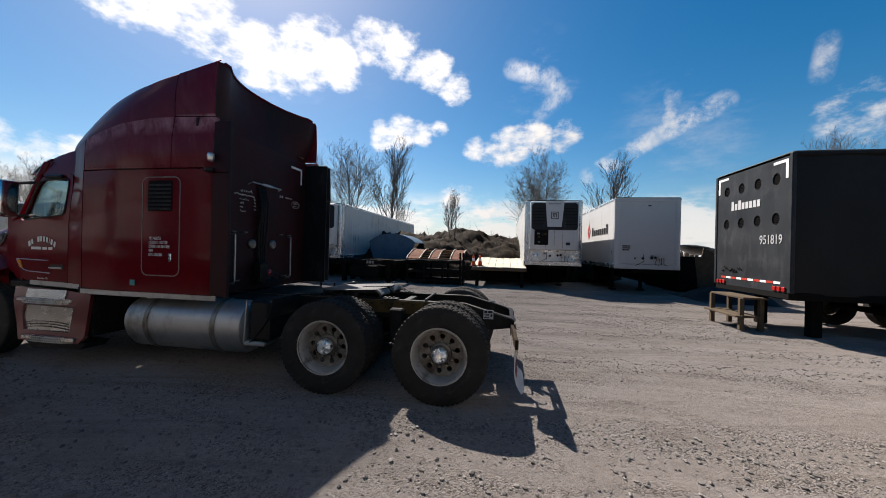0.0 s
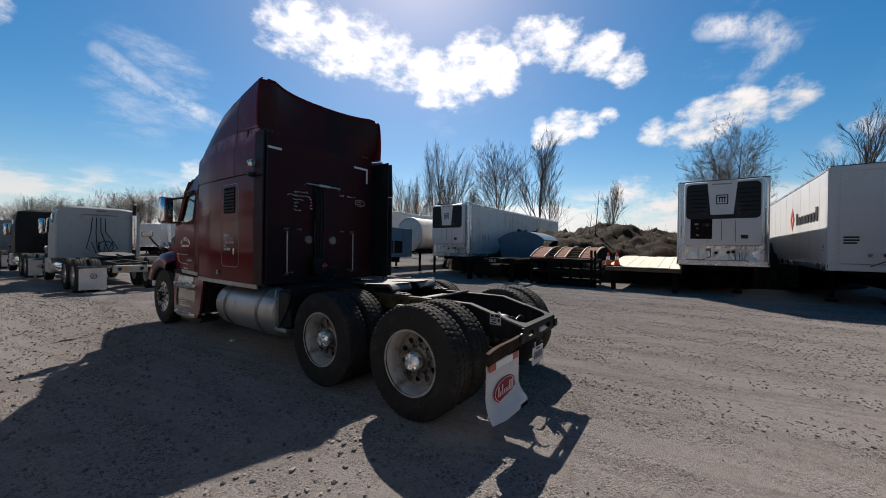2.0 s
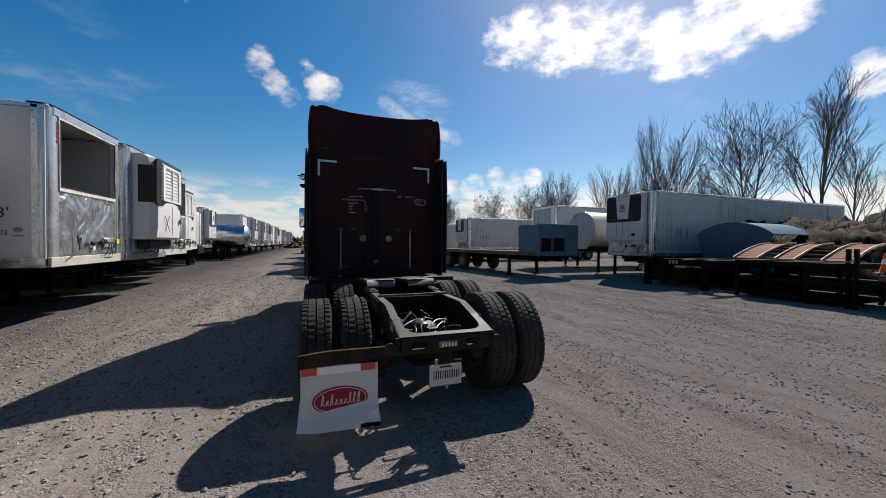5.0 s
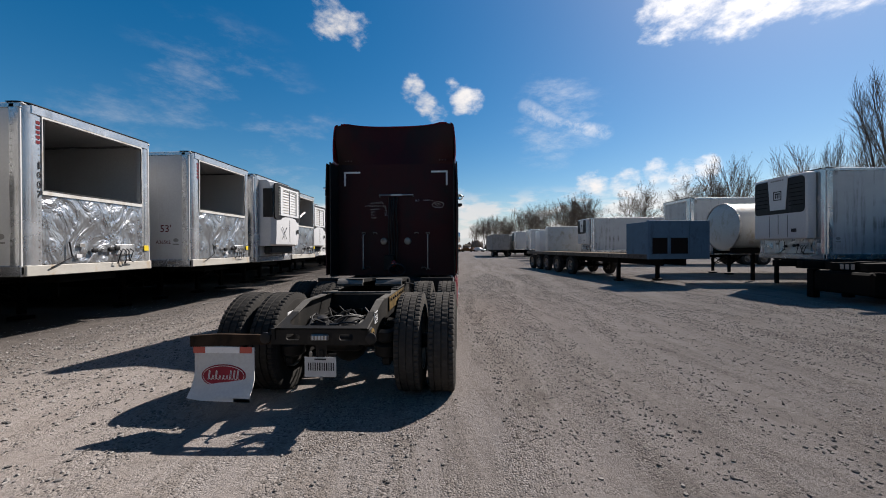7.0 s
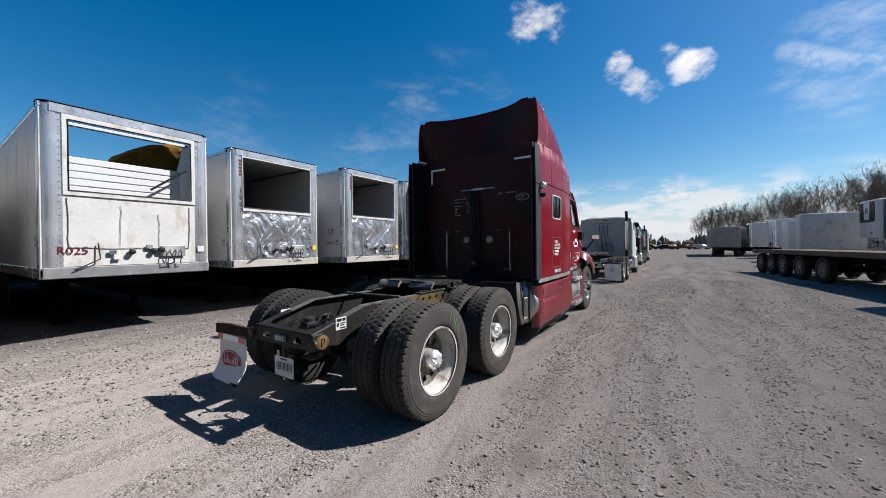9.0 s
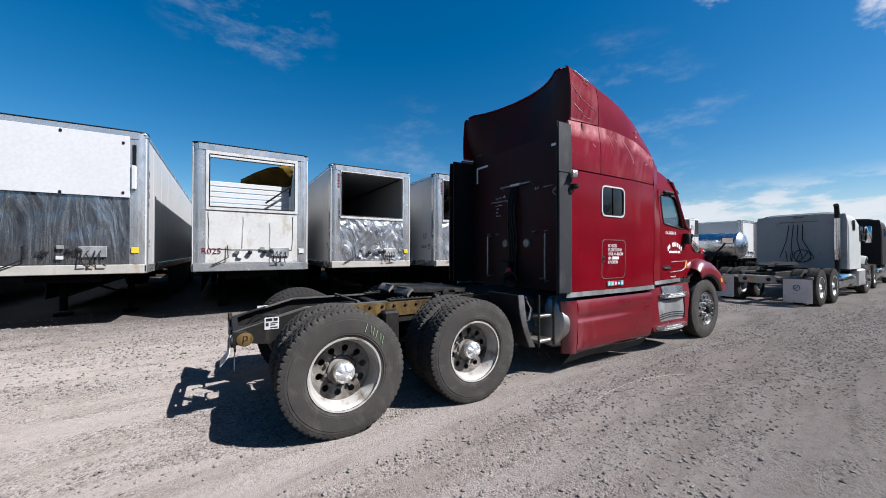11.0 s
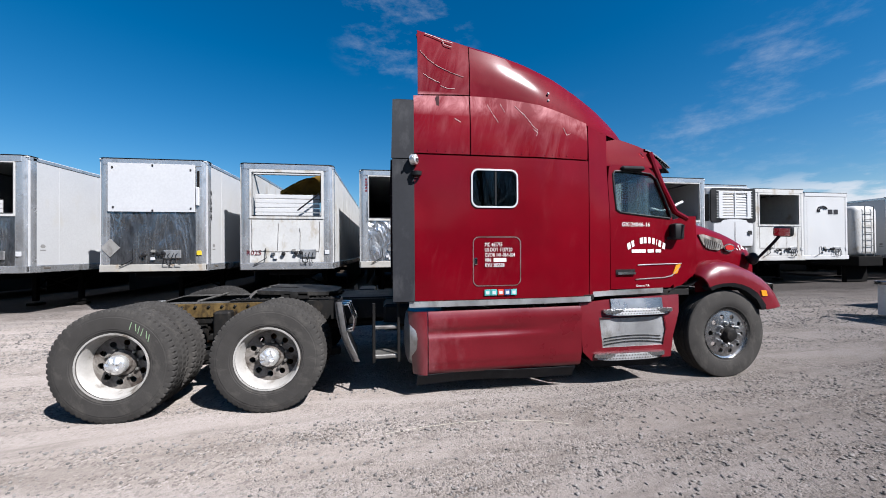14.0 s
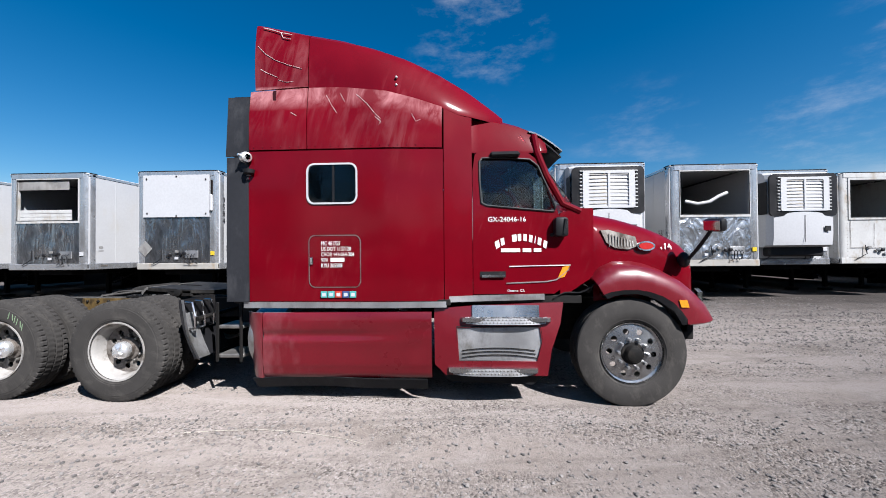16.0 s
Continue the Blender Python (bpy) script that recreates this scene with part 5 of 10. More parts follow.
        shell(bm, [[out(y, z, -0.004) for z in steps(zb, zt, 6)] for y, zb, zt in ((6.09, 1.08, 1.95), (6.2, 1.12, 1.98), (6.3, 1.2, 2.0), (6.43, 1.28, 2.0))], (-0.04 * s, 0, 0))
        part("cowl_side", bm, RED, truck)
        # windscreen pillar
        bm = bmesh.new()
        tube(bm, [(s * 0.99, 5.86, 2.80), (s * 1.05, 5.88, 2.60), (s * 1.07, 5.97, 2.34), (s * 1.075, 6.12, 2.05), (s * 1.05, 6.30, 1.97)], 0.035, 8)
        part("windscreen_pillar", bm, RED, truck)
        # side skirt of the cab floor seen behind the door
        bm = bmesh.new()
        box(bm, (s * 0.3, 5.0, 0.98), (s * 1.08, 6.3, 1.08), 0.01)
        part("cab_floor", bm, CHASSIS, truck)
        # rain visor on the door
        bm = bmesh.new()
        box(bm, (s * 1.05, 5.40, 2.545), (s * 1.135, 5.70, 2.60), 0.02)
        part("mirror_arm", bm, BLACK_PLASTIC, truck, "black mirror arm stub")
        # seats
        bm = bmesh.new()
        box(bm, (s * 0.35, 5.25, 1.3), (s * 0.85, 5.75, 1.48), 0.06, seg=2)
        box(bm, (s * 0.35, 5.18, 1.45), (s * 0.85, 5.36, 2.3), 0.07, seg=2)
        part("cab_seat", bm, SEAT_GREY, truck, "grey cab seat behind the glass")
    bm = bmesh.new()
    lathe(bm, [(0.225 + 0.017 * math.cos(a), 0.017 * math.sin(a)) for a in steps(0, 2 * math.pi, 8)[:-1]], 28, (0, 0, 0), "z", close=True)
    box(bm, (-0.22, -0.02, -0.02), (0.22, 0.02, 0.0), 0.005)
    part("steering_wheel", bm, BLACK_PLASTIC, truck, at=pose(-0.58, 5.92, 1.78, 50, 0, 0))
    bm = bmesh.new()
    box(bm, (-1.02, 6.02, 1.15), (1.02, 6.35, 1.88), 0.08, seg=2)
    part("dashboard", bm, CABIN, truck)
    # windscreen and its lower frame
    bm = bmesh.new()
    grid = [[(1.02 * s, 5.90 + 0.56 * v - 0.18 * s * s - 0.03 * v * (1 - s * s), 2.80 - 0.81 * v) for v in steps(0, 1, 5)] for s in steps(-1, 1, 12)]
    shell(bm, grid, (0, -0.008, 0))
    pane = part("windscreen", bm, GLASS_GREEN, truck, "curved windscreen")
    pane.visible_shadow = False
    # lettering on the door: a company name kept as an arc of plain blocks
    for s, way in ((1, "+x"), (-1, "-x")):
        skin = lambda y, z: Vector((s * (body_x(y, z) + 0.0095), y, z))
        for k, w in enumerate((0.055, 0.048, 0, 0.058, 0.048, 0.048, 0.048, 0.024, 0.048, 0.048)):
            if not w:
                continue
            u = -0.255 + 0.054 * k - (0.024 if k > 7 else 0)
            bm = bmesh.new()
            q = [(5.70 + s * (u + du) * (1 + 0.9 * h), 1.66 - 1.35 * (u + du) ** 2 + h) for du, h in ((0.008, 0), (w - 0.008, 0), (w - 0.008, 0.072), (0.008, 0.072))]
            bm.faces.new([bm.verts.new(skin(y, z)) for y, z in q])
            part("letter_block", bm, INK, truck)
        for u0, u1 in ((-0.20, -0.01), (0.015, 0.10), (0.125, 0.20)):
            bm = bmesh.new()
            q = [(5.70 + s * u0, 0), (5.70 + s * u1, 0), (5.70 + s * u1, 0.038), (5.70 + s * u0, 0.038)]
            bm.faces.new([bm.verts.new(skin(y, 1.545 + z)) for y, z in q])
            part("lettering_bar", bm, INK, truck)
        lettering("door_lettering", "Ontario, CA", 0.042, facing(s * (body_x(5.6, 1.14) + 0.009), 5.66 - s * 0.1, 1.125, way), INK, truck, "small white lettering", squeeze=0.8)
    lettering("chalk_number", "GX-24046-16", 0.072, facing(body_x(5.37, 1.88) + 0.009, 5.37, 1.862, "+x") @ pose(0, 0, 0, 0, math.degrees(math.atan2(body_x(5.37, 1.88) - body_x(5.85, 1.88), 0.48)), 0), INK, truck, "chalked white number on the door", squeeze=0.95)
    # black bracket on the right door, chrome mirror on the left
    bm = bmesh.new()
    box(bm, (1.08, 6.02, 1.70), (1.20, 6.15, 1.90), 0.03, seg=2)
    tube(bm, [(1.09, 6.0, 1.72), (1.19, 6.1, 1.74), (1.2, 6.12, 1.88)], 0.02, 6)
    part("mirror_bracket", bm, BLACK_PLASTIC, truck, "black mirror bracket without its mirror")
    bm = bmesh.new()
    box(bm, (-1.46, 5.90, 1.98), (-1.24, 6.02, 2.48), 0.04, seg=2)
    mir = part("door_mirror", bm, CHROME, truck, "tall chrome door mirror")
    for a, b in (((-1.08, 5.95, 2.02), (-1.3, 5.99, 2.0)), ((-1.05, 5.9, 2.5), (-1.3, 5.97, 2.44))):
        bm = bmesh.new()
        tube(bm, [a, b], 0.02, 6)
        part("mirror_arm", bm, BLACK_PLASTIC, mir)


def hood(truck):
    wh = [(6.43, 1.02), (6.8, 0.98), (7.2, 0.92), (7.45, 0.86), (7.56, 0.79), (7.63, 0.55)]
    zt = [(6.43, 2.01), (6.75, 1.95), (7.07, 1.855), (7.34, 1.74), (7.5, 1.64), (7.57, 1.54), (7.63, 1.36)]
    bm = bmesh.new()
    grid = []
    for y in [6.445] + steps(6.5, 7.4, 9) + [7.46, 7.52, 7.57, 7.60, 7.63]:
        w, z1 = interp(y, wh), interp(y, zt)
        row = []
        for k in range(-14, 15):
            th = k / 14 * math.pi / 2
            x = w * math.copysign(abs(math.sin(th)) ** 0.42, th)
            z = 1.02 + (z1 - 1.02) * max(0.0, math.cos(th)) ** 0.3
            row.append((x, y, z))
        grid.append(row)
    shell(bm, grid, (0, -0.012, -0.012))
    part("hood", bm, RED, truck, "sloping burgundy hood")
    bm = bmesh.new()
    box(bm, (-0.42, 7.61, 0.92), (0.42, 7.69, 1.36), 0.05, seg=2)
    for k in range(11):
        box(bm, (-0.38 + 0.073 * k, 7.685, 0.96), (-0.36 + 0.073 * k, 7.70, 1.32), 0.004)
    part("grille", bm, CHROME, truck, "chrome radiator grille")
    for s in (1, -1):
        # fender over the steer wheel
        prof = [(6.40, 1.27, 6.47, 1.10), (6.49, 1.37, 6.54, 1.13), (6.62, 1.425, 6.64, 1.15), (6.80, 1.425, 6.79, 1.155), (6.95, 1.39, 6.91, 1.13), (7.12, 1.32, 7.03, 1.08),
                (7.27, 1.235, 7.13, 1.01), (7.38, 1.13, 7.20, 0.93), (7.48, 1.0, 7.25, 0.86), (7.56, 0.84, 7.29, 0.80)]
        bm = bmesh.new()
        grid = []
        for y0, z0, y1, z1 in prof:
            inner = 0.72 if y0 < 7.3 else 0.62
            row = [(s * inner, y0 + 0.02, z0 + 0.04), (s * 0.92, y0 + 0.012, z0 + 0.03), (s * 1.06, y0, z0), (s * 1.14, y0 + (y1 - y0) * 0.08, z0 + (z1 - z0) * 0.14),
                   (s * 1.19, y0 + (y1 - y0) * 0.3, z0 + (z1 - z0) * 0.38), (s * 1.205, y0 + (y1 - y0) * 0.62, z0 + (z1 - z0) * 0.68), (s * 1.20, y1, z1)]
            grid.append(row)
        shell(bm, grid, (-0.018 * s, 0, -0.012))
        part("fender", bm, RED_DUSTY, truck, "dusty burgundy front fender")
        bm = bmesh.new()
        shell(bm, [[(s * 1.20, y1, z1), (s * 1.185, y1 + (6.78 - y1) * 0.14, z1 - 0.05 if z1 > 0.95 else z1 - 0.01)] for _, _, y1, z1 in prof], (-0.12 * s, 0, 0))
        part("arch_lip", bm, BLACK_PLASTIC, truck, "black wheel arch lip")
        # front corner of the fender with its lamp
        bm = bmesh.new()
        shell(bm, [[(s * (1.20 - 0.5 * v), 7.29 + 0.3 * math.sin(v * 1.4), z) for z in (0.80, 0.9)] for v in steps(0, 1, 6)], (0, -0.03, 0))
        part("fender_front", bm, RED_DUSTY, truck)
        bm = bmesh.new()
        shell(bm, [[(s * (1.13 - 0.36 * v), 7.45 + 0.19 * v, z) for z in (0.92, 1.0, 1.12)] for v in steps(0, 1, 5)], (0, -0.05, 0))
        part("headlamp", bm, GLASS_GREEN, truck, "clear front headlamp")
        bm = bmesh.new()
        shell(bm, [[(s * 1.212, y + 0.5 * (1.02 - z) * 0.5, z) for z in (0.96, 1.04)] for y in (7.18, 7.255)], (-0.012 * s, 0, 0))
        part("side_marker", bm, AMBER, truck, "amber side marker lamp")
        # hood vent and oval badge
        bm = bmesh.new()
        vent = [(6.52, 1.77), (6.60, 1.775), (6.88, 1.70), (6.90, 1.60), (6.80, 1.565), (6.66, 1.58), (6.57, 1.64)]
        hx = lambda y, z: interp(y, wh) * min(1.0, 1.0 - 0.55 * max(0, (z - 1.55) / (interp(y, zt) - 1.02)) ** 2)
        plate(bm, vent, [], lambda y, z: (s * (hx(y, z) + 0.012), y, z), (-0.02 * s, 0, 0))
        part("hood_vent", bm, RIM_DARK, truck, "ribbed grey hood vent")
        bm = bmesh.new()
        for k in range(9):
            y = 6.60 + 0.031 * k
            tube(bm, [(s * (hx(y, 1.6) + 0.016), y, 1.595), (s * (hx(y, 1.71) + 0.016), y, 1.735 - 0.02 * k * 0.5)], 0.005, 4)
        part("vent_rib", bm, STEEL, truck)
        bm = bmesh.new()
        oval = [(6.985 + 0.10 * math.cos(a), 1.60 + 0.052 * math.sin(a)) for a in steps(0, 2 * math.pi, 20)[:-1]]
        plate(bm, oval, [], lambda y, z: (s * (hx(y, z) + 0.028), y, z), (-0.035 * s, 0, 0))
        badge = part("oval_badge", bm, CHROME, truck, "oval red badge with a bright rim")
        bm = bmesh.new()
        oval = [(6.985 + 0.08 * math.cos(a), 1.60 + 0.037 * math.sin(a)) for a in steps(0, 2 * math.pi, 20)[:-1]]
        plate(bm, oval, [], lambda y, z: (s * (hx(y, z) + 0.033), y, z), (-0.005 * s, 0, 0))
        part("badge_face", bm, RED_LENS, badge)
        # hood mirror on its black arm
        bm = bmesh.new()
        tube(bm, [(s * 0.86, 7.36, 1.46), (s * 0.98, 7.40, 1.45), (s * 1.05, 7.45, 1.56), (s * 1.12, 7.48, 1.66), (s * 1.18, 7.52, 1.77)], 0.018, 7)
        bmesh.ops.create_uvsphere(bm, u_segments=12, v_segments=8, radius=0.07, matrix=pose(s * 0.93, 7.39, 1.45) @ Matrix.Diagonal((1, 0.8, 1.2, 1)))
        arm = part("hood_mirror_arm", bm, BLACK_PLASTIC, truck, "black hood mirror arm")
        bm = bmesh.new()
        box(bm, (-0.10, -0.04, -0.065), (0.10, 0.04, 0.065), 0.03, m=pose(s * 1.20, 7.53, 1.80, 8, 5 * s, 16 * s), seg=2)
        part("hood_mirror", bm, BLACK_PLASTIC, arm, "black hood mirror housing")
        bm = bmesh.new()
        box(bm, (-0.085, -0.046, -0.05), (0.085, -0.039, 0.05), 0.002, m=pose(s * 1.20, 7.53, 1.80, 8, 5 * s, 16 * s))
        part("mirror_glass", bm, CHROME, arm)
    lettering("hood_number", "174", 0.115, facing(0.918, 7.15, 1.565, "+x") @ pose(0, 0, 0, -38, 0, 0), INK, truck, "white number on the hood", squeeze=0.8)
    # broken inner liner behind the right fender and the bare bumper brackets
    bm = bmesh.new()
    shell(bm, [[(1.10 - 0.2 * v, 6.02 + 0.42 * u, 1.05 + 0.16 * u - 0.10 * v + 0.03 * math.sin(7 * u + 3 * v)) for v in steps(0, 1, 4)] for u in steps(0, 1, 8)], (0, 0.0, -0.012))
    part("torn_liner", bm, BLACK_PLASTIC, truck, "torn black wheel liner")
    bm = bmesh.new()
    box(bm, (-0.95, 7.32, 0.66), (0.95, 7.42, 0.82), 0.02)
    for x in (-0.9, -0.5, 0.5, 0.9):
        box(bm, (x - 0.05, 7.30, 0.60), (x + 0.05, 7.47, 0.86), 0.01)
    part("bumper_bracket", bm, CHASSIS, truck, "bare bracket where the bumper is missing")


def running_gear(truck):
    # frame rails with sloping tails
    for s in (1, -1):
        bm = bmesh.new()
        side = [(-0.70, 0.70), (-0.70, 0.80), (-0.15, 0.965), (7.3, 0.965), (7.3, 0.72), (-0.05, 0.72), (-0.45, 0.66)]
        plate(bm, side, [], lambda y, z: (s * 0.435, y, z), (-0.012 * s, 0, 0))
        part("frame_rail", bm, CHASSIS, truck, "black chassis rail")
        bm = bmesh.new()
        top = [(-0.70, 0.80), (-0.15, 0.965), (7.3, 0.965)]
        for (y0, z0), (y1, z1) in zip(top, top[1:]):
            shell(bm, [[(s * 0.438, y0, z0 + 0.003), (s * 0.438, y1, z1 + 0.003)], [(s * 0.365, y0, z0 + 0.003), (s * 0.365, y1, z1 + 0.003)]], (0, 0, -0.012))
        part("top_flange", bm, DUSTY_FLANGE, truck, "dust-greyed top flange of the rail")
        bm = bmesh.new()
        shell(bm, [[(s * 0.435, 0, 0.72), (s * 0.435, 7.3, 0.72)], [(s * 0.345, 0, 0.72), (s * 0.345, 7.3, 0.72)]], (0, 0, 0.012))
        part("bottom_flange", bm, CHASSIS, truck)
        bm = bmesh.new()
        box(bm, (s * 0.44, 0.12, 0.80), (s * 0.452, 1.25, 0.955), 0.004)
        part("rail_plate", bm, OCHRE_RUST, truck, "ochre rust-stained fishplate on the chassis rail")
        for k in range(8):
            cached("frame_bolt", "bolt", lambda bm: disc_cap(bm, lathe(bm, [(0.016, 0.0), (0.016, 0.014), (0.01, 0.018)], 6)[-1]), CHASSIS, truck, pose(s * 0.452, 0.2 + 0.14 * k, 0.92, 0, 0 if s > 0 else 180, 0))
        bm = bmesh.new()
        box(bm, (s * 0.438, -0.47, 0.79), (s * 0.441, -0.36, 0.90), 0.001)
        note = part("sticker", bm, WHITE_SHEET, truck, "white printed sticker on the rail")
        bm = bmesh.new()
        for y, z, w, h in ((-0.46, 0.865, 0.05, 0.026), (-0.40, 0.865, 0.03, 0.026), (-0.46, 0.82, 0.022, 0.032), (-0.425, 0.80, 0.055, 0.012), (-0.425, 0.825, 0.04, 0.010), (-0.425, 0.843, 0.055, 0.009)):
            box(bm, (s * 0.441, y, z), (s * 0.4425, y + w, z + h), 0.0)
        part("print", bm, BLACK_PLASTIC, note)
        # spring hanger, shocks, air bags
        bm = bmesh.new()
        box(bm, (s * 0.46, 0.58, 0.50), (s * 0.60, 0.76, 0.88), 0.02)
        box(bm, (s * 0.50, 0.62, 0.42), (s * 0.62, 0.72, 0.56), 0.02)
        part("suspension_hanger", bm, CHASSIS, truck, "black suspension hanger")
        for y in (0.28, 1.62, -0.25):
            bm = bmesh.new()
            lathe(bm, [(0.06, 0.42), (0.115, 0.45), (0.125, 0.54), (0.09, 0.57), (0.125, 0.60), (0.12, 0.68), (0.06, 0.70)], 16, (s * 0.50, y, 0), "z")
            part("air_spring", bm, CHASSIS, truck)
        bm = bmesh.new()
        box(bm, (s * 0.47, -0.32, 0.36), (s * 0.56, 2.0, 0.44), 0.015)
        part("trailing_arm", bm, CHASSIS, truck)
        for y in (0.0, 1.34):
            bm = bmesh.new()
            disc_cap(bm, lathe(bm, [(0.15, -0.14), (0.21, -0.10), (0.21, 0.06), (0.12, 0.10)], 20, (s * 0.72, y, 0.51), "x")[-1])
            part("brake_drum", bm, RUSTY, truck)
    for y in (0.67, 1.9, 2.9, 4.0, 5.5, 7.1):
        bm = bmesh.new()
        box(bm, (-0.43, y - 0.05, 0.74), (0.43, y + 0.05, 0.93 if y > 0 else 0.78), 0.01)
        part("crossmember", bm, CHASSIS, truck)
    for y in (0.0, 1.34):
        bm = bmesh.new()
        tube(bm, [(-0.95, y, 0.51), (0.95, y, 0.51)], 0.075, 12)
        bmesh.ops.create_uvsphere(bm, u_segments=18, v_segments=12, radius=0.24, matrix=pose(0.0, y + 0.05, 0.53) @ Matrix.Diagonal((1.0, 0.85, 1, 1)))
        part("drive_axle", bm, CHASSIS, truck, "greasy drive axle")
    bm = bmesh.new()
    tube(bm, [(-1.0, 6.75, 0.45), (1.0, 6.75, 0.45)], 0.06, 10)
    part("steer_axle", bm, CHASSIS, truck)
    bm = bmesh.new()
    tube(bm, [(0, 1.5, 0.58), (0, 4.8, 0.72)], 0.055, 10)
    part("drive_shaft", bm, CHASSIS, truck)
    bm = bmesh.new()
    box(bm, (-0.38, 5.0, 0.45), (0.38, 7.1, 1.0), 0.1)
    part("engine_block", bm, CHASSIS, truck)
    # brake chambers and hoses between the rails
    rng = random.Random(8)
    for k in range(4):
        bm = bmesh.new()
        disc_cap(bm, lathe(bm, [(0.03, -0.1), (0.085, -0.08), (0.09, 0.0), (0.085, 0.07), (0.03, 0.09)], 14, (-0.25 + 0.5 * (k % 2), -0.28 + 1.34 * (k // 2), 0.66), "y")[-1])
        part("brake_chamber", bm, CHASSIS, truck)
    for k in range(9):
        bm = bmesh.new()
        x0, y0 = rng.uniform(-0.3, 0.3), rng.uniform(-0.55, 0.2)
        pts = [(x0 + 0.14 * math.sin(q * 0.9 + k), y0 + 0.16 * q * 0.6, 0.72 + 0.07 * math.sin(q * 1.7 + k)) for q in range(7)]
        tube(bm, pts, 0.014, 6)
        part("brake_hose", bm, BLACK_PLASTIC if k % 3 else CHASSIS, truck)
    # tail crossmember with lamps and number plate
    bm = bmesh.new()
    plate(bm, [(-0.47, 0.66), (0.45, 0.66), (0.45, 0.80), (-0.47, 0.80)], [rounded(-0.33, -0.2, 0.70, 0.755, 0.02), rounded(0.17, 0.30, 0.70, 0.755, 0.02)], lambda x, z: (x, -0.70, z), (0, 0.02, 0))
    part("tail_plate", bm, CHASSIS, truck, "black tail plate of the chassis")
    bm = bmesh.new()
    corner = 0.11
    notch = [(0.36 - corner * (1 - math.cos(a)), -0.655 + corner * (1 - math.sin(a))) for a in steps(0, math.pi / 2, 6)]
    inner = notch + [(-x, y) for x, y in notch[::-1]]
    plate(bm, [(-0.43, -0.70), (0.43, -0.70), (0.43, -0.40), (0.36, -0.40)] + inner + [(-0.36, -0.40), (-0.43, -0.40)], [], lambda x, y: (x, y, 0.806 + 0.30 * (y + 0.70)), (0, 0, -0.012))
    part("tail_ledge", bm, CHASSIS, truck, "narrow tail flange with rounded corners")
    bm = bmesh.new()
    tube(bm, [(-0.425, 0.33, 0.985), (-0.1, 0.345, 0.982), (0.2, 0.35, 0.984), (0.425, 0.36, 0.985)], 0.016, 8)
    part("cross_tube", bm, DUSTY_FLANGE, truck, "thin dusty tube across the rails")
    # valve, air tank and looping lines in the open tail
    bm = bmesh.new()
    rings = lathe(bm, [(0.05, -0.26), (0.10, -0.235), (0.115, -0.20), (0.115, 0.20), (0.10, 0.235), (0.05, 0.26)], 20, (0.02, -0.30, 0.60), "x")
    disc_cap(bm, rings[0]), disc_cap(bm, rings[-1])
    part("air_tank", bm, CHASSIS, truck, "greasy black air tank")
    bm = bmesh.new()
    box(bm, (-0.19, -0.42, 0.70), (-0.07, -0.31, 0.80), 0.02, seg=2)
    disc_cap(bm, lathe(bm, [(0.055, 0.78), (0.055, 0.83), (0.03, 0.845)], 14, (-0.13, -0.365, 0), "z")[-1])
    tube(bm, [(-0.25, -0.365, 0.76), (0.02, -0.365, 0.76)], 0.018, 8)
    valve = part("relay_valve", bm, BLACK_PLASTIC, truck, "black air relay valve")
    for k, (x0, y0, x1, y1, lift) in enumerate(((-0.30, -0.55, -0.14, -0.30, 0.09), (-0.26, -0.60, -0.05, -0.36, 0.12), (-0.10, -0.40, 0.28, -0.10, 0.10), (-0.05, -0.45, 0.32, -0.40, 0.08), (0.05, -0.30, 0.34, 0.10, 0.05), (-0.33, -0.20, 0.0, 0.05, 0.06))):
        bm = bmesh.new()
        tube(bm, [(x0 + (x1 - x0) * u + 0.03 * math.sin(6 * u + k), y0 + (y1 - y0) * u, 0.70 + lift * math.sin(math.pi * u) + 0.03 * u) for u in steps(0, 1, 9)], 0.009, 6)
        part("air_line", bm, BLACK_PLASTIC, valve)
    bm = bmesh.new()
    box(bm, (-0.09, -0.725, 0.70), (0.08, -0.70, 0.755), 0.01)
    lamp_ob = part("plate_lamp", bm, STEEL, truck, "grey ribbed oblong lamp")
    for k in range(5):
        bm = bmesh.new()
        box(bm, (-0.072 + 0.03 * k, -0.731, 0.708), (-0.056 + 0.03 * k, -0.725, 0.747), 0.002)
        part("lamp_cell", bm, FLAP_WHITE, lamp_ob)
    for s in (1, -1):
        bm = bmesh.new()
        disc_cap(bm, lathe(bm, [(0.05, 0), (0.05, -0.015), (0.03, -0.022)], 16, (s * 0.52 * (0.9 if s > 0 else 1), -0.70, 0.72), "y")[-1])
        part("tail_lamp", bm, BLACK_PLASTIC, truck, "dark dirty round tail lamp")
    bm = bmesh.new()
    box(bm, (0.425, -0.705, 0.68), (0.455, -0.60, 0.80), 0.008)
    part("tail_bracket", bm, CHASSIS, truck)
    bm = bmesh.new()
    disc_cap(bm, lathe(bm, [(0.062, 0.0), (0.062, 0.006), (0.055, 0.009)], 20, (0.4555, -0.615, 0.725), "x")[-1])
    patch = part("round_patch", bm, OCHRE_RUST, truck, "yellowed round patch on the rail end")
    bm = bmesh.new()
    tube(bm, [(0.466, -0.63, 0.69), (0.466, -0.625, 0.755), (0.466, -0.60, 0.752), (0.466, -0.598, 0.722), (0.466, -0.622, 0.715)], 0.004, 5)
    part("painted_mark", bm, BLACK_GAP, patch)
    bm = bmesh.new()
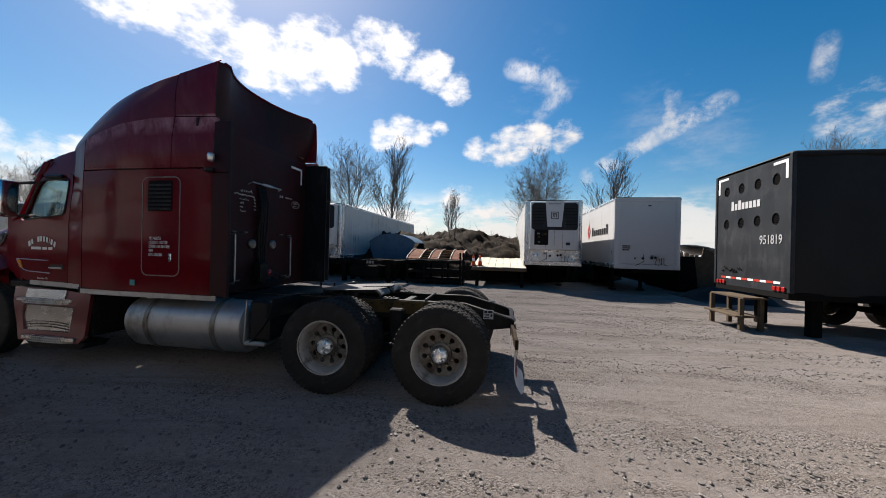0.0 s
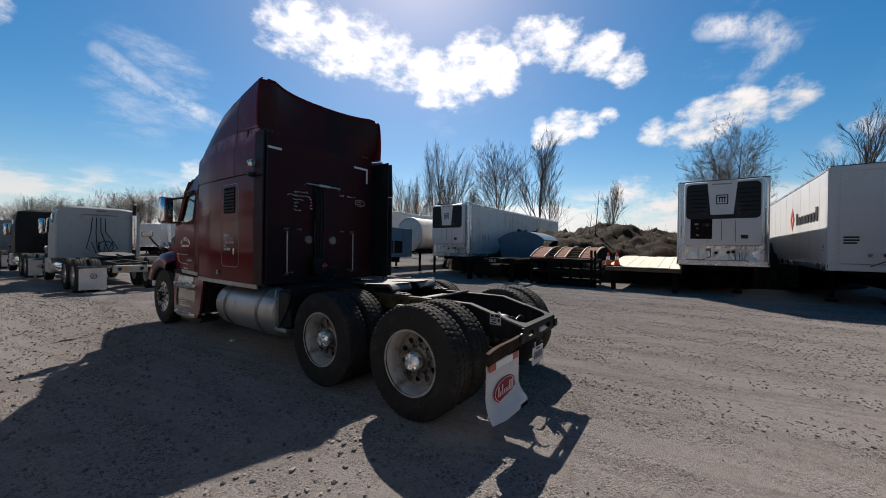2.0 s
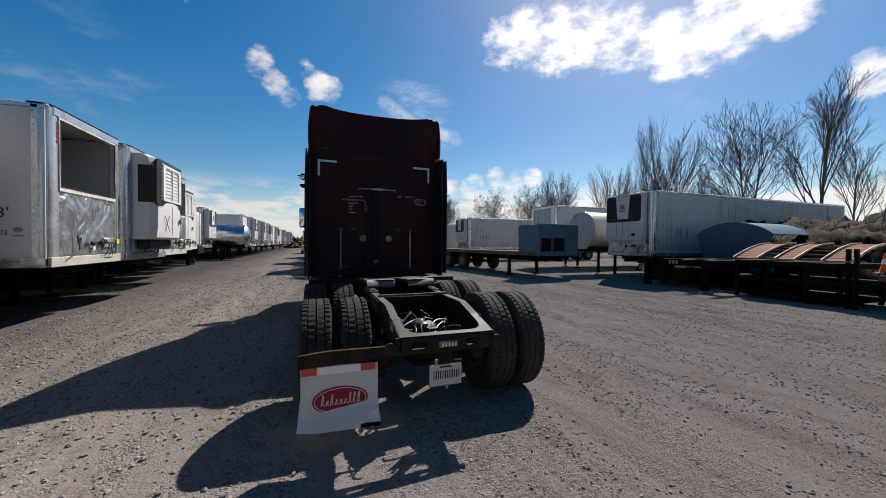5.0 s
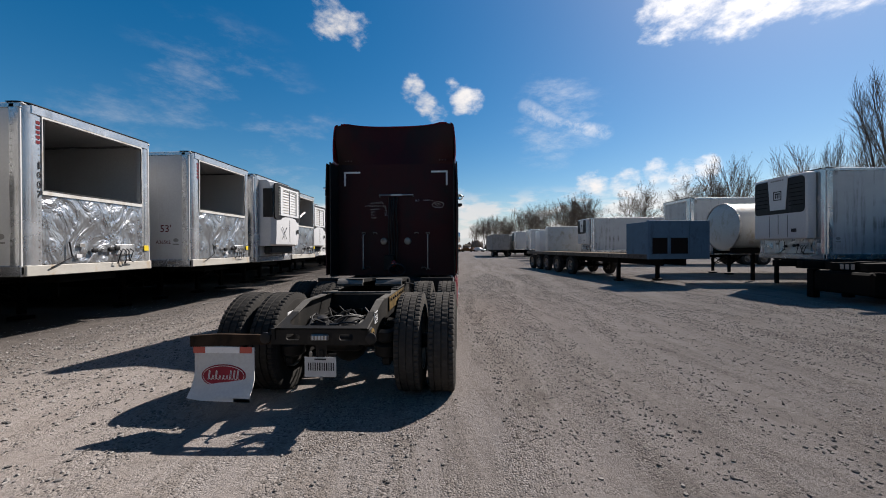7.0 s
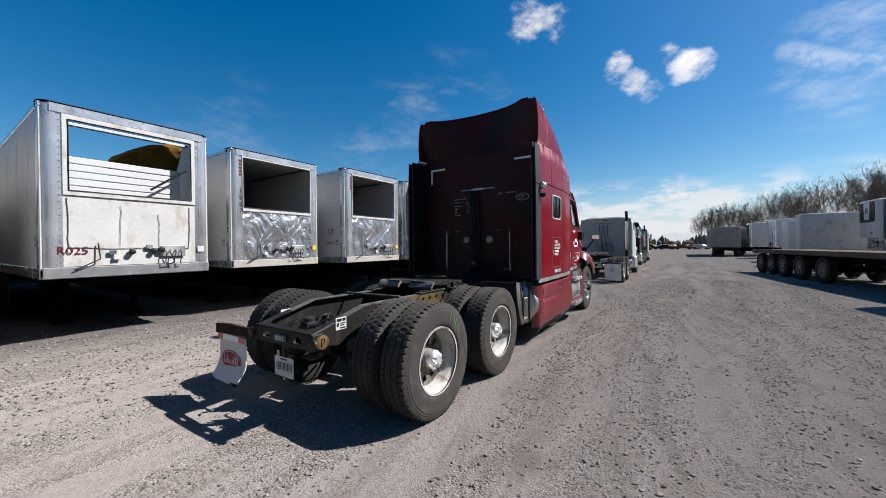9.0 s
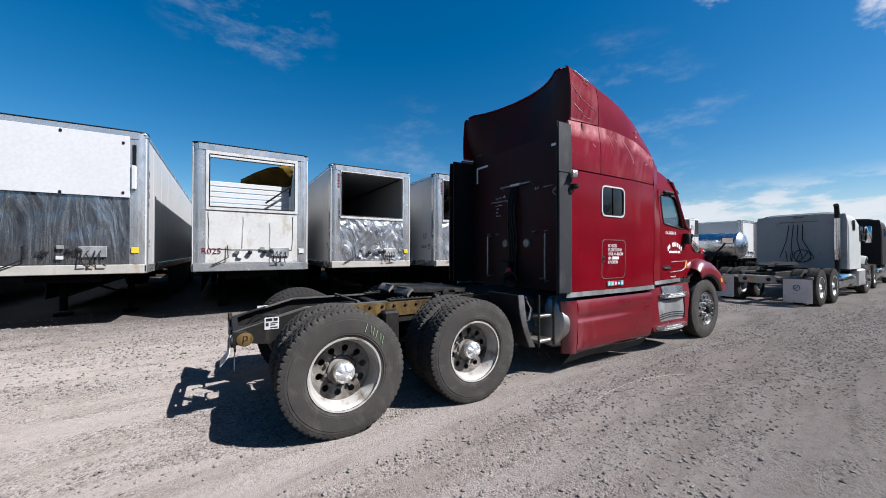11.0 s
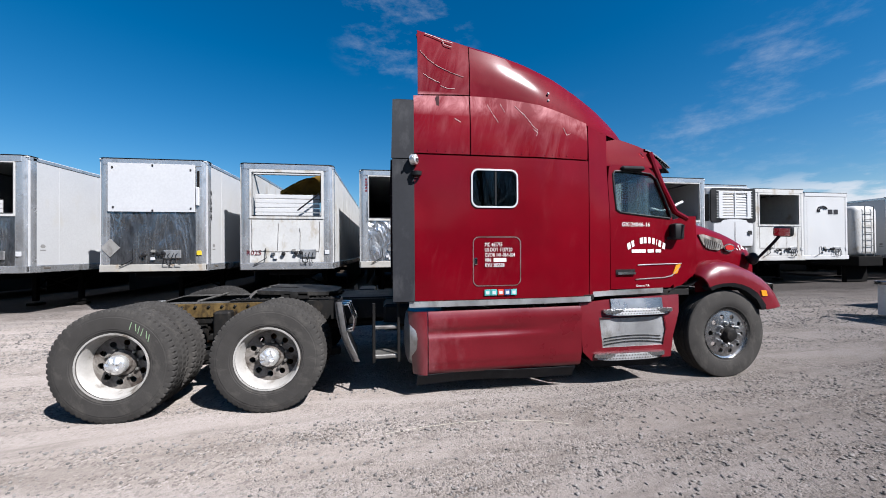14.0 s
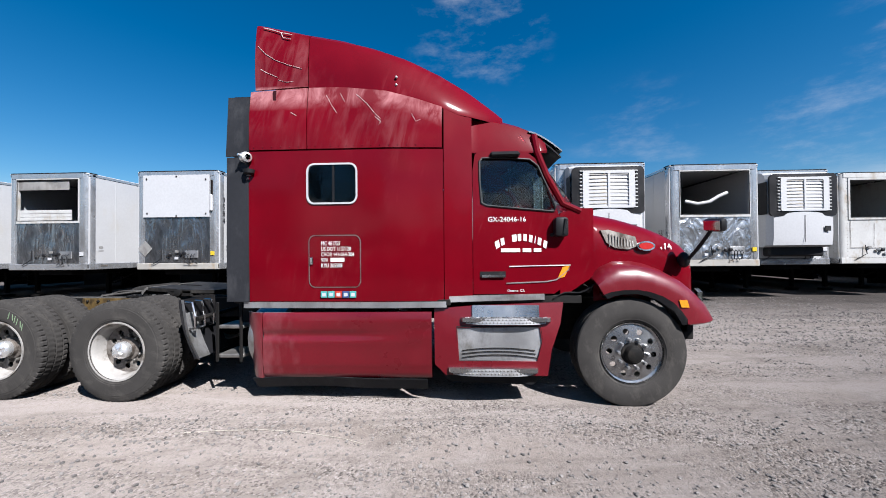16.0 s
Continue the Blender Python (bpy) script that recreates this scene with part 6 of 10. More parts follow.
    box(bm, (-0.165, -0.682, 0.385), (0.135, -0.678, 0.545), 0.002)
    np_ob = part("number_plate", bm, WHITE_SHEET, truck, "dusty white number plate with dark bars")
    bm = bmesh.new()
    bars(bm, -0.13, 0.435, [0.009, 0.012, 0.009, 0.012, 0.009, 0.014, 0.009, 0.011, 0.013, 0.009, 0.012, 0.009], 0.062, 0.0105, lambda x, z: (x, -0.6835, z))
    bars(bm, -0.07, 0.518, [0.11], 0.014, 0, lambda x, z: (x, -0.6835, z))
    part("plate_bar", bm, INK_DARK, np_ob)
    bm = bmesh.new()
    box(bm, (-0.06, -0.676, 0.52), (0.04, -0.668, 0.68), 0.004)
    part("plate_holder", bm, CHASSIS, truck)
    for x, z, w, h in ((-0.12, 0.545, 0.03, 0.05), (0.06, 0.55, 0.08, 0.03), (-0.03, 0.55, 0.05, 0.06), (-0.02, 0.36, 0.03, 0.03)):
        bm = bmesh.new()
        box(bm, (x, -0.688, z), (x + w, -0.676, z + h), 0.006)
        part("plate_clip", bm, STEEL if w < 0.05 else CHASSIS, np_ob)
    # left mud flap on its wooden-looking rusted bar
    bm = bmesh.new()
    grid = []
    for u in steps(0, 1, 8):
        x = -1.205 + 0.585 * u
        row = []
        for v in steps(0, 1, 12):
            z = 0.655 - 0.02 * u - 0.43 * v
            back = 0.0 if v < 0.55 else (0.07 + 0.09 * u) * ((v - 0.55) / 0.45) ** 1.8
            row.append((x - 0.05 * max(0, v - 0.5) * (1 - u) + 0.03 * max(0, v - 0.6) * u, -0.70 - back - 0.02 * math.sin(2 * u), z))
        grid.append(row)
    shell(bm, grid, (0, 0.008, 0))
    flap = part("mud_flap", bm, FLAP_WHITE, truck, "white mud flap curled at the bottom")
    bm = bmesh.new()
    shell(bm, [[(-1.225 + 0.79 * u, -0.728 + 0.03 * u + 0.004 * math.sin(9 * u), 0.640 + 0.02 * u + (0.095 + 0.01 * math.sin(5 * u)) * v) for v in steps(0, 1, 4)] for u in steps(0, 1, 12)], (0, 0.032, 0))
    part("flap_board", bm, BOARD, truck, "grimy dark board holding the mud flap")
    for x0, x1, m in ((-1.20, -1.09, RED_TAPE), (-1.085, -0.76, WHITE_TAPE), (-0.755, -0.64, RED_TAPE)):
        bm = bmesh.new()
        box(bm, (x0, -0.722, 0.585), (x1, -0.716, 0.64), 0.0)
        part("reflector_strip", bm, m, flap)
    bm = bmesh.new()
    oval = [(-0.91 + 0.212 * math.cos(a), 0.40 + 0.088 * math.sin(a)) for a in steps(0, 2 * math.pi, 28)[:-1]]
    plate(bm, oval, [], lambda x, z: (x, -0.722 - (0.12 * max(0, 0.40 - z)) ** 1.0, z), (0, 0.003, 0))
    logo = part("oval_emblem", bm, EMBLEM_RED, flap, "crimson oval emblem with pale rim and script strokes")
    bm = bmesh.new()
    tube(bm, [(-0.91 + 0.196 * math.cos(a), -0.7235 - (0.12 * max(0, -0.077 * math.sin(a))), 0.40 + 0.077 * math.sin(a)) for a in steps(0, 2 * math.pi, 28)], 0.0025, 4)
    part("emblem_rim", bm, INK, logo)
    bm = bmesh.new()
    for k in range(9):
        x, tall = -1.055 + 0.034 * k, k in (0, 2, 6, 7, 8)
        h = 0.072 if tall else 0.034
        tube(bm, [(x, -0.7275, 0.372), (x + 0.012, -0.7265, 0.372 + h), (x + 0.020, -0.7265, 0.372 + h * 0.9), (x + 0.012, -0.7275, 0.380), (x + 0.026, -0.7275, 0.374)], 0.0032, 4)
    part("emblem_stroke", bm, INK, logo)
    # fifth wheel
    bm = bmesh.new()
    outline = [(-0.10, 0.95), (-0.46, 1.0), (-0.47, 1.30), (-0.47, 1.58), (-0.40, 1.80), (-0.22, 1.92), (0.22, 1.92), (0.40, 1.80), (0.47, 1.58), (0.47, 1.30), (0.46, 1.0), (0.10, 0.95),
               (0.05, 1.12), (0.055, 1.32), (0.0, 1.38), (-0.055, 1.32), (-0.05, 1.12)]
    plate(bm, outline, [], lambda x, y: (x, y, 1.115 - 0.055 * (y - 0.95)), (0, 0, -0.05))
    fw = part("fifth_wheel", bm, GREASE, truck, "greasy black fifth wheel plate with wiped ramps")
    for s in (1, -1):
        bm = bmesh.new()
        grid = [[(s * (0.09 + 0.37 * u), 0.985 - 0.075 * v + 0.02 * math.sin(3 * u), 1.117 - 0.055 * v * (0.5 + v)) for v in steps(0, 1, 4)] for u in steps(0, 1, 6)]
        shell(bm, grid, (0, 0.015, -0.03))
        part("ramp", bm, WORN_PAD, fw, "pale wiped steel ramp of the plate")
        bm = bmesh.new()
        box(bm, (s * 0.36, 1.25, 0.97), (s * 0.47, 1.60, 1.08), 0.02)
        disc_cap(bm, lathe(bm, [(0.05, 0.0), (0.05, 0.03), (0.02, 0.035)], 12, (s * 0.47 if s > 0 else -0.505, 1.42, 1.04), "x")[-1])
        part("pivot_bracket", bm, CHASSIS, fw)
    bm = bmesh.new()
    tube(bm, [(0.30, 1.35, 1.02), (0.48, 1.28, 1.01), (0.62, 1.22, 1.0)], 0.012, 6)
    tube(bm, [(0.62, 1.22, 0.985), (0.62, 1.22, 1.03)], 0.02, 6)
    part("release_handle", bm, STEEL, fw)
    for s in (1, -1):
        bm = bmesh.new()
        box(bm, (s * 0.35, 0.70, 0.97), (s * 0.45, 2.10, 0.99), 0.005)
        for k in range(22):
            box(bm, (s * 0.365, 0.75 + 0.058 * k, 0.99), (s * 0.43, 0.78 + 0.058 * k, 1.005), 0.003)
        part("slide_rack", bm, GREASE, fw, "toothed slider rack")
    # quarter fender right, tool plate left
    def fender_at(x, v, off=0.0):
        return (x, 2.03 + 0.02 * v + 0.17 * v * v + 0.008 * math.sin(9 * x) + off, 1.03 - 0.60 * v)
    # black rubber panel; its black also carries the shade on the rear face
    bm = bmesh.new()
    shell(bm, [[fender_at(x, v) for v in steps(0, 1, 8)] for x in steps(0.62, 1.165, 6)], (0, 0.01, 0.006))
    qf = part("quarter_fender", bm, BLACK_PLASTIC, truck, "black rubber quarter fender with bright edge, rear face shade-darkened")
    bm = bmesh.new()
    shell(bm, [[fender_at(x, v, 0.014 + 0.05 * k + 0.008 * math.sin(7 * v)) for v in steps(0, 1, 10)] for k, x in enumerate((1.150, 1.172))], (0.012, 0.014, 0.006))
    part("fender_edge", bm, ALU_DULL, qf, "bent aluminium fender edge")
    bm = bmesh.new()
    shell(bm, [[fender_at(x, v, 0.022) for v in steps(0.25, 1, 6)] for x in steps(0.98, 1.145, 4)], (0, 0.008, 0.004))
    part("fender_skin", bm, ALU_DULL, qf, "scuffed aluminium fender front")
    for k in range(3):
        bm = bmesh.new()
        x = 0.85 + 0.14 * k
        tube(bm, [(x, 2.07, 1.0), (x + 0.02, 2.17, 1.0), (x + 0.05, 2.235, 0.86), (x + 0.03, 2.22, 0.74), (x, 2.13, 0.72)], 0.013, 6)
        part("fender_hook", bm, CHROME, qf)
    bm = bmesh.new()
    tube(bm, [(0.45, 2.20, 0.84), (1.10, 2.19, 0.82)], 0.025, 8)
    part("fender_arm", bm, CHASSIS, qf)
    bm = bmesh.new()
    shell(bm, [[(x, 2.05 + 0.34 * v * v, 1.02 - 0.55 * v) for v in steps(0, 1, 6)] for x in steps(-1.18, -0.60, 4)], (0, 0.012, 0.006))
    part("quarter_fender", bm, BLACK_PLASTIC, truck, "black plastic quarter fender")
    bm = bmesh.new()
    box(bm, (-1.16, 2.12, 0.50), (-0.6, 2.40, 0.98), 0.03)
    part("battery_box", bm, BLACK_PLASTIC, truck, "black battery box")
    bm = bmesh.new()
    box(bm, (-1.18, 2.16, 0.46), (-0.95, 2.45, 0.50), 0.008)
    tube(bm, [(-1.18, 2.45, 0.48), (-1.18, 2.42, 0.98)], 0.012, 6)
    part("battery_box_step", bm, ALU_DULL, truck)
    # deck steps behind the right skirt
    for z in (0.43, 0.72):
        bm = bmesh.new()
        box(bm, (0.78, 2.44, z), (1.10, 2.74, z + 0.035), 0.008)
        part("deck_step", bm, STEEL, truck, "worn grey steel deck step")
    for y in (2.44, 2.72):
        bm = bmesh.new()
        box(bm, (1.102, y - 0.012, 0.40), (1.125, y + 0.022, 1.0), 0.006)
        part("step_post", bm, CHASSIS, truck)
    bm = bmesh.new()
    box(bm, (-0.42, 1.95, 0.965), (0.42, 3.0, 0.985), 0.004)
    part("deck_plate", bm, GREASE, truck, "greasy deck plate")
    bm = bmesh.new()
    box(bm, (-0.9, 2.55, 0.70), (0.9, 3.1, 0.95), 0.03)
    part("cab_mount", bm, CHASSIS, truck)
    # fuel tanks
    for s, y0, y1 in ((1, 2.80, 4.7), (-1, 2.48, 4.30)):
        bm = bmesh.new()
        rings = lathe(bm, [(0.12, y0), (0.22, y0 + 0.015), (0.285, y0 + 0.05), (0.31, y0 + 0.11), (0.31, y1 - 0.11), (0.285, y1 - 0.05), (0.2, y1)], 36, (s * 0.90, 0, 0.63), "y")
        disc_cap(bm, rings[0]), disc_cap(bm, rings[-1])
        tank = part("fuel_tank", bm, ALU_DULL, truck, "dull aluminium fuel tank")
        for y in (y0 + 0.42, y1 - 0.42):
            bm = bmesh.new()
            lathe(bm, [(0.313, y - 0.035), (0.322, y - 0.03), (0.322, y + 0.03), (0.313, y + 0.035)], 36, (s * 0.90, 0, 0.63), "y")
            part("tank_strap", bm, STEEL, tank)
        bm = bmesh.new()
        disc_cap(bm, lathe(bm, [(0.05, 0.0), (0.05, 0.03), (0.04, 0.035)], 14, (s * 1.0, y1 - 0.25, 0.91), "z")[-1])
        part("tank_cap", bm, ALU, tank)
    # right skirt with crease, curved tail piece and rubber edge
    bm = bmesh.new()
    grid = [[(1.235 + interp(z, [(0.28, -0.055), (0.33, -0.015), (0.37, -0.012), (0.40, 0.0), (0.55, 0.004), (0.63, 0.010), (0.68, 0.010 - 0.03 * max(0.0, 1 - max(0, y - 3.9) / 0.7)), (0.74, 0.004), (0.82, 0.010), (0.88, -0.002), (0.91, -0.014)]), y, z + 0.012 * (y - 3) * 0.5) for z in steps(0.29, 0.905, 26)] for y in steps(3.035, 4.81, 16)]
    shell(bm, grid, (-0.025, 0, 0))
    part("side_skirt", bm, RED_DUSTY, truck, "dusty burgundy side skirt with a dented crease")
    bm = bmesh.new()
    grid = [[(1.245 - 0.10 * (1 - v) ** 2 + interp(z, [(0.28, -0.03), (0.6, 0.0), (0.9, -0.01)]), 2.83 + 0.195 * v + 0.09 * (0.905 - z) * (1 - v), z) for z in steps(0.285, 0.905, 8)] for v in steps(0, 1, 5)]
    shell(bm, grid, (-0.025, 0, 0))
    part("skirt_end", bm, RED_DUSTY, truck, "scratched end piece of the skirt")
    bm = bmesh.new()
    grid = [[(1.20 - 0.10 * v + 0.015 * math.sin(5 * y), y, 0.29 - 0.14 * v - 0.01 * math.sin(3 * y)) for v in steps(0, 1, 3)] for y in steps(2.92, 4.76, 12)]
    shell(bm, grid, (-0.012, 0, 0))
    part("skirt_rubber", bm, GREY_RUBBER, truck, "sagging rubber skirt edge")
    # cab steps on both sides
    for s in (1, -1):
        bm = bmesh.new()
        body = [(4.83, 0.935), (5.20, 0.965), (6.10, 1.005), (6.06, 0.80), (5.97, 0.55), (5.93, 0.33), (4.95, 0.33), (4.84, 0.42)]
        low_hole = [(5.08, 0.45), (5.06, 0.755), (5.86, 0.765), (5.88, 0.62), (5.83, 0.45)]
        plate(bm, body, [low_hole], lambda y, z: (s * (1.15 + interp(z, [(0.3, 0.055), (0.45, 0.06), (0.8, 0.035), (1.0, -0.01)])), y, z), (-0.04 * s, 0, 0))
        part("step_fairing", bm, RED_DUSTY, truck, "dusty burgundy step fairing under the door")
        bm = bmesh.new()
        shell(bm, [[(s * (1.19 - 0.05 * (z - 0.45)), y + (0.0), z) for z in steps(0.45, 0.765, 4)] for y in steps(5.06, 5.88, 6)], (-0.02 * s, 0, 0))
        toolbox = part("tool_box", bm, ALU if s < 0 else ALU_DULL, truck, "scuffed aluminium box between the steps")
        for k in range(3):
            bm = bmesh.new()
            zc = 0.475 + 0.032 * k
            tube(bm, [(s * (1.197 - 0.05 * (zc - 0.45)), y, zc + 0.05 * (1 - ((y - 5.47) / 0.36) ** 2) * 0.5) for y in steps(5.11, 5.83 - 0.01 * k, 9)], 0.005, 4)
            part("louvre", bm, CHASSIS, toolbox)
        bm = bmesh.new()
        edge = [(5.06, 0.45), (5.055, 0.765), (5.87, 0.772), (5.89, 0.62), (5.84, 0.44)]
        tube(bm, [(s * (1.198 - 0.05 * (zz - 0.45)), yy, zz) for yy, zz in edge + edge[:1]], 0.009, 5)
        part("tool_box_seal", bm, BLACK_PLASTIC, toolbox)
        bm = bmesh.new()
        shell(bm, [[(s * (1.185 - 0.22 * (z - 0.86)), y, z) for z in (0.862, 0.975)] for y in (5.21, 5.5, 5.86)], (-0.012 * s, 0, 0))
        part("step_riser", bm, ALU, truck, "bright step riser")
        for y0, y1, z, x1 in ((5.10, 5.97, 0.835, 1.23), (4.97, 5.84, 0.375, 1.255)):
            bm = bmesh.new()
            plate(bm, rounded(y0, y1, 1.05, x1, 0.05, 4), [], lambda y, x: (s * x, y, z + 0.022), (0, 0, -0.035))
            tread = part("cab_step", bm, ALU, truck, "bright checker-plate cab step")
            bm = bmesh.new()
            for i in range(15):
                for j in range(3):
                    c = Vector((s * (1.09 + 0.05 * j), y0 + 0.06 + i * (y1 - y0 - 0.12) / 14, z + 0.024))
                    a = 0.02 if (i + j) % 2 else -0.02
                    tube(bm, [c + Vector((-0.015, -a, 0)), c + Vector((0.015, a, 0))], 0.005, 4)
            part("tread_pattern", bm, ALU_DULL, tread)
            bm = bmesh.new()
            shell(bm, [[(s * (x1 - 0.10 * (2 * v - 1) ** 4 + 0.004 + 0.012 * w), y0 + (y1 - y0) * v, z + 0.020 - 0.058 * w) for w in (0, 1)] for v in steps(0, 1, 14)], (-0.012 * s, 0, 0))
            part("tread_nose", bm, ALU_DULL, tread, "bright perforated step edge")
            bm = bmesh.new()
            for i in range(22):
                for w in (0.25, 0.7):
                    v = 0.06 + 0.88 * (i + (0.5 if w > 0.5 else 0)) / 22
                    c = Vector((s * (x1 - 0.10 * (2 * v - 1) ** 4 + 0.006 + 0.012 * w), y0 + (y1 - y0) * v, z + 0.020 - 0.058 * w))
                    bmesh.ops.create_icosphere(bm, subdivisions=1, radius=0.009, matrix=Matrix.Translation(c) @ Matrix.Diagonal((0.6, 1, 1, 1)))
            tagged(part("tread_studs", bm, STEEL, tread), kind="stuff")
        bm = bmesh.new()
        plate(bm, [(4.9, 0.33), (5.93, 0.33), (5.8, 0.22), (5.0, 0.24)], [], lambda y, z: (s * 1.14, y, z), (-0.3 * s, 0, 0))
        part("step_underside", bm, BLACK_PLASTIC, truck)
        bm = bmesh.new()
        box(bm, (s * 0.55, 4.85, 0.4), (s * 1.12, 5.95, 0.92), 0.03)
        part("step_core", bm, CHASSIS, truck)
    # green chalk on a right tyre
    bm = bmesh.new()
    for k in range(6):
        a = radians(38 + 5.5 * k)
        p = Vector((1.236, -0.40 * math.cos(a) * -1 * 0.98, 0.51 + 0.40 * math.sin(a)))
        tube(bm, [p + Vector((0, 0.012 * math.sin(k * 2.0), -0.035)), p + Vector((0, 0.012, 0.03))], 0.0035, 4)
    part("tyre_chalk", bm, GREEN_CHALK, truck, "chalk scrawl on the tyre")


tractor = thing("tractor_truck", "burgundy sleeper tractor with scuffed roof fairing and bare chassis", "truck")
truck_wheels(tractor, 6.72, (0.12, 1.46), width=1.192)
running_gear(tractor)
sleeper(tractor)
roof_fairing(tractor)
fairing_scratches(tractor)
cab(tractor)
hood(tractor)

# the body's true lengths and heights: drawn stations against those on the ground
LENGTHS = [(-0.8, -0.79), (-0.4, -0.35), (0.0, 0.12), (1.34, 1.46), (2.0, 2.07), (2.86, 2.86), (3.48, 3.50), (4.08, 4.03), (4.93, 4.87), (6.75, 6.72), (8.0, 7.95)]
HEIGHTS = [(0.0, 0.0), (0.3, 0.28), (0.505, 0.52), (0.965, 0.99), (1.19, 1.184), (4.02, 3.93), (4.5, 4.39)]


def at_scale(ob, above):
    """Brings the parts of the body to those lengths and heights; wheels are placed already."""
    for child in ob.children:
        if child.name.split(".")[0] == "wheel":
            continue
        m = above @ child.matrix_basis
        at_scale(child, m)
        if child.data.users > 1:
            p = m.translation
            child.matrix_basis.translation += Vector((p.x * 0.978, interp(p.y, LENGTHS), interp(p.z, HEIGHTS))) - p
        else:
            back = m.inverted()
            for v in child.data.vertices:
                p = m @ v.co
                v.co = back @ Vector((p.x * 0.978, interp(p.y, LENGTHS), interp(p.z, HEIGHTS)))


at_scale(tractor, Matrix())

wire = thing("loose_wire", "thin pale bent wire lying on the gravel", "wire", m=pose(0, 0, 0))
bm = bmesh.new()
tube(bm, [(x, y, ground_height(x, y) + 0.006) for x, y in ((1.80, 2.6), (1.73, 2.95), (1.71, 3.33), (1.73, 3.65), (1.80, 4.05), (1.88, 4.27))], 0.0022, 5)
part("strand", bm, DECKWOOD, wire)

# ---- trailers ----
def trailer_wheel(parent, m):
    w = cached("trailer_rim", "wheel", lambda bm: (disc_cap(bm, lathe(bm, [(R_RIM, 0.0), (R_RIM - 0.02, -0.02), (R_RIM - 0.05, -0.10), (0.12, -0.10), (0.11, -0.03), (0.06, -0.02)], 20)[-1])), RIM_DARK, parent, m)
    cached("trailer_tyre", "tyre", tyre_mesh(0.26, 0.515, R_RIM, False, 0.0, 28), TYRE_DARK, w, pose(-0.12, 0, 0))
    return w


def bogie(t, x, axles=2, width=2.5):
    for k in range(axles):
        bm = bmesh.new()
        tube(bm, [(x - 1.25 * k, -width / 2 + 0.2, 0.52), (x - 1.25 * k, width / 2 - 0.2, 0.52)], 0.07, 8)
        part("axle", bm, DARK_UNDER, t)
        for s in (1, -1):
            trailer_wheel(t, pose(x - 1.25 * k, s * (width / 2 - 0.03), 0.51, 0, 0, 90 if s > 0 else -90))
            trailer_wheel(t, pose(x - 1.25 * k, s * (width / 2 - 0.36), 0.51, 0, 0, 90 if s > 0 else -90))


def dented(bm, y0, y1, z0, z1, x, depth, seed, ny=22, nz=16, zip_y=1.0):
    """A sheet with buckles and creases, facing +x."""
    grid = []
    for i in range(ny + 1):
        y = y0 + (y1 - y0) * i / ny
        row = []
        for j in range(nz + 1):
            z = z0 + (z1 - z0) * j / nz
            e = min(1.0, 4 * min(i / ny, 1 - i / ny, j / nz, 1 - j / nz) + 0.15)
            d = noise.noise(Vector((y * 2.2 * zip_y, z * 1.5, seed))) + 0.6 * abs(noise.noise(Vector((y * 5.5 * zip_y, z * 3.0, seed + 4))))
            row.append((x + depth * e * d, y, z))
        grid.append(row)
    shell(bm, grid, (-0.02, 0, 0))


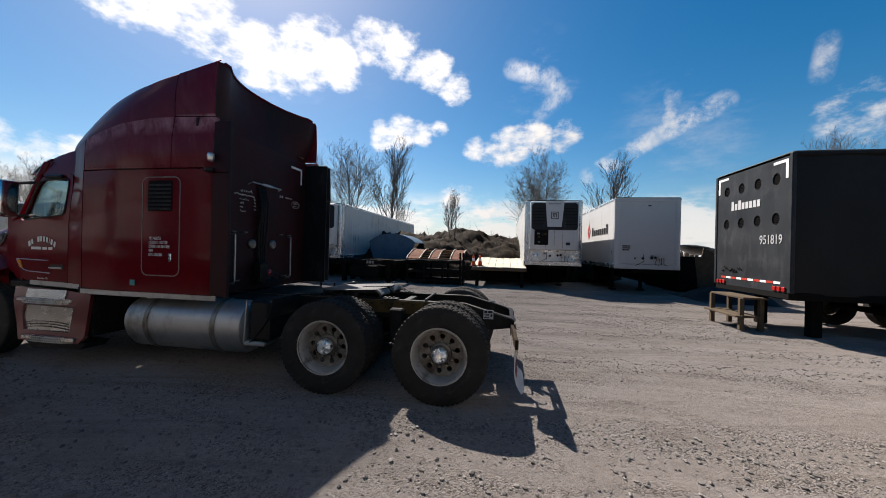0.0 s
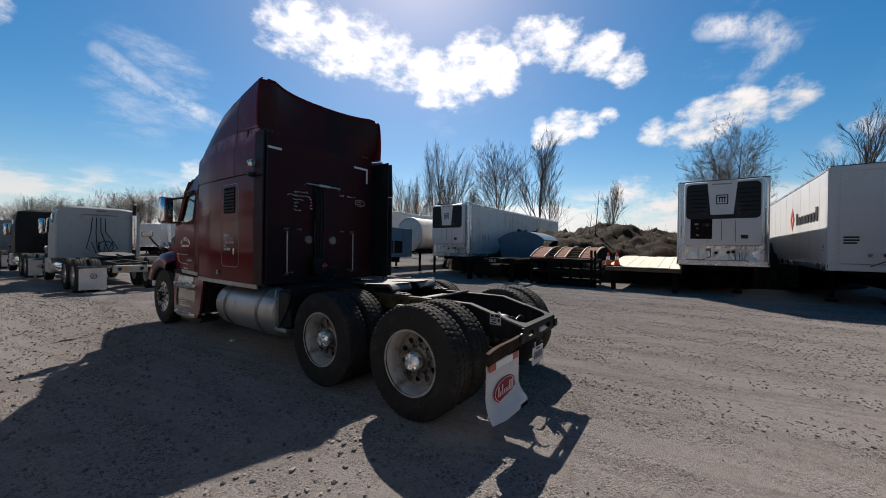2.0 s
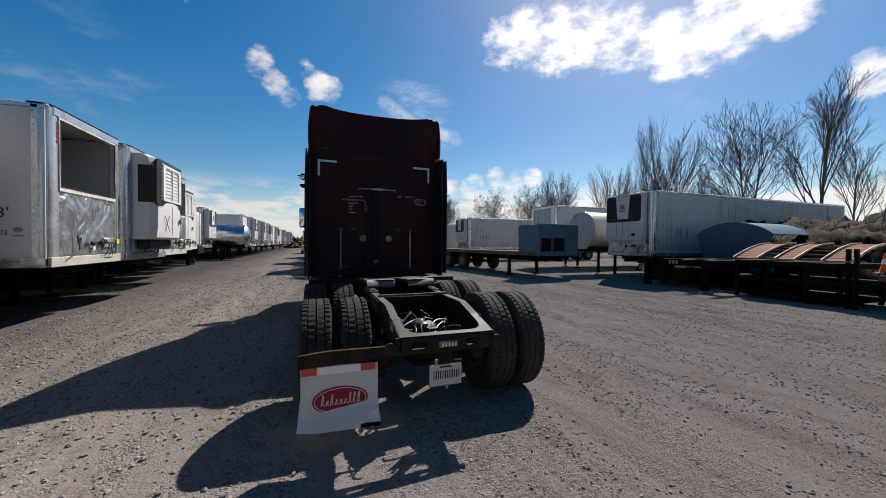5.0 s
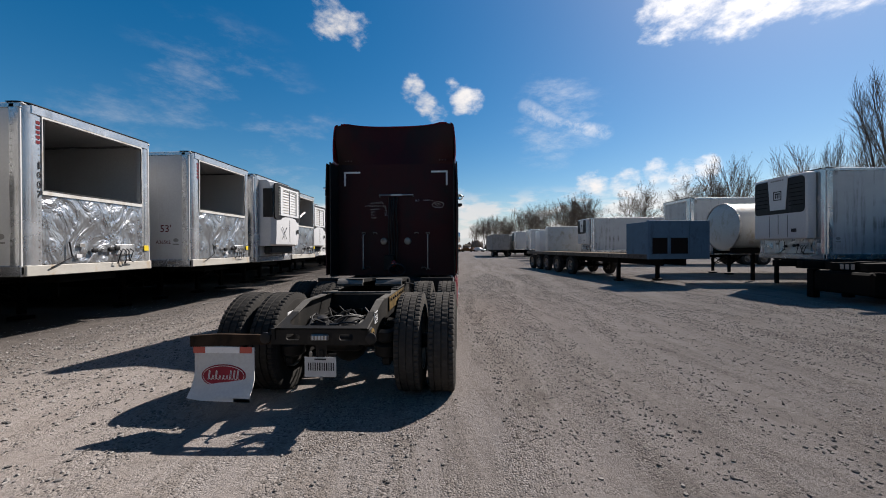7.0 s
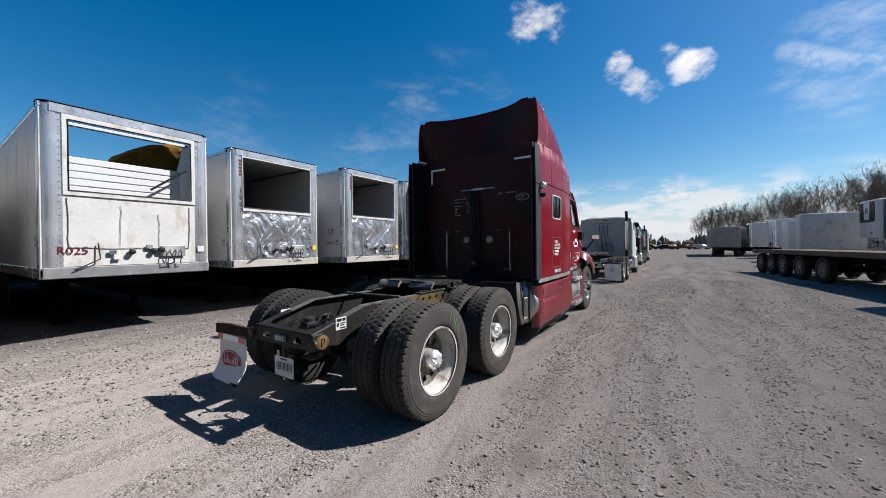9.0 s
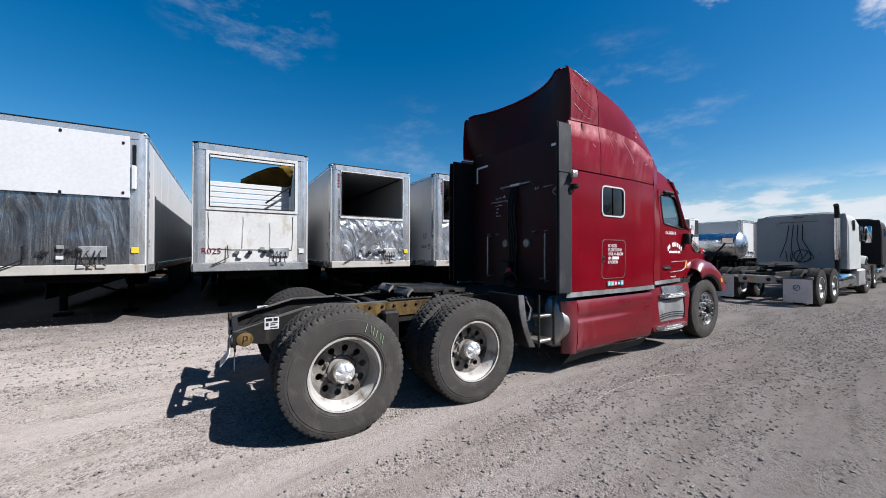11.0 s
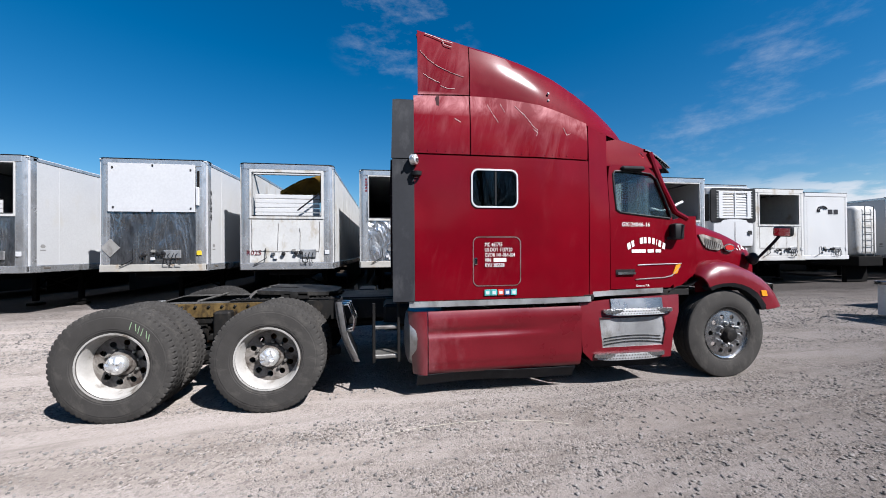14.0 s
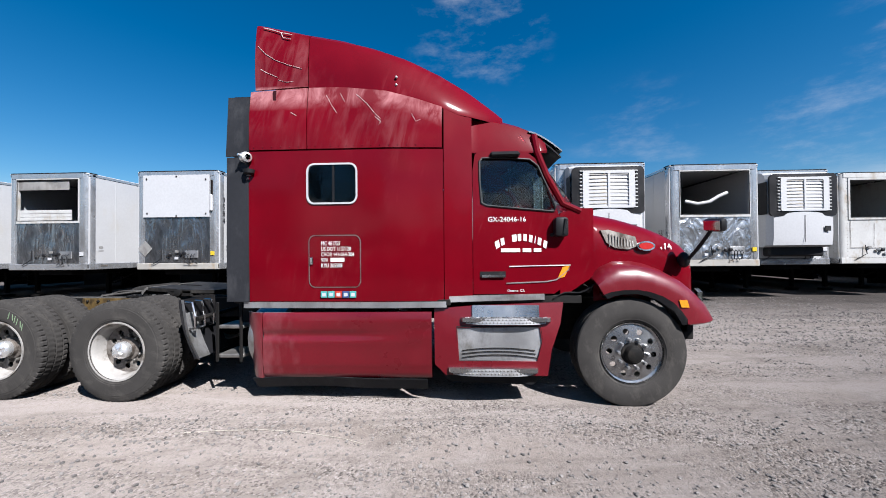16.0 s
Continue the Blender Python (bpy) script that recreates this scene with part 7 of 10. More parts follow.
def reefer(name, label, m, front, length=15.2, width=2.5, z0=1.15, z1=4.02, roof=True, skin=None, lower=None, texts=(), group="trailers in the row", seed=1.0, post=None, skirt=False):
    """A box trailer. Its front stands at x = 0 and looks to +x; the body runs to -x."""
    t = thing(name, label, "trailer", group, m)
    skin, lower, post = skin or WHITE, lower or FOIL, post or POST
    w = width / 2
    for s in (1, -1):
        bm = bmesh.new()
        box(bm, (-length, s * (w - 0.05), z0 + 0.12), (-0.06, s * w, z1 - 0.06), 0.004)
        wall = part("side_wall", bm, skin, t)
        for k in range(int(length / 1.24) if s < 0 or z1 < 4.01 else 3):
            cached("wall_post%.2f%.2f%s" % (z0, z1, skin.name), "wall_post", lambda b: box(b, (-0.014, -0.003, z0 + 0.14), (0.014, 0.0025, z1 - 0.08), 0.001), skin, wall, pose(-0.9 - 1.24 * k, s * w, 0, 0, 0, 0 if s > 0 else 180))
        bm = bmesh.new()
        box(bm, (-length, s * (w - 0.06), z0 - 0.06), (-0.05, s * (w + 0.014), z0 + 0.13), 0.012)
        part("bottom_rail", bm, POST if skin != CREAM else CREAM, t)
        bm = bmesh.new()
        box(bm, (-length, s * (w - 0.06), z1 - 0.09), (-0.05, s * (w + 0.012), z1), 0.012)
        part("top_rail", bm, POST, t)
        # rounded corner post
        bm = bmesh.new()
        pts = [(-0.24, w + 0.012), (-0.17, w + 0.012)] + [(-0.155 + 0.155 * math.sin(a), w - 0.143 + 0.155 * math.cos(a)) for a in steps(0, math.pi / 2, 8)] + [(0.0, w - 0.19), (-0.008, w - 0.195), (-0.008, w - 0.26), (-0.03, w - 0.26), (-0.20, w - 0.05)]
        plate(bm, [(a, s * b) for a, b in pts], [], lambda x, y: (x, y, z0), (0, 0, z1 - z0 - 0.02))
        cpost = part("corner_post", bm, post, t, "rounded aluminium corner post")
        bm = bmesh.new()
        for k in range(24):
            z = z0 + 0.1 + (z1 - z0 - 0.25) * k / 23
            for x, y in ((-0.0065, w - 0.225), (-0.205, w + 0.0125)):
                bmesh.ops.create_cube(bm, size=0.016, matrix=Matrix.Translation((x, s * y, z)) @ Matrix.Diagonal((0.5, 1, 1, 1) if x > -0.1 else (1, 0.5, 1, 1)))
        tagged(part("rivets", bm, STEEL, cpost), kind="stuff")
        bm = bmesh.new()
        box(bm, (-0.62, s * (w + 0.012), z0 + 0.03), (-0.40, s * (w + 0.02), z0 + 0.075), 0.003)
        part("marker_lamp", bm, RIM_DARK, t, "dull dark marker lamp")
    bm = bmesh.new()
    box(bm, (-length, -w, z0 - 0.02), (-0.04, w, z0 + 0.10), 0.01)
    for k in range(12):
        box(bm, (-0.6 - 1.2 * k, -w + 0.05, z0 - 0.12), (-0.5 - 1.2 * k, w - 0.05, z0 - 0.02))
    part("floor", bm, DARK_UNDER, t)
    if roof:
        bm = bmesh.new()
        box(bm, (-length, -w, z1 - 0.04), (-0.02, w, z1 + 0.015), 0.02)
        part("roof", bm, skin, t)
    bm = bmesh.new()
    box(bm, (-length - 0.04, -w, z0), (-length, w, z1), 0.005)
    part("rear_doors", bm, skin, t)
    bm = bmesh.new()
    arc = [(-0.145 + 0.16 * math.sin(a), w - 0.145 + 0.16 * math.cos(a)) for a in steps(0, math.pi / 2, 6)]
    plate(bm, [(-0.30, -w - 0.015)] + [(x, -y) for x, y in arc] + [(x, y) for x, y in arc[::-1]] + [(-0.30, w + 0.015)], [], lambda x, y: (x, y, z1 + 0.012), (0, 0, 0.013))
    part("roof_edge", bm, BLACK_PLASTIC, t, "thin dark roof edge")
    # head rail over the front and sill under it
    bm = bmesh.new()
    box(bm, (-0.10, -w + 0.1, z1 - 0.16), (0.012, w - 0.1, z1 + 0.012), 0.02)
    part("head_rail", bm, post, t)
    bm = bmesh.new()
    box(bm, (-0.12, -w + 0.02, z0 - 0.06), (0.006, w - 0.02, z0 + 0.13), 0.012)
    part("front_sill", bm, CREAM if front in ("foil", "sheet") else post, t, "stained bottom sill")
    lo, mid, hi = z0 + 0.14, z0 + 1.42, z1 - 0.17
    yi = w - 0.26
    if front in ("foil", "torn", "r025", "white_open"):
        lm = {"foil": lower, "torn": lower, "r025": WHITE_OLD, "white_open": WHITE_OLD}[front]
        bm = bmesh.new()
        dented(bm, -yi, yi, lo, mid - 0.06, -0.012, {"foil": 0.045, "torn": 0.035, "r025": 0.012, "white_open": 0.012}[front], seed)
        part("front_panel", bm, lm, t, {"foil": "crinkled bare aluminium front panel", "torn": "dented aluminium front panel with dark reflections painted in"}.get(front, "stained white front panel"))
        # frame round the opening
        edge = 0.028 if front in ("foil", "torn") else 0.07
        bm = bmesh.new()
        plate(bm, [(-yi, mid - 0.06), (yi, mid - 0.06), (yi, hi + 0.02), (-yi, hi + 0.02)], [[(-yi + edge, mid + 0.02), (yi - edge, mid + 0.02), (yi - edge, hi - edge + 0.01), (-yi + edge, hi - edge + 0.01)]],
              lambda y, z: (0.012, y, z), (-0.09, 0, 0))
        part("opening_frame", bm, WHITE_OLD, t, "pale edge round the empty unit opening")
        bm = bmesh.new()
        rng = random.Random(int(seed * 31) + 5)
        ring = [(-yi + edge, mid + 0.02), (yi - edge, mid + 0.02), (yi - edge, hi - edge + 0.01), (-yi + edge, hi - edge + 0.01)]
        for (ya, za), (yb, zb) in zip(ring, ring[1:] + ring[:1]):
            tube(bm, [(0.012 + rng.uniform(-0.004, 0.004), ya + (yb - ya) * u, za + (zb - za) * u) for u in steps(0, 1, 6)], 0.011, 5)
        part("opening_seal", bm, BLACK_PLASTIC, t, "frayed black seal round the opening")
        if front in ("r025", "white_open"):
            for k, (ya, za, yb, zb) in enumerate(((-yi + 0.06, lo + 0.32, yi - 0.12, lo + 0.30), (-yi + 0.06, lo + 0.32, -yi + 0.05, mid - 0.10), (yi - 0.12, lo + 0.30, yi - 0.10, mid - 0.12), (-0.25, lo + 0.35, -0.23, mid - 0.2), (0.35, lo + 0.33, 0.34, mid - 0.3))):
                bm = bmesh.new()
                tube(bm, [(0.0 + rng.uniform(0.0, 0.003), ya + (yb - ya) * u + rng.uniform(-0.01, 0.01), za + (zb - za) * u + rng.uniform(-0.008, 0.008)) for u in steps(0, 1, 9)], 0.006 if k < 3 else 0.004, 5)
                part("panel_seam", bm, RIM_DARK, t, "dirty patched seam")
        if front == "torn":
            bm = bmesh.new()
            dented(bm, -yi + 0.02, yi - 0.35, hi - 0.32, hi - 0.05, -0.02, 0.06, seed + 2, 14, 4)
            part("torn_strip", bm, INSIDE, t, "hanging torn panel strip")
            bm = bmesh.new()
            for k in range(3):
                dented(bm, -yi + 0.06, yi - 0.3, mid + 0.03 + 0.11 * k, mid + 0.13 + 0.11 * k, -0.05, 0.02, seed + 3 + k, 12, 2)
            part("bent_panel", bm, WHITE_OLD, t, "bent white slats in the opening")
    elif front == "sheet":
        bm = bmesh.new()
        dented(bm, -yi, yi, lo, mid + 0.12, -0.012, 0.02, seed, zip_y=1.6)
        part("front_panel", bm, FOIL_DARK, t, "aluminium front panel with dark reflections painted in")
        bm = bmesh.new()
        box(bm, (0.0, -yi - 0.03, mid + 0.08), (0.03, yi - 0.0, hi + 0.06), 0.004)
        sheet = part("cover_sheet", bm, WHITE_SHEET, t, "white sheet screwed over the opening")
        for y, z in ((-yi + 0.08, hi - 0.05), (0, hi + 0.02), (yi - 0.1, hi - 0.08), (-yi + 0.1, mid + 0.2), (0.0, mid + 0.12), (yi - 0.1, mid + 0.18)):
            bm = bmesh.new()
            box(bm, (0.03, y - 0.02, z - 0.03), (0.045, y + 0.02, z + 0.02), 0.004)
            part("cleat", bm, BLACK_GAP, sheet)
        bm = bmesh.new()
        box(bm, (0.004, yi + 0.04, mid + 0.55), (0.02, yi + 0.10, hi - 0.1), 0.004)
        part("air_slot", bm, BLACK_GAP, t)
        bm = bmesh.new()
        box(bm, (0.004, yi + 0.02, mid + 0.25), (0.06, yi + 0.11, mid + 0.75), 0.02)
        part("fuel_gauge", bm, WHITE_SHEET, t, "white gauge housing")
        bm = bmesh.new()
        plate(bm, [(-0.22, 0), (0, 0.24), (0.22, 0), (0, -0.24)], [], lambda y, z: (0.012, y - yi + 0.02, z + lo + 0.42), (-0.012, 0, 0))
        part("placard", bm, INSIDE, t, "faded diamond placard")
    elif front == "plain":
        bm = bmesh.new()
        dented(bm, -yi, yi, lo, hi + 0.02, -0.006, 0.008, seed)
        part("front_panel", bm, skin, t, "smooth white front wall")
    elif front in ("carrier", "tk"):
        bm = bmesh.new()
        dented(bm, -yi, yi, lo, hi + 0.02, -0.012, 0.02, seed)
        part("front_panel", bm, lower if front == "tk" else WHITE, t)
        if front == "carrier":
            u = 0.98
            bm = bmesh.new()
            grid = []
            prof = [(0.0, -u), (0.38, -u + 0.02), (0.52, -u + 0.14), (0.56, -u * 0.5), (0.57, 0), (0.56, u * 0.5), (0.52, u - 0.14), (0.38, u - 0.02), (0.0, u)]
            for z, f in ((z0 + 0.48, 0.72), (z0 + 0.54, 0.92), (z0 + 0.8, 0.98), (z0 + 1.9, 1.0), (z1 - 0.36, 0.98), (z1 - 0.20, 0.86), (z1 - 0.13, 0.6)):
                grid.append([(x * f, y, z) for x, y in prof])
            shell(bm, grid, (-0.02, 0, 0))
            unit = part("cooling_unit", bm, WHITE_SHEET, t, "white bulging refrigeration unit")
            bm = bmesh.new()
            plate(bm, rounded(-u + 0.03, u - 0.03, mid - 0.02, z1 - 0.21, 0.12), [rounded(-u + 0.26, u - 0.26, mid + 0.12, z1 - 0.32, 0.08)], lambda y, z: (0.575 - 0.06 * (abs(y) / u) ** 4, y, z), (-0.05, 0, 0))
            part("grille_surround", bm, BLACK_PLASTIC, unit)
            bm = bmesh.new()
            box(bm, (0.50, -u + 0.2, mid + 0.1), (0.53, u - 0.2, z1 - 0.3))
            part("grille_back", bm, BLACK_GAP, unit)
            for k in range(11):
                z = mid + 0.15 + k * (z1 - 0.36 - mid - 0.12) / 10
                cached("carrier_slat%.2f" % (z1 - z0), "grille_slat", lambda b: box(b, (0.52, -u + 0.22, -0.016), (0.575, u - 0.22, 0.018), 0.008), WHITE_OLD, unit, pose(0, 0, z))
            bm = bmesh.new()
            plate(bm, rounded(-u + 0.30, u - 0.30, mid + 0.13, z1 - 0.33, 0.06), [rounded(-u + 0.46, u - 0.46, mid + 0.19, z1 - 0.39, 0.03)], lambda y, z: (0.588, y, z), (-0.03, 0, 0))
            box(bm, (0.57, -0.03, mid + 0.14), (0.592, 0.03, z1 - 0.34), 0.006)
            part("grille_frame", bm, WHITE_SHEET, unit, "white louvre frame")
            bm = bmesh.new()
            box(bm, (0.02, -0.8, z0 + 0.2), (0.30, 0.8, z0 + 0.50), 0.05)
            part("compressor_box", bm, BLACK_PLASTIC, t)
            bm = bmesh.new()
            box(bm, (0.567, -0.004, z0 + 0.62), (0.577, 0.004, mid), 0.001)
            part("door_gap", bm, BLACK_GAP, unit)
            bm = bmesh.new()
            box(bm, (0.568, 0.55, z0 + 0.95), (0.58, 0.72, z0 + 1.1), 0.01)
            part("latch", bm, BLACK_PLASTIC, unit)
            for s in (1, -1):
                bm = bmesh.new()
                box(bm, (0.12, s * (u - 0.012), mid + 0.05), (0.46, s * (u + 0.006), z1 - 0.42), 0.02)
                part("side_grille", bm, BLACK_PLASTIC, unit, "black side grille")
                if seed > 12:
                    continue
                bm = bmesh.new()
                tube(bm, [(0.580, -0.40 - 0.16 * s, z0 + 0.72), (0.580, -0.40 + 0.16 * s, z0 + 1.15)], 0.008, 4)
                part("painted_stroke", bm, INK_DARK, unit, "dark painted stroke on the unit door")
        else:
            u = 0.98
            bm = bmesh.new()
            box(bm, (0.0, -u - 0.06, z0 + 0.62), (0.34, u + 0.06, z1 - 0.05), 0.07, seg=3)
            unit = part("cooling_unit", bm, WHITE_SHEET, t, "white refrigeration unit with a black upper front")
            bm = bmesh.new()
            plate(bm, rounded(-u, u, z0 + 1.52, z1 - 0.14, 0.14), [], lambda y, z: (0.352, y, z), (-0.02, 0, 0))
            part("front_grille", bm, BLACK_PLASTIC, unit, "rounded black upper front")
            for s in (1, -1):
                for k in range(6):
                    cached("tk_slat", "grille_slat", lambda b: box(b, (0.35, -0.26, -0.012), (0.362, 0.26, 0.012), 0.004), BLACK_GAP, unit, pose(0, s * 0.68, z0 + 1.78 + 0.14 * k))
                bm = bmesh.new()
                box(bm, (0.338, s * 0.36 - 0.005, z0 + 0.70), (0.346, s * 0.36 + 0.005, z0 + 1.46))
                part("panel_gap", bm, INK_DARK, unit)
            bm = bmesh.new()
            plate(bm, [(-0.30, z0 + 1.66), (0.30, z0 + 1.66), (0.40, z1 - 0.06), (-0.40, z1 - 0.06)], [], lambda y, z: (0.37, y, z), (-0.025, 0, 0))
            pan = part("badge_panel", bm, WHITE_SHEET, unit, "white badge panel")
            bm = bmesh.new()
            bars(bm, -0.27, z1 - 0.20, [0.08, 0.06, 0.07, 0.06, 0.08, 0.06], 0.05, 0.02, lambda y, z: (0.3715, y, z))
            part("panel_print", bm, INSIDE, pan)
            bm = bmesh.new()
            plate(bm, rounded(-0.16, 0.16, z0 + 2.0, z0 + 2.32, 0.02), [rounded(-0.13, 0.13, z0 + 2.03, z0 + 2.29, 0.015)], lambda y, z: (0.376, y, z), (-0.008, 0, 0))
            box(bm, (0.369, -0.10, z0 + 2.21), (0.376, 0.10, z0 + 2.25))
            for y in (-0.07, 0.0, 0.07):
                box(bm, (0.369, y - 0.015, z0 + 2.07), (0.376, y + 0.015, z0 + 2.21))
            part("badge_mark", bm, INK_DARK, pan)
            bm = bmesh.new()
            box(bm, (0.338, -0.006, z0 + 0.8), (0.348, 0.006, z0 + 1.5))
            part("door_gap", bm, INK_DARK, unit)
            bm = bmesh.new()
            box(bm, (0.338, 0.5, z0 + 0.86), (0.350, 0.68, z0 + 0.98))
            part("unit_label", bm, INK_DARK, unit)
    if front == "r025":
        # lower wall of white slats seen through the opening, brace and hanging insulation
        for k in range(5):
            bm = bmesh.new()
            box(bm, (-0.32, -yi + 0.04, mid + 0.02 + 0.13 * k), (-0.29, yi - 0.16, mid + 0.135 + 0.13 * k), 0.008)
            part("inner_slat", bm, WHITE, t)
        bm = bmesh.new()
        tube(bm, [(-0.1, 0.25, mid + 0.18), (-0.06, 0.85, mid + 0.66)], 0.022, 6)
        part("brace", bm, BLACK_PLASTIC, t, "black brace in the opening")
        bm = bmesh.new()
        crest = [(0.0, 0.52), (0.3, 0.26), (0.6, 0.08), (0.8, 0.03), (1.0, 0.02)]
        grid = [[(-0.36 - 0.45 * v - 0.2 * u, -0.28 + (yi + 0.26) * u, (hi - interp(u, crest)) * (1 - v) + (mid + 0.60) * v + 0.05 * noise.noise(Vector((u * 4, v * 5, 2.2)))) for v in steps(0, 1, 10)] for u in steps(0, 1, 14)]
        shell(bm, grid, (0, 0, -0.08))
        part("hanging_insulation", bm, FOAM, t, "torn yellow insulation hanging inside")
        bm = bmesh.new()
        box(bm, (-1.0, -w, z1 - 0.10), (-0.9, w, z1 - 0.04), 0.01)
        part("roof_bow", bm, WHITE, t)
    if front in ("foil", "torn", "sheet", "r025", "plain", "white_open", "tk", "carrier"):
        # air and electric couplings with cables, tags
        rng = random.Random(int(seed * 97) + 3)
        y0 = 0.45 + 0.2 * rng.random()
        bm = bmesh.new()
        box(bm, (0.01, y0 - 0.20, lo + 0.14), (0.035, y0 + 0.22, lo + 0.36), 0.01)
        cp = part("coupling_box", bm, ALU_DULL, t, "coupling box with hanging cables")
        for k in range(4):
            bm = bmesh.new()
            y = y0 - 0.14 + 0.09 * k
            tube(bm, [(0.03, y, lo + 0.27), (0.10, y + 0.02 * rng.uniform(-1, 1), lo + 0.22), (0.09, y + 0.08 * rng.uniform(-1, 1), lo + 0.02), (0.05, y + 0.12 * rng.uniform(-1, 1), lo - 0.06 * rng.random())], 0.010, 6)
            part("cable", bm, BLACK_PLASTIC, cp)
        for k in range(3):
            bm = bmesh.new()
            disc_cap(bm, lathe(bm, [(0.05, 0.0), (0.05, 0.05), (0.03, 0.06)], 12, (0.02, y0 - 0.45 + 0.13 * k - 0.2 * (k == 0), lo + 0.24 + 0.02 * k), "x")[-1])
            part("air_coupling", bm, BLACK_PLASTIC, cp)
        bm = bmesh.new()
        box(bm, (0.0, yi + 0.03, lo + 0.22), (0.018, yi + 0.15, lo + 0.34), 0.004)
        part("yellow_tag", bm, YELLOW if front in ("foil", "sheet") else WHITE_SHEET, t)
        bm = bmesh.new()
        y = -0.6 + 0.5 * rng.random()
        tube(bm, [(0.03, y, lo + 0.40), (0.06, y + 0.02, lo + 0.12), (0.05, y - 0.15, lo + 0.02), (0.04, y - 0.3, lo - 0.06)], 0.012, 6)
        part("loose_cable", bm, BLACK_PLASTIC, t)
        for k in range(3):
            bm = bmesh.new()
            y = rng.uniform(-0.5, 0.2)
            box(bm, (0.012, y, lo + 0.1 + 0.1 * k), (0.022 + 0.02, y + 0.10, lo + 0.17 + 0.1 * k), 0.003)
            part("data_tag", bm, (WHITE_SHEET, ALU, INSIDE)[k], t)
    # landing legs, sand shoes, brace
    for s in (1, -1):
        bm = bmesh.new()
        box(bm, (-2.55, s * 0.62 - 0.06, 0.12), (-2.43, s * 0.62 + 0.06, z0), 0.01)
        box(bm, (-2.65, s * 0.62 - 0.14, 0.0), (-2.33, s * 0.62 + 0.14, 0.07), 0.01)
        tube(bm, [(-2.5, s * 0.62, 0.5), (-3.3, s * 0.62, z0 - 0.05)], 0.03, 6)
        part("landing_leg", bm, DARK_UNDER, t, "dark steel landing leg")
    bm = bmesh.new()
    tube(bm, [(-2.5, -0.62, 0.45), (-2.5, 0.62, 0.95)], 0.025, 6)
    tube(bm, [(-2.5, -0.62, 0.95), (-2.5, 0.62, 0.45)], 0.025, 6)
    part("leg_brace", bm, DARK_UNDER, t)
    bm = bmesh.new()
    box(bm, (-2.2, -0.55, z0 - 0.22), (-0.2, 0.55, z0 - 0.08), 0.02)
    part("coupler_plate", bm, DARK_UNDER, t)
    bogie(t, -length + 2.6, 2, width)
    if group == "trailers in the row":
        # unseen rear flaps, added to stop light coming in from behind
        for s in (1, -1):
            bm = bmesh.new()
            shell(bm, [[(-length + 0.55 + 0.03 * math.sin(4 * y), s * y, z) for z in steps(0.22, z0 - 0.05, 4)] for y in steps(0.45, w - 0.02, 4)], (0.012, 0, 0))
            part("mud_flap", bm, BLACK_PLASTIC, t, "black rubber flap added unseen to block light under the trailer")
    # on the row trailers these are added to darken the ground beneath
    if skirt:
        for s in (1, -1):
            bm = bmesh.new()
            box(bm, (-length + 4.5, s * (w - 0.03), 0.30), (-3.6, s * w, z0 - 0.06), 0.004)
            part("side_skirt", bm, BLACK_PLASTIC, t, "black plastic side skirt; on the row trailers added to block light")
    for words, size, x, y, z, way, m2 in texts:
        lettering("lettering", words, size, facing(x, y, z, way), m2, t, "trailer number")
    # small marks low on both sides
    for s in (1, -1):
        bm = bmesh.new()
        disc = [(-0.42 + 0.07 * math.cos(a), z0 + 0.62 + 0.05 * math.sin(a)) for a in steps(0, 2 * math.pi, 14)[:-1]]
        plate(bm, disc, [], lambda x, z: (x, s * (w + 0.003), z), (0, -0.002 * s, 0))
        bars(bm, -0.50, z0 + 0.50, [0.16], 0.03, 0, lambda x, z: (x, s * (w + 0.003), z))
        part("maker_mark", bm, INSIDE, t)
    return t


def stacked(words, size, x, y, z, way, m, parent, drop):
    for k, c in enumerate(words):
        lettering("lettering", c, size, facing(x, y, z - drop * k, way), m, parent, "vertical trailer number", "CENTER")


# (front x, y from, y to, front kind, options)
def left(y0, y1, x, name, label, front, **k):
    # skirts are added to the whole row to keep light from under it
    return reefer(name, label, pose(x, (y0 + y1) / 2, 0), front, width=y1 - y0, seed=y0 * 0.37 + 9, **{"skirt": True, **k})


left(-16.6, -14.1, -5.7, "reefer_trailer", "white reefer trailer with a plain dented front", "foil")
left(-12.9, -10.4, -5.5, "reefer_trailer", "white reefer trailer with crinkled aluminium front", "foil", texts=[("53'", 0.2, -0.65, 1.253, 1.75, "+y", INK_DARK)])
left(-8.78, -6.24, -5.45, "reefer_trailer", "reefer trailer with torn-out unit and dark streaked front", "torn", lower=FOIL_DARK, texts=[("53'", 0.24, -0.30, 1.263, 1.72, "+y", INK_DARK)])
t0 = left(-4.70, -2.16, -5.48, "reefer_trailer", "reefer trailer with a white sheet over its front opening", "sheet")
stacked("9584", 0.24, -0.24, 1.2845, 3.1, "+y", INK_DARK, t0, 0.21)
left(-1.38, 1.10, -5.60, "reefer_trailer", "stained white trailer with missing roof and yellow insulation inside", "r025", roof=False, skin=WHITE_OLD,
     texts=[("R025", 0.19, 0.0035, -1.07, 1.50, "+x", INK_MAROON)])
t2 = left(1.80, 4.28, -6.03, "reefer_trailer", "reefer trailer with empty front opening and crinkled foil front", "foil")
stacked("1007", 0.17, 0.0035, -1.02, 2.95, "+x", INK_DARK, t2, 0.165)
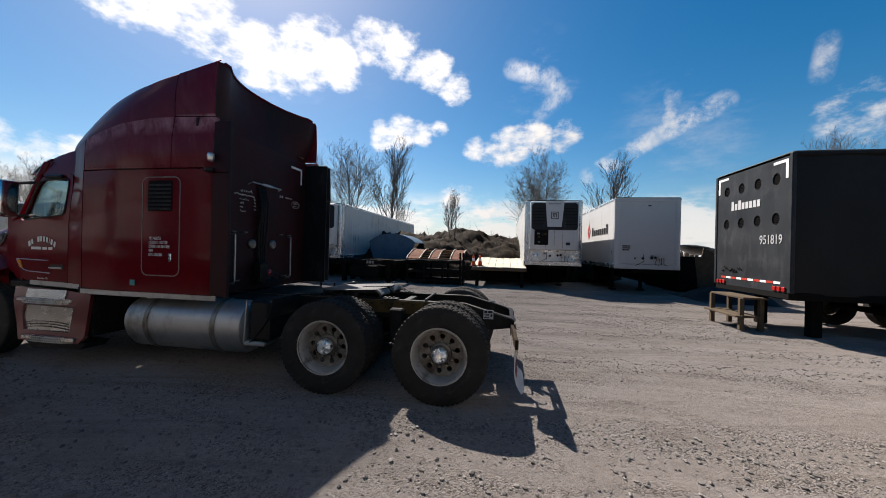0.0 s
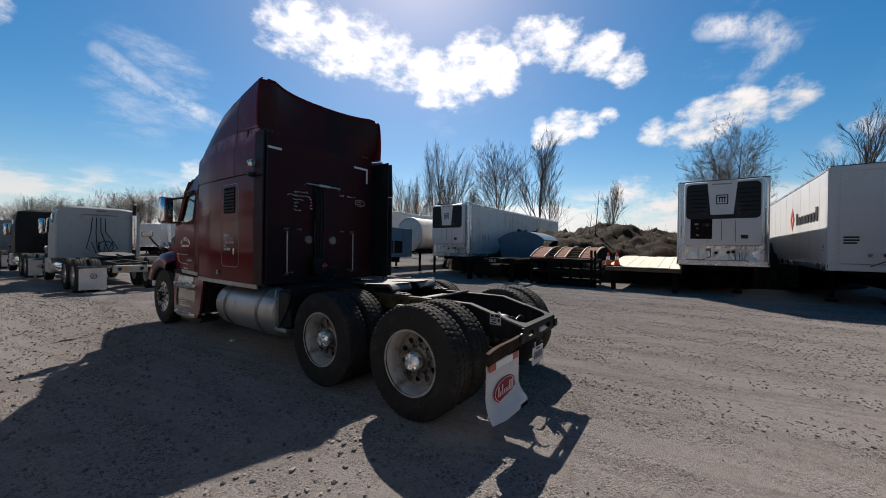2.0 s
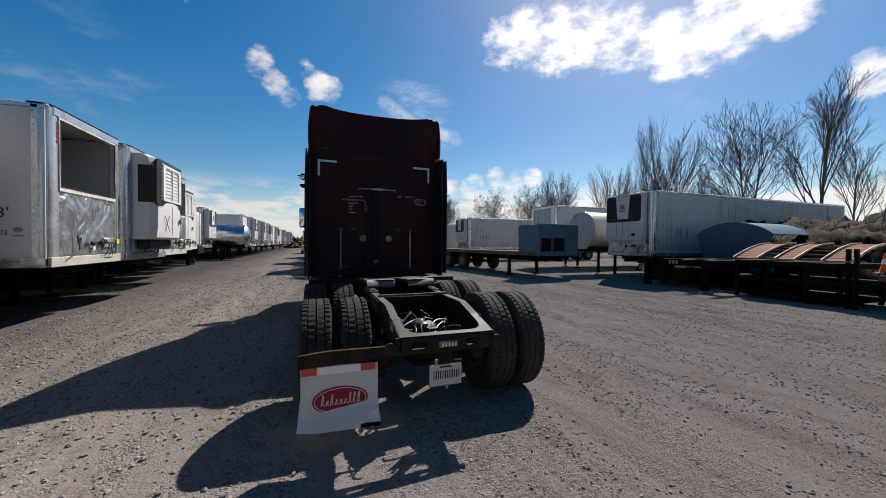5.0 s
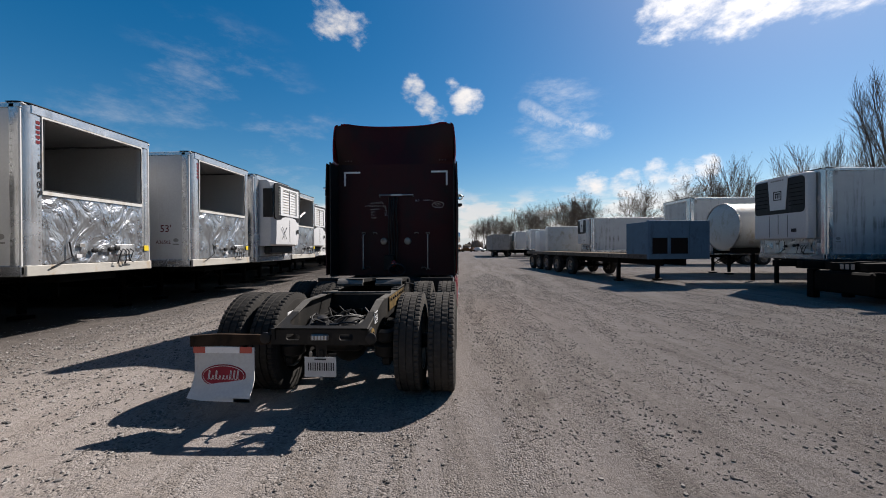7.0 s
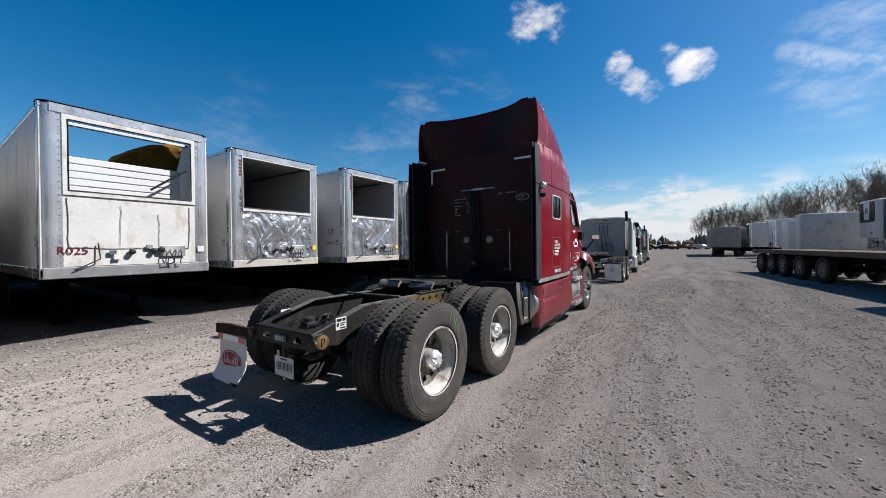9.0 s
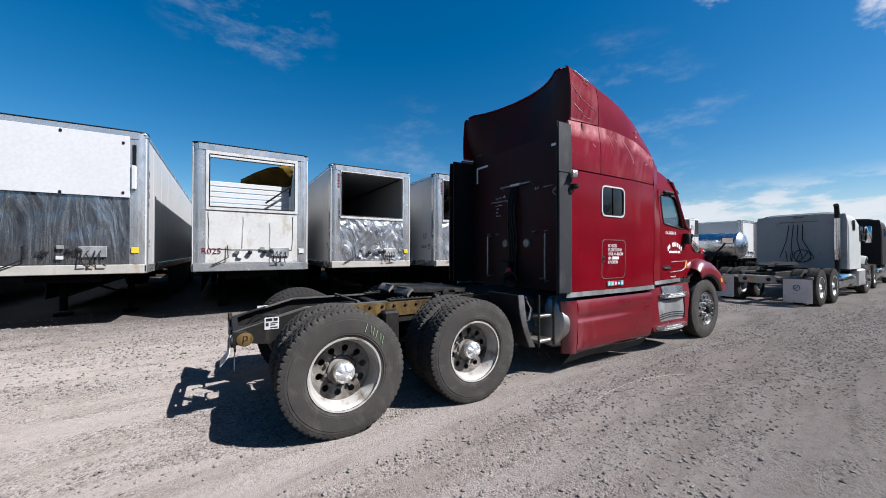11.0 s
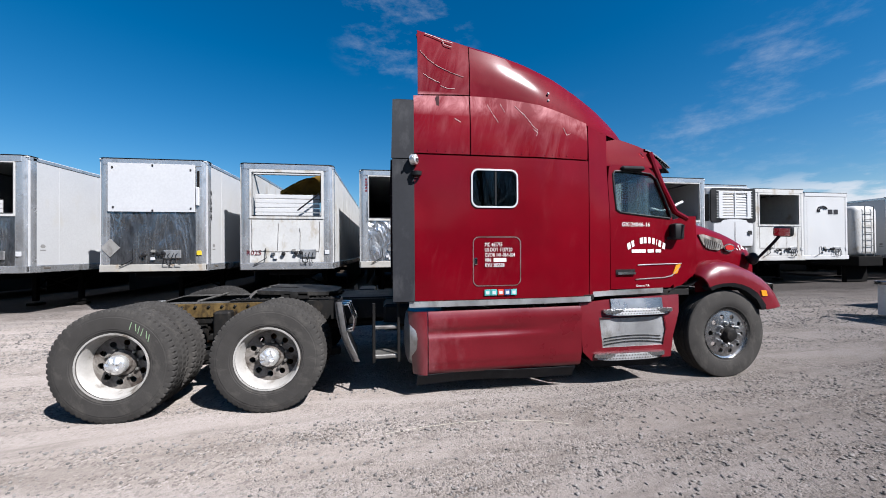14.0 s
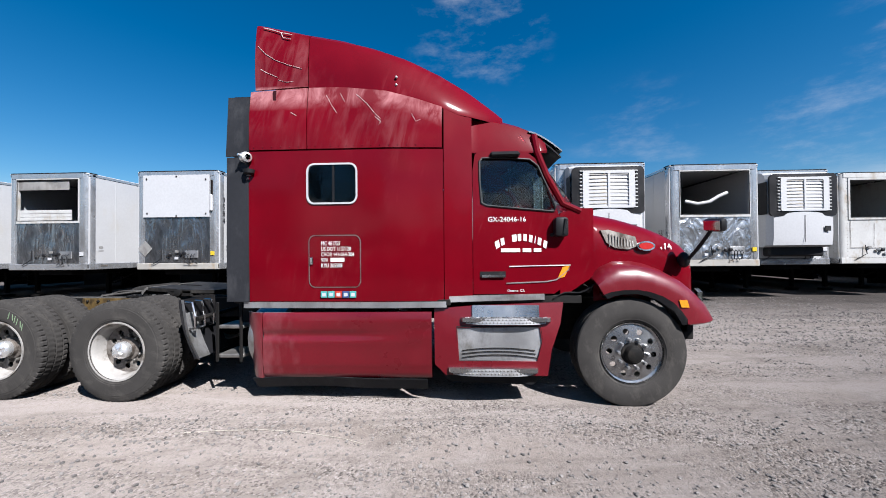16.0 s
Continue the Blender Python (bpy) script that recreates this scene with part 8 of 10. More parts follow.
t3 = left(4.92, 7.42, -5.55, "reefer_trailer", "white reefer trailer with empty opening and bright dented front", "foil",
     texts=[("53'", 0.26, -0.84, -1.256, 1.98, "-y", INK_MAROON), ("A36502", 0.125, -0.95, -1.256, 1.68, "-y", INK_MAROON)])
bm = bmesh.new()
grid = [[(-1.6 - 1.2 * v - 0.4 * u, -0.1 + 1.1 * u, 3.75 - 0.85 * v * (1 - 0.3 * u) - 0.5 * (1 - u) ** 2 + 0.06 * noise.noise(Vector((u * 4, v * 5, 7.2)))) for v in steps(0, 1, 8)] for u in steps(0, 1, 10)]
shell(bm, grid, (0, 0, -0.06))
part("hanging_insulation", bm, FOAM, t3, "torn yellow insulation hanging inside")
for owner in (t2, t3):
    for k in range(5):
        bm = bmesh.new()
        box(bm, (-0.001, -1.065, 3.72 - 0.085 * k), (0.0035, -1.005, 3.775 - 0.085 * k), 0.0)
        part("number_bar", bm, INK_MAROON, owner, "small maroon mark on the corner post")
left(7.74, 10.24, -5.55, "reefer_trailer", "white reefer trailer with a bulging cooling unit", "carrier")
t5 = left(11.12, 13.60, -5.93, "reefer_trailer", "white reefer trailer with empty opening and crinkled front", "foil", texts=[("53'", 0.24, -0.65, -1.246, 2.0, "-y", INK_DARK)])
bm = bmesh.new()
tube(bm, [(-0.35, -0.62, 3.02), (-0.28, -0.30, 2.93), (-0.22, 0.0, 2.98), (-0.20, 0.25, 3.14), (-0.2, 0.48, 3.24)], 0.05, 10)
part("hanging_duct", bm, WHITE_SHEET, t5, "white air duct hanging loose in the opening")
left(13.95, 16.45, -6.90, "reefer_trailer", "white reefer trailer with a grey-slatted cooling unit", "carrier")
left(17.30, 19.85, -7.45, "reefer_trailer", "rust-stained white trailer with empty front opening", "white_open", skin=WHITE_OLD, post=WHITE_OLD)
t8 = left(20.55, 23.05, -8.05, "reefer_trailer", "clean white trailer with a black swirl emblem", "plain", post=WHITE)
bm = bmesh.new()
for r, a0, a1 in ((0.26, 200, 20), (0.17, 210, 30)):
    tube(bm, [(0.012, -0.2 + r * math.cos(radians(a)), 3.25 + r * 0.75 * math.sin(radians(a))) for a in steps(a1, a0, 10)], 0.025, 4)
for k in range(2):
    box(bm, (0.0, 0.12 + 0.3 * k, 3.10), (0.012, 0.34 + 0.3 * k, 3.3))
part("emblem", bm, INK_DARK, t8, "black swirl emblem")
left(26.5, 29.0, -8.6, "reefer_trailer", "white reefer trailer with a black-grilled unit", "tk", lower=FOIL)


def bulk_tank(name, label, m, L, r, zc, material, domes=0.35, group=""):
    t = thing(name, label, "tank trailer", group, m)
    bm = bmesh.new()
    prof = [(0.02, domes * 0.98), (r * 0.5, domes * 0.85), (r * 0.85, domes * 0.45), (r, 0.0)]
    prof += [(r, -L), (r * 0.85, -L - domes * 0.45), (r * 0.4, -L - domes * 0.9)]
    rings = lathe(bm, prof, 40, (0, 0, zc), "x")
    disc_cap(bm, rings[0]), disc_cap(bm, rings[-1])
    part("tank", bm, material, t)
    for k in range(5):
        bm = bmesh.new()
        lathe(bm, [(r + 0.003, -0.05 - L * k / 4), (r + 0.02, -0.03 - L * k / 4), (r + 0.02, 0.03 - L * k / 4), (r + 0.003, 0.05 - L * k / 4)], 40, (0, 0, zc), "x")
        part("tank_band", bm, ALU_DULL, t)
    bm = bmesh.new()
    for s in (1, -1):
        box(bm, (-L, s * 0.5 - 0.08, zc - r - 0.12), (0, s * 0.5 + 0.08, zc - r + 0.12), 0.01)
    part("frame", bm, DARK_UNDER, t)
    for s in (1, -1):
        bm = bmesh.new()
        box(bm, (-1.8, s * 0.6 - 0.06, 0.0), (-1.68, s * 0.6 + 0.06, zc - r), 0.01)
        part("landing_leg", bm, DARK_UNDER, t)
    bogie(t, -L + 1.6, 2)
    return t


CHROME_TANK = mat("mirror_steel_tank", (0.50, 0.52, 0.54), 0.26, 1.0, 0.06, 2, 30, 0.02)
bulk_tank("tank_trailer", "polished steel tank trailer with a white end", pose(-6.6, 31.2, 0), 11.0, 0.95, 2.05, CHROME_TANK)
# hopper body between the trailers
hop = thing("hopper_body", "rust-streaked white hopper body with a ladder", "container", m=pose(-8.3, 24.5, 0))
bm = bmesh.new()
box(bm, (-5, -0.65, 1.2), (0, 0.65, 3.55), 0.25, seg=3)
for k in range(4):
    box(bm, (-0.5 - k, -0.68, 1.4), (-0.42 - k, 0.68, 3.4), 0.02)
part("body", bm, WHITE_OLD, hop)
bm = bmesh.new()
for y in (-0.25, 0.25):
    tube(bm, [(0.06, y, 1.0), (0.06, y, 3.5)], 0.02, 6)
for k in range(8):
    tube(bm, [(0.06, -0.25, 1.1 + 0.3 * k), (0.06, 0.25, 1.1 + 0.3 * k)], 0.015, 5)
part("ladder", bm, STEEL, hop)
bm = bmesh.new()
box(bm, (-5, -0.7, 0.75), (0.1, 0.7, 1.2), 0.03)
for x in (-0.5, -4.5):
    box(bm, (x - 0.1, -0.6, 0), (x + 0.1, 0.6, 0.8), 0.02)
part("chassis", bm, DARK_UNDER, hop)
# the row goes on into the distance
FAR = [(34.5, -7.2, "plain"), (37.6, -7.0, "tk"), (40.8, -7.3, "foil"), (44.0, -6.9, "tk"), (47.2, -7.2, "plain"), (50.6, -6.8, "foil"), (54.0, -7.2, "tk"), (58.0, -7.0, "plain"),
       (62.0, -6.7, "white_open"), (66.5, -7.2, "tk"), (71.0, -7.0, "plain"), (77.0, -6.6, "foil"), (84.0, -7.0, "plain"), (92.0, -6.5, "tk")]
first = {}
for y, x, kind in FAR:
    if kind in first:
        copy_thing(first[kind], pose(x, y, 0))
    else:
        first[kind] = reefer("reefer_trailer", "white box trailer parked far down the row", pose(x, y, 0), kind, seed=y)


def right(y0, y1, x, name, label, front, turn=180, **k):
    """A trailer of the other row, looking to -x."""
    return reefer(name, label, pose(x, (y0 + y1) / 2, 0, 0, 0, turn), front, width=abs(y1 - y0), seed=y0 * 0.41 + 30, group="trailers across the yard", **k)


tk1 = right(-3.9, -1.42, 11.7, "reefer_trailer", "battered white reefer trailer with an opened black-grilled unit", "tk", z0=1.15, z1=4.0, lower=FOIL, skirt=True, skin=WHITE_RUNS)
bm = bmesh.new()
box(bm, (0.345, -0.85, 2.0), (0.356, -0.25, 2.68), 0.02)
part("missing_door", bm, BLACK_GAP, tk1, "dark hole of a missing unit door")
for k in range(7):
    bm = bmesh.new()
    rng = random.Random(k)
    y, z = rng.uniform(-0.8, -0.35), rng.uniform(2.05, 2.55)
    box(bm, (0.35, y, z), (0.39, y + rng.uniform(0.05, 0.14), z + rng.uniform(0.04, 0.12)), 0.01)
    part("engine_piece", bm, (RUSTY, STEEL, CHASSIS)[k % 3], tk1)
bro = right(-7.5, -5.0, 10.8, "box_trailer", "white box trailer with a red diamond emblem on its side", "plain", z0=1.15, z1=4.0, skirt=True, post=WHITE)
# emblem: diamond and a row of plain dark strokes on the side towards the mound
bm = bmesh.new()
plate(bm, [(-0.34, 0), (0, 0.42), (0.34, 0), (0, -0.42)], [[(-0.15, 0), (0, 0.2), (0.15, 0), (0, -0.2)]], lambda x, z: (x - 4.6, -1.268, z + 2.85), (0, 0.004, 0))
part("diamond_emblem", bm, RED_TAPE, bro, "red diamond emblem")
bm = bmesh.new()
for k, h in enumerate((0.42, 0.28, 0.28, 0.28, 0.28, 0.28, 0.28, 0.42)):
    x = -1.0 - 0.38 * k
    plate(bm, [(x, 2.58), (x - 0.27, 2.58), (x - 0.27, 2.58 + h), (x, 2.58 + h)], [], lambda a, z: (a, -1.268, z), (0, 0.004, 0))
    part("emblem_stroke", bm, INK_DARK, bro, "dark stroke of a company name")
    bm = bmesh.new()
bm.free()
for y, z, w in ((-0.95, 2.0, 0.3), (-0.95, 1.92, 0.3), (-0.95, 1.84, 0.26), (0.0, 3.66, 0.12)):
    bm = bmesh.new()
    box(bm, (0.008, y, z), (0.016, y + w, z + 0.045))
    part("wall_print", bm, INK_DARK, bro)
right(8.1, 10.6, 12.9, "reefer_trailer", "long streak-stained white reefer trailer with a black-fronted unit", "tk", z0=1.15, z1=4.02, lower=FOIL, skin=WHITE_RUNS)
right(15.6, 18.1, 13.4, "box_trailer", "bluish-white box trailer beside the flatbed", "plain", z0=1.15, z1=4.1, skin=WHITE_RUNS)
right(26.3, 28.9, 12.2, "reefer_trailer", "old white reefer trailer with a side hatch", "tk", z0=1.15, z1=3.95, skin=WHITE_RUNS)
for y, x, kind in ((48.0, 11.0, "plain"), (55.0, 10.0, "foil"), (63.0, 11.0, "plain"), (72.0, 10.5, "tk"), (-24.0, 17.0, "plain")):
    copy_thing(first[kind], pose(x, y, 0, 0, 0, 180))

# ---- black curtain trailer, seen from its rear corner ----
def curtain_trailer():
    t = thing("curtain_trailer", "black curtain-side trailer standing on wooden blocks", "trailer", m=pose(3.48, -6.3, 0))
    W, L, z0, z1 = 2.6, 14.0, 0.95, 3.85
    holes = []
    vents = [(0.42 + 0.58 * k, z, 0.115) for k in range(4) for z in (3.38, 2.52)]
    for x, z, r in vents:
        holes.append([(x + r * math.cos(a), z + 1.15 * r * math.sin(a)) for a in steps(0, 2 * math.pi, 14)[:-1]])
    bm = bmesh.new()
    plate(bm, [(0.05, z0), (W - 0.05, z0), (W - 0.05, z1), (0.05, z1)], holes, lambda x, z: (x, 0.0, z), (0, -0.05, 0))
    part("rear_wall", bm, BLACK_DOOR, t, "scratched black rear wall with round vents")
    for x, z, r in vents:
        bm = bmesh.new()
        for k in range(6):
            h = r * 1.15 * (-0.75 + 0.3 * k)
            half = r * math.sqrt(max(0.0, 1 - (h / (1.15 * r)) ** 2))
            box(bm, (x - half, -0.03, z + h - 0.008), (x + half, -0.02, z + h + 0.008))
        box(bm, (x - r, -0.045, z - r * 1.1), (x + r, -0.035, z + r * 1.1))
        part("vent_mesh", bm, BLACK_GAP, t, "round meshed vent")
    for s, x in ((-1, 0.0), (1, W)):
        bm = bmesh.new()
        grid = [[(x + s * 0.03 * math.sin(5.2 * y) * math.sin(2 * z), y, z) for z in steps(z0 - 0.02, z1 - 0.08, 6)] for y in steps(-0.06, -L, 60)]
        shell(bm, grid, (-0.02 * s, 0, 0))
        part("curtain", bm, BLACK_TRAILER, t, "black rippled curtain side")
        bm = bmesh.new()
        box(bm, (x - 0.05, -0.06, z0), (x + 0.05, 0.02, z1), 0.015)
        part("rear_post", bm, BLACK_DOOR, t)
    bm = bmesh.new()
    box(bm, (-0.04, -L, z1 - 0.08), (W + 0.04, 0.0, z1 + 0.03), 0.03)
    part("roof", bm, BLACK_TRAILER, t)
    bm = bmesh.new()
    box(bm, (0, -L, z0 - 0.14), (W, 0.0, z0 + 0.02), 0.02)
    part("floor", bm, DARK_UNDER, t)
    bm = bmesh.new()
    box(bm, (0, -L - 0.04, z0), (W, -L, z1), 0.02)
    part("front_wall", bm, BLACK_TRAILER, t)
    for x in (0.08, W - 0.08):
        bm = bmesh.new()
        s = 1 if x < 1 else -1
        plate(bm, [(x, z1 - 0.1), (x + s * 0.42, z1 - 0.1), (x + s * 0.42, z1 - 0.16), (x + s * 0.07, z1 - 0.16), (x + s * 0.07, z1 - 0.5), (x, z1 - 0.5)], [], lambda a, z: (a, 0.008, z), (0, -0.006, 0))
        part("corner_tape", bm, WHITE_TAPE, t, "white corner tape")
    for k in range(10):
        bm = bmesh.new()
        box(bm, (0.25 + 0.21 * k, 0.0, z0 + 0.17), (0.44 + 0.21 * k, 0.006, z0 + 0.22))
        part("reflector_strip", bm, RED_TAPE if k % 2 else WHITE_TAPE, t)
    for k in range(6):
        bm = bmesh.new()
        x = (0.14 + 0.13 * k) if k < 3 else (W - 0.14 - 0.13 * (k - 3))
        box(bm, (x - 0.05, 0.0, z0 + 0.02), (x + 0.05, 0.03, z0 + 0.12), 0.01)
        part("tail_lamp", bm, RED_LENS, t, "red tail lamp")
    # name kept as plain strokes, number reproduced
    bm = bmesh.new()
    for k in range(8):
        x = 1.95 - 0.135 * k
        box(bm, (x - 0.10, 0.0, 2.86), (x, 0.008, 3.02 if k not in (0, 2) else 3.09))
    part("emblem_stroke", bm, WHITE_SHEET, t, "pale strokes of a company name")
    lettering("lettering", "951819", 0.29, facing(0.90, 0.008, 1.98, "+y"), WHITE_SHEET, t, "white trailer number", squeeze=0.8)
    bm = bmesh.new()
    for k in range(9):
        a = Vector((1.5 + 0.09 * k, 0.006, 1.35 + 0.03 * math.sin(k * 2.1)))
        tube(bm, [a, a + Vector((0.08, 0, 0.06 * math.cos(k)))], 0.018, 4)
    part("scrawl", bm, BLACK_GAP, t)
    bogie_y = (-2.6, -3.9, -5.2)
    for y in bogie_y:
        for s, x in ((1, W - 0.05), (-1, 0.05)):
            trailer_wheel(t, pose(x, y, 0.51, 0, 0, 0 if s > 0 else 180))
        bm = bmesh.new()
        tube(bm, [(0.2, y, 0.52), (W - 0.2, y, 0.52)], 0.07, 8)
        part("axle", bm, DARK_UNDER, t)
    for x in (0.5, W - 0.5):
        bm = bmesh.new()
        box(bm, (x - 0.1, -0.9, 0.0), (x + 0.1, -0.7, z0 - 0.1), 0.01)
        part("prop", bm, DARK_UNDER, t)
    return t


curtain_trailer()
# wooden steps and pallets at its rear
pal = thing("wooden_step", "weathered wooden step built from boards", "step", m=pose(4.75, -6.05, 0))
for z, y0, y1 in ((0.72, -0.35, 0.15), (0.30, -0.2, 0.45)):
    for k in range(4):
        bm = bmesh.new()
        box(bm, (-0.55, y0 + 0.13 * k, z), (0.75, y0 + 0.12 + 0.13 * k, z + 0.045), 0.006)
        part("board", bm, WOOD, pal)
for x in (-0.5, 0.65):
    for y in (-0.3, 0.1):
        bm = bmesh.new()
        box(bm, (x, y, 0.0), (x + 0.09, y + 0.09, 0.73), 0.006)
        part("post", bm, WOOD, pal)


# ---- flatbed with blue headboard ----
def flatbed():
    ax, ay, bx, by = 9.75, 10.45, 7.65, 23.8
    ang = math.degrees(math.atan2(by - ay, bx - ax))
    t = thing("flatbed_trailer", "long dark flatbed trailer with a faded blue headboard", "trailer", m=pose(ax, ay, 0, 0, 0, ang))
    L = math.hypot(bx - ax, by - ay)
    for s in (1, -1):
        bm = bmesh.new()
        box(bm, (0, s * 1.22, 1.05), (L, s * 1.29, 1.24), 0.01)
        part("side_rail", bm, DUSTY_FLANGE, t, "dark dusty side rail")
        bm = bmesh.new()
        box(bm, (0.2, s * 0.42, 0.78), (L, s * 0.54, 1.08), 0.01)
        part("main_beam", bm, DARK_UNDER, t)
    for k in range(int(L / 0.3)):
        cached("deck_board", "deck_board", lambda b: box(b, (0.005, -1.22, 1.16), (0.29, 1.22, 1.21), 0.006), WOOD, t, pose(0.3 * k, 0, 0))
    bm = bmesh.new()
    box(bm, (-0.05, -1.29, 1.05), (0.05, 1.29, 2.55), 0.015)
    hb = part("headboard", bm, BLUE, t, "faded blue headboard")
    for y in (-1.27, -0.48, 1.27):
        bm = bmesh.new()
        box(bm, (-0.075, y - 0.03, 1.05), (-0.05, y + 0.03, 2.55), 0.006)
        part("headboard_rib", bm, BLUE, hb)
    for s in (1, -1):
        bm = bmesh.new()
        box(bm, (0.05, s * 1.22, 1.24), (1.3, s * 1.28, 2.5), 0.01)
        part("headboard_wing", bm, BLUE, hb)
    for y0, y1 in ((0.48, 1.12), (-0.38, 0.36)):
        bm = bmesh.new()
        box(bm, (-0.062, y0, 1.26), (-0.045, y1, 1.88), 0.004)
        hole = part("headboard_opening", bm, BLACK_GAP, hb, "dark open locker in the headboard")
        bm = bmesh.new()
        plate(bm, [(y0 - 0.03, 1.23), (y1 + 0.03, 1.23), (y1 + 0.03, 1.91), (y0 - 0.03, 1.91)], [[(y0, 1.26), (y1, 1.26), (y1, 1.88), (y0, 1.88)]], lambda y, z: (-0.075, y, z), (0.025, 0, 0))
        part("opening_frame", bm, BLUE, hole)
    for s in (1, -1):
        bm = bmesh.new()
        box(bm, (2.3, s * 0.95 - 0.07, 0.08), (2.44, s * 0.95 + 0.07, 1.05), 0.01)
        box(bm, (2.2, s * 0.95 - 0.15, 0.0), (2.54, s * 0.95 + 0.15, 0.08), 0.01)
        part("landing_leg", bm, DARK_UNDER, t)
    for x in (L - 1.0, L - 2.3, L - 3.6, L - 5.2, L - 7.0):
        for s in (1, -1):
            trailer_wheel(t, pose(x, s * 1.24, 0.51, 0, 0, 90 * s))
        bm = bmesh.new()
        tube(bm, [(x, -1.05, 0.52), (x, 1.05, 0.52)], 0.07, 8)
        part("axle", bm, DARK_UNDER, t)
    return t


flatbed()
# low chassis frames, dark, between the mound and the long white trailer
for x, y0, y1 in ((12.4, 4.6, 7.9), (14.0, 4.3, 7.6)):
    t = thing("chassis_frame", "dark container chassis frame resting on steel stands", "trailer", "chassis frames", pose(x, 0, 0))
    bm = bmesh.new()
    for s in (-0.5, 0.5):
        box(bm, (s - 0.07, y0, 0.85), (s + 0.07, y1, 1.12), 0.01)
    for k in range(5):
        y = y0 + (y1 - y0) * k / 4
        box(bm, (-1.2, y - 0.08, 0.9), (1.2, y + 0.08, 1.10), 0.01)
    part("frame", bm, DARK_UNDER, t)
    for y in (y0 + 0.5, y1 - 0.5):
        for s in (0.5, -0.5):
            bm = bmesh.new()
            box(bm, (s - 0.10, y - 0.10, 0.0), (s + 0.10, y + 0.10, 0.86), 0.01)
            part("stand", bm, DARK_UNDER, t)
    # added dark box in place of the shade beneath the frame
    bm = bmesh.new()
    box(bm, (-0.9, y0 + 0.9, 0.25), (0.9, y1 - 0.9, 0.84), 0.06)
    part("stowed_gear", bm, DARK_UNDER, t)
    bm = bmesh.new()
    bars(bm, y0 + 1.0, 0.93, [0.09, 0.09, 0.09], 0.14, 0.04, lambda y, z: (-1.21, y, z))
    part("painted_bars", bm, INSIDE, t)

# rusty ramp stack
ramps = thing("ramp_stack", "stack of rusty curved loading ramps on a black steel frame", "ramps", m=pose(11.9, 2.85, 0))


def ramp_z(x):
    return 1.22 + 0.46 * math.sin(min(1.0, (x + 0.1) / 1.7) * 1.45)


for z in (0.10, 0.55, 1.02):
    bm = bmesh.new()
    box(bm, (0.0, -1.35, z), (1.8, 1.35, z + 0.13), 0.02)
    part("base_shelf", bm, DARK_UNDER, ramps)
for x in (0.06, 1.7):
    for y in (-1.3, -0.45, 0.45, 1.3):
        bm = bmesh.new()
        box(bm, (x - 0.05, y - 0.05, 0.0), (x + 0.05, y + 0.05, 1.16), 0.01)
        part("base_post", bm, DARK_UNDER, ramps)
for k, y in enumerate((-1.12, -0.02, 0.98)):
    wide = (0.26, 0.20, 0.30)[k]
    for q in range(11):
        x = -0.08 + 0.172 * q
        bm = bmesh.new()
        shell(bm, [[(x, y - wide, ramp_z(x)), (x + 0.15, y - wide, ramp_z(x + 0.15))], [(x, y + wide, ramp_z(x)), (x + 0.15, y + wide, ramp_z(x + 0.15))]], (0, 0, -0.035))
        part("ramp_plank", bm, RAMP_WOOD, ramps)
    for s in (-1, 1):
        bm = bmesh.new()
        tube(bm, [(x, y + s * (wide + 0.03), ramp_z(x) + 0.02) for x in steps(-0.12, 1.85, 9)], 0.032, 6)
        part("ramp_rail", bm, RAMP_EDGE, ramps, "pale worn edge rail")
for q in range(6):
    x = 0.1 + 0.31 * q
    bm = bmesh.new()
    tube(bm, [(x, -1.4, ramp_z(x) - 0.05), (x, 1.3, ramp_z(x) - 0.05)], 0.028, 6)
    part("ramp_bar", bm, RUSTY, ramps)
for y in (-1.45, -1.3):
    bm = bmesh.new()
    box(bm, (-0.05, y - 0.04, 0.0), (0.05, y + 0.04, 1.55), 0.01)
    part("stake", bm, DARK_UNDER, ramps)

# platform trailer with a sloping plywood deck, cones
plat = thing("platform_trailer", "low platform trailer with a pale sloping plywood deck", "trailer", m=pose(11.8, -0.35, 0))
bm = bmesh.new()
box(bm, (0.0, -1.2, 0.76), (6.0, 1.35, 0.88), 0.02)
part("deck", bm, WOOD, plat)
for k in range(7):
    bm = bmesh.new()
    y0 = -1.18 + 0.36 * k
    plate(bm, [(0.02, y0), (5.9, y0), (5.9, y0 + 0.345), (0.02, y0 + 0.345)], [], lambda x, y: (x, y, 0.925 + 0.085 * x + 0.004 * (k % 3)), (0, 0, -0.03))
    part("deck_panel", bm, DECKWOOD, plat, "pale plywood deck panel")
for y in (-1.1, 0.0, 1.2):
    bm = bmesh.new()
    plate(bm, [(0.05, 0.86), (5.85, 0.86), (5.85, 1.38), (0.05, 0.89)], [], lambda x, z: (x, y, z), (0, 0.06, 0))
    part("deck_wedge", bm, WOOD, plat)
for x, y in ((0.4, -1.0), (0.4, 1.1), (5.5, -1.0), (5.5, 1.1)):
    bm = bmesh.new()
    box(bm, (x - 0.08, y - 0.08, 0), (x + 0.08, y + 0.08, 0.78), 0.01)
    part("leg", bm, DARK_UNDER, plat)
bm = bmesh.new()
box(bm, (1.2, -0.9, 0.2), (3.0, 1.0, 0.76), 0.05)
part("under_box", bm, DARK_UNDER, plat)
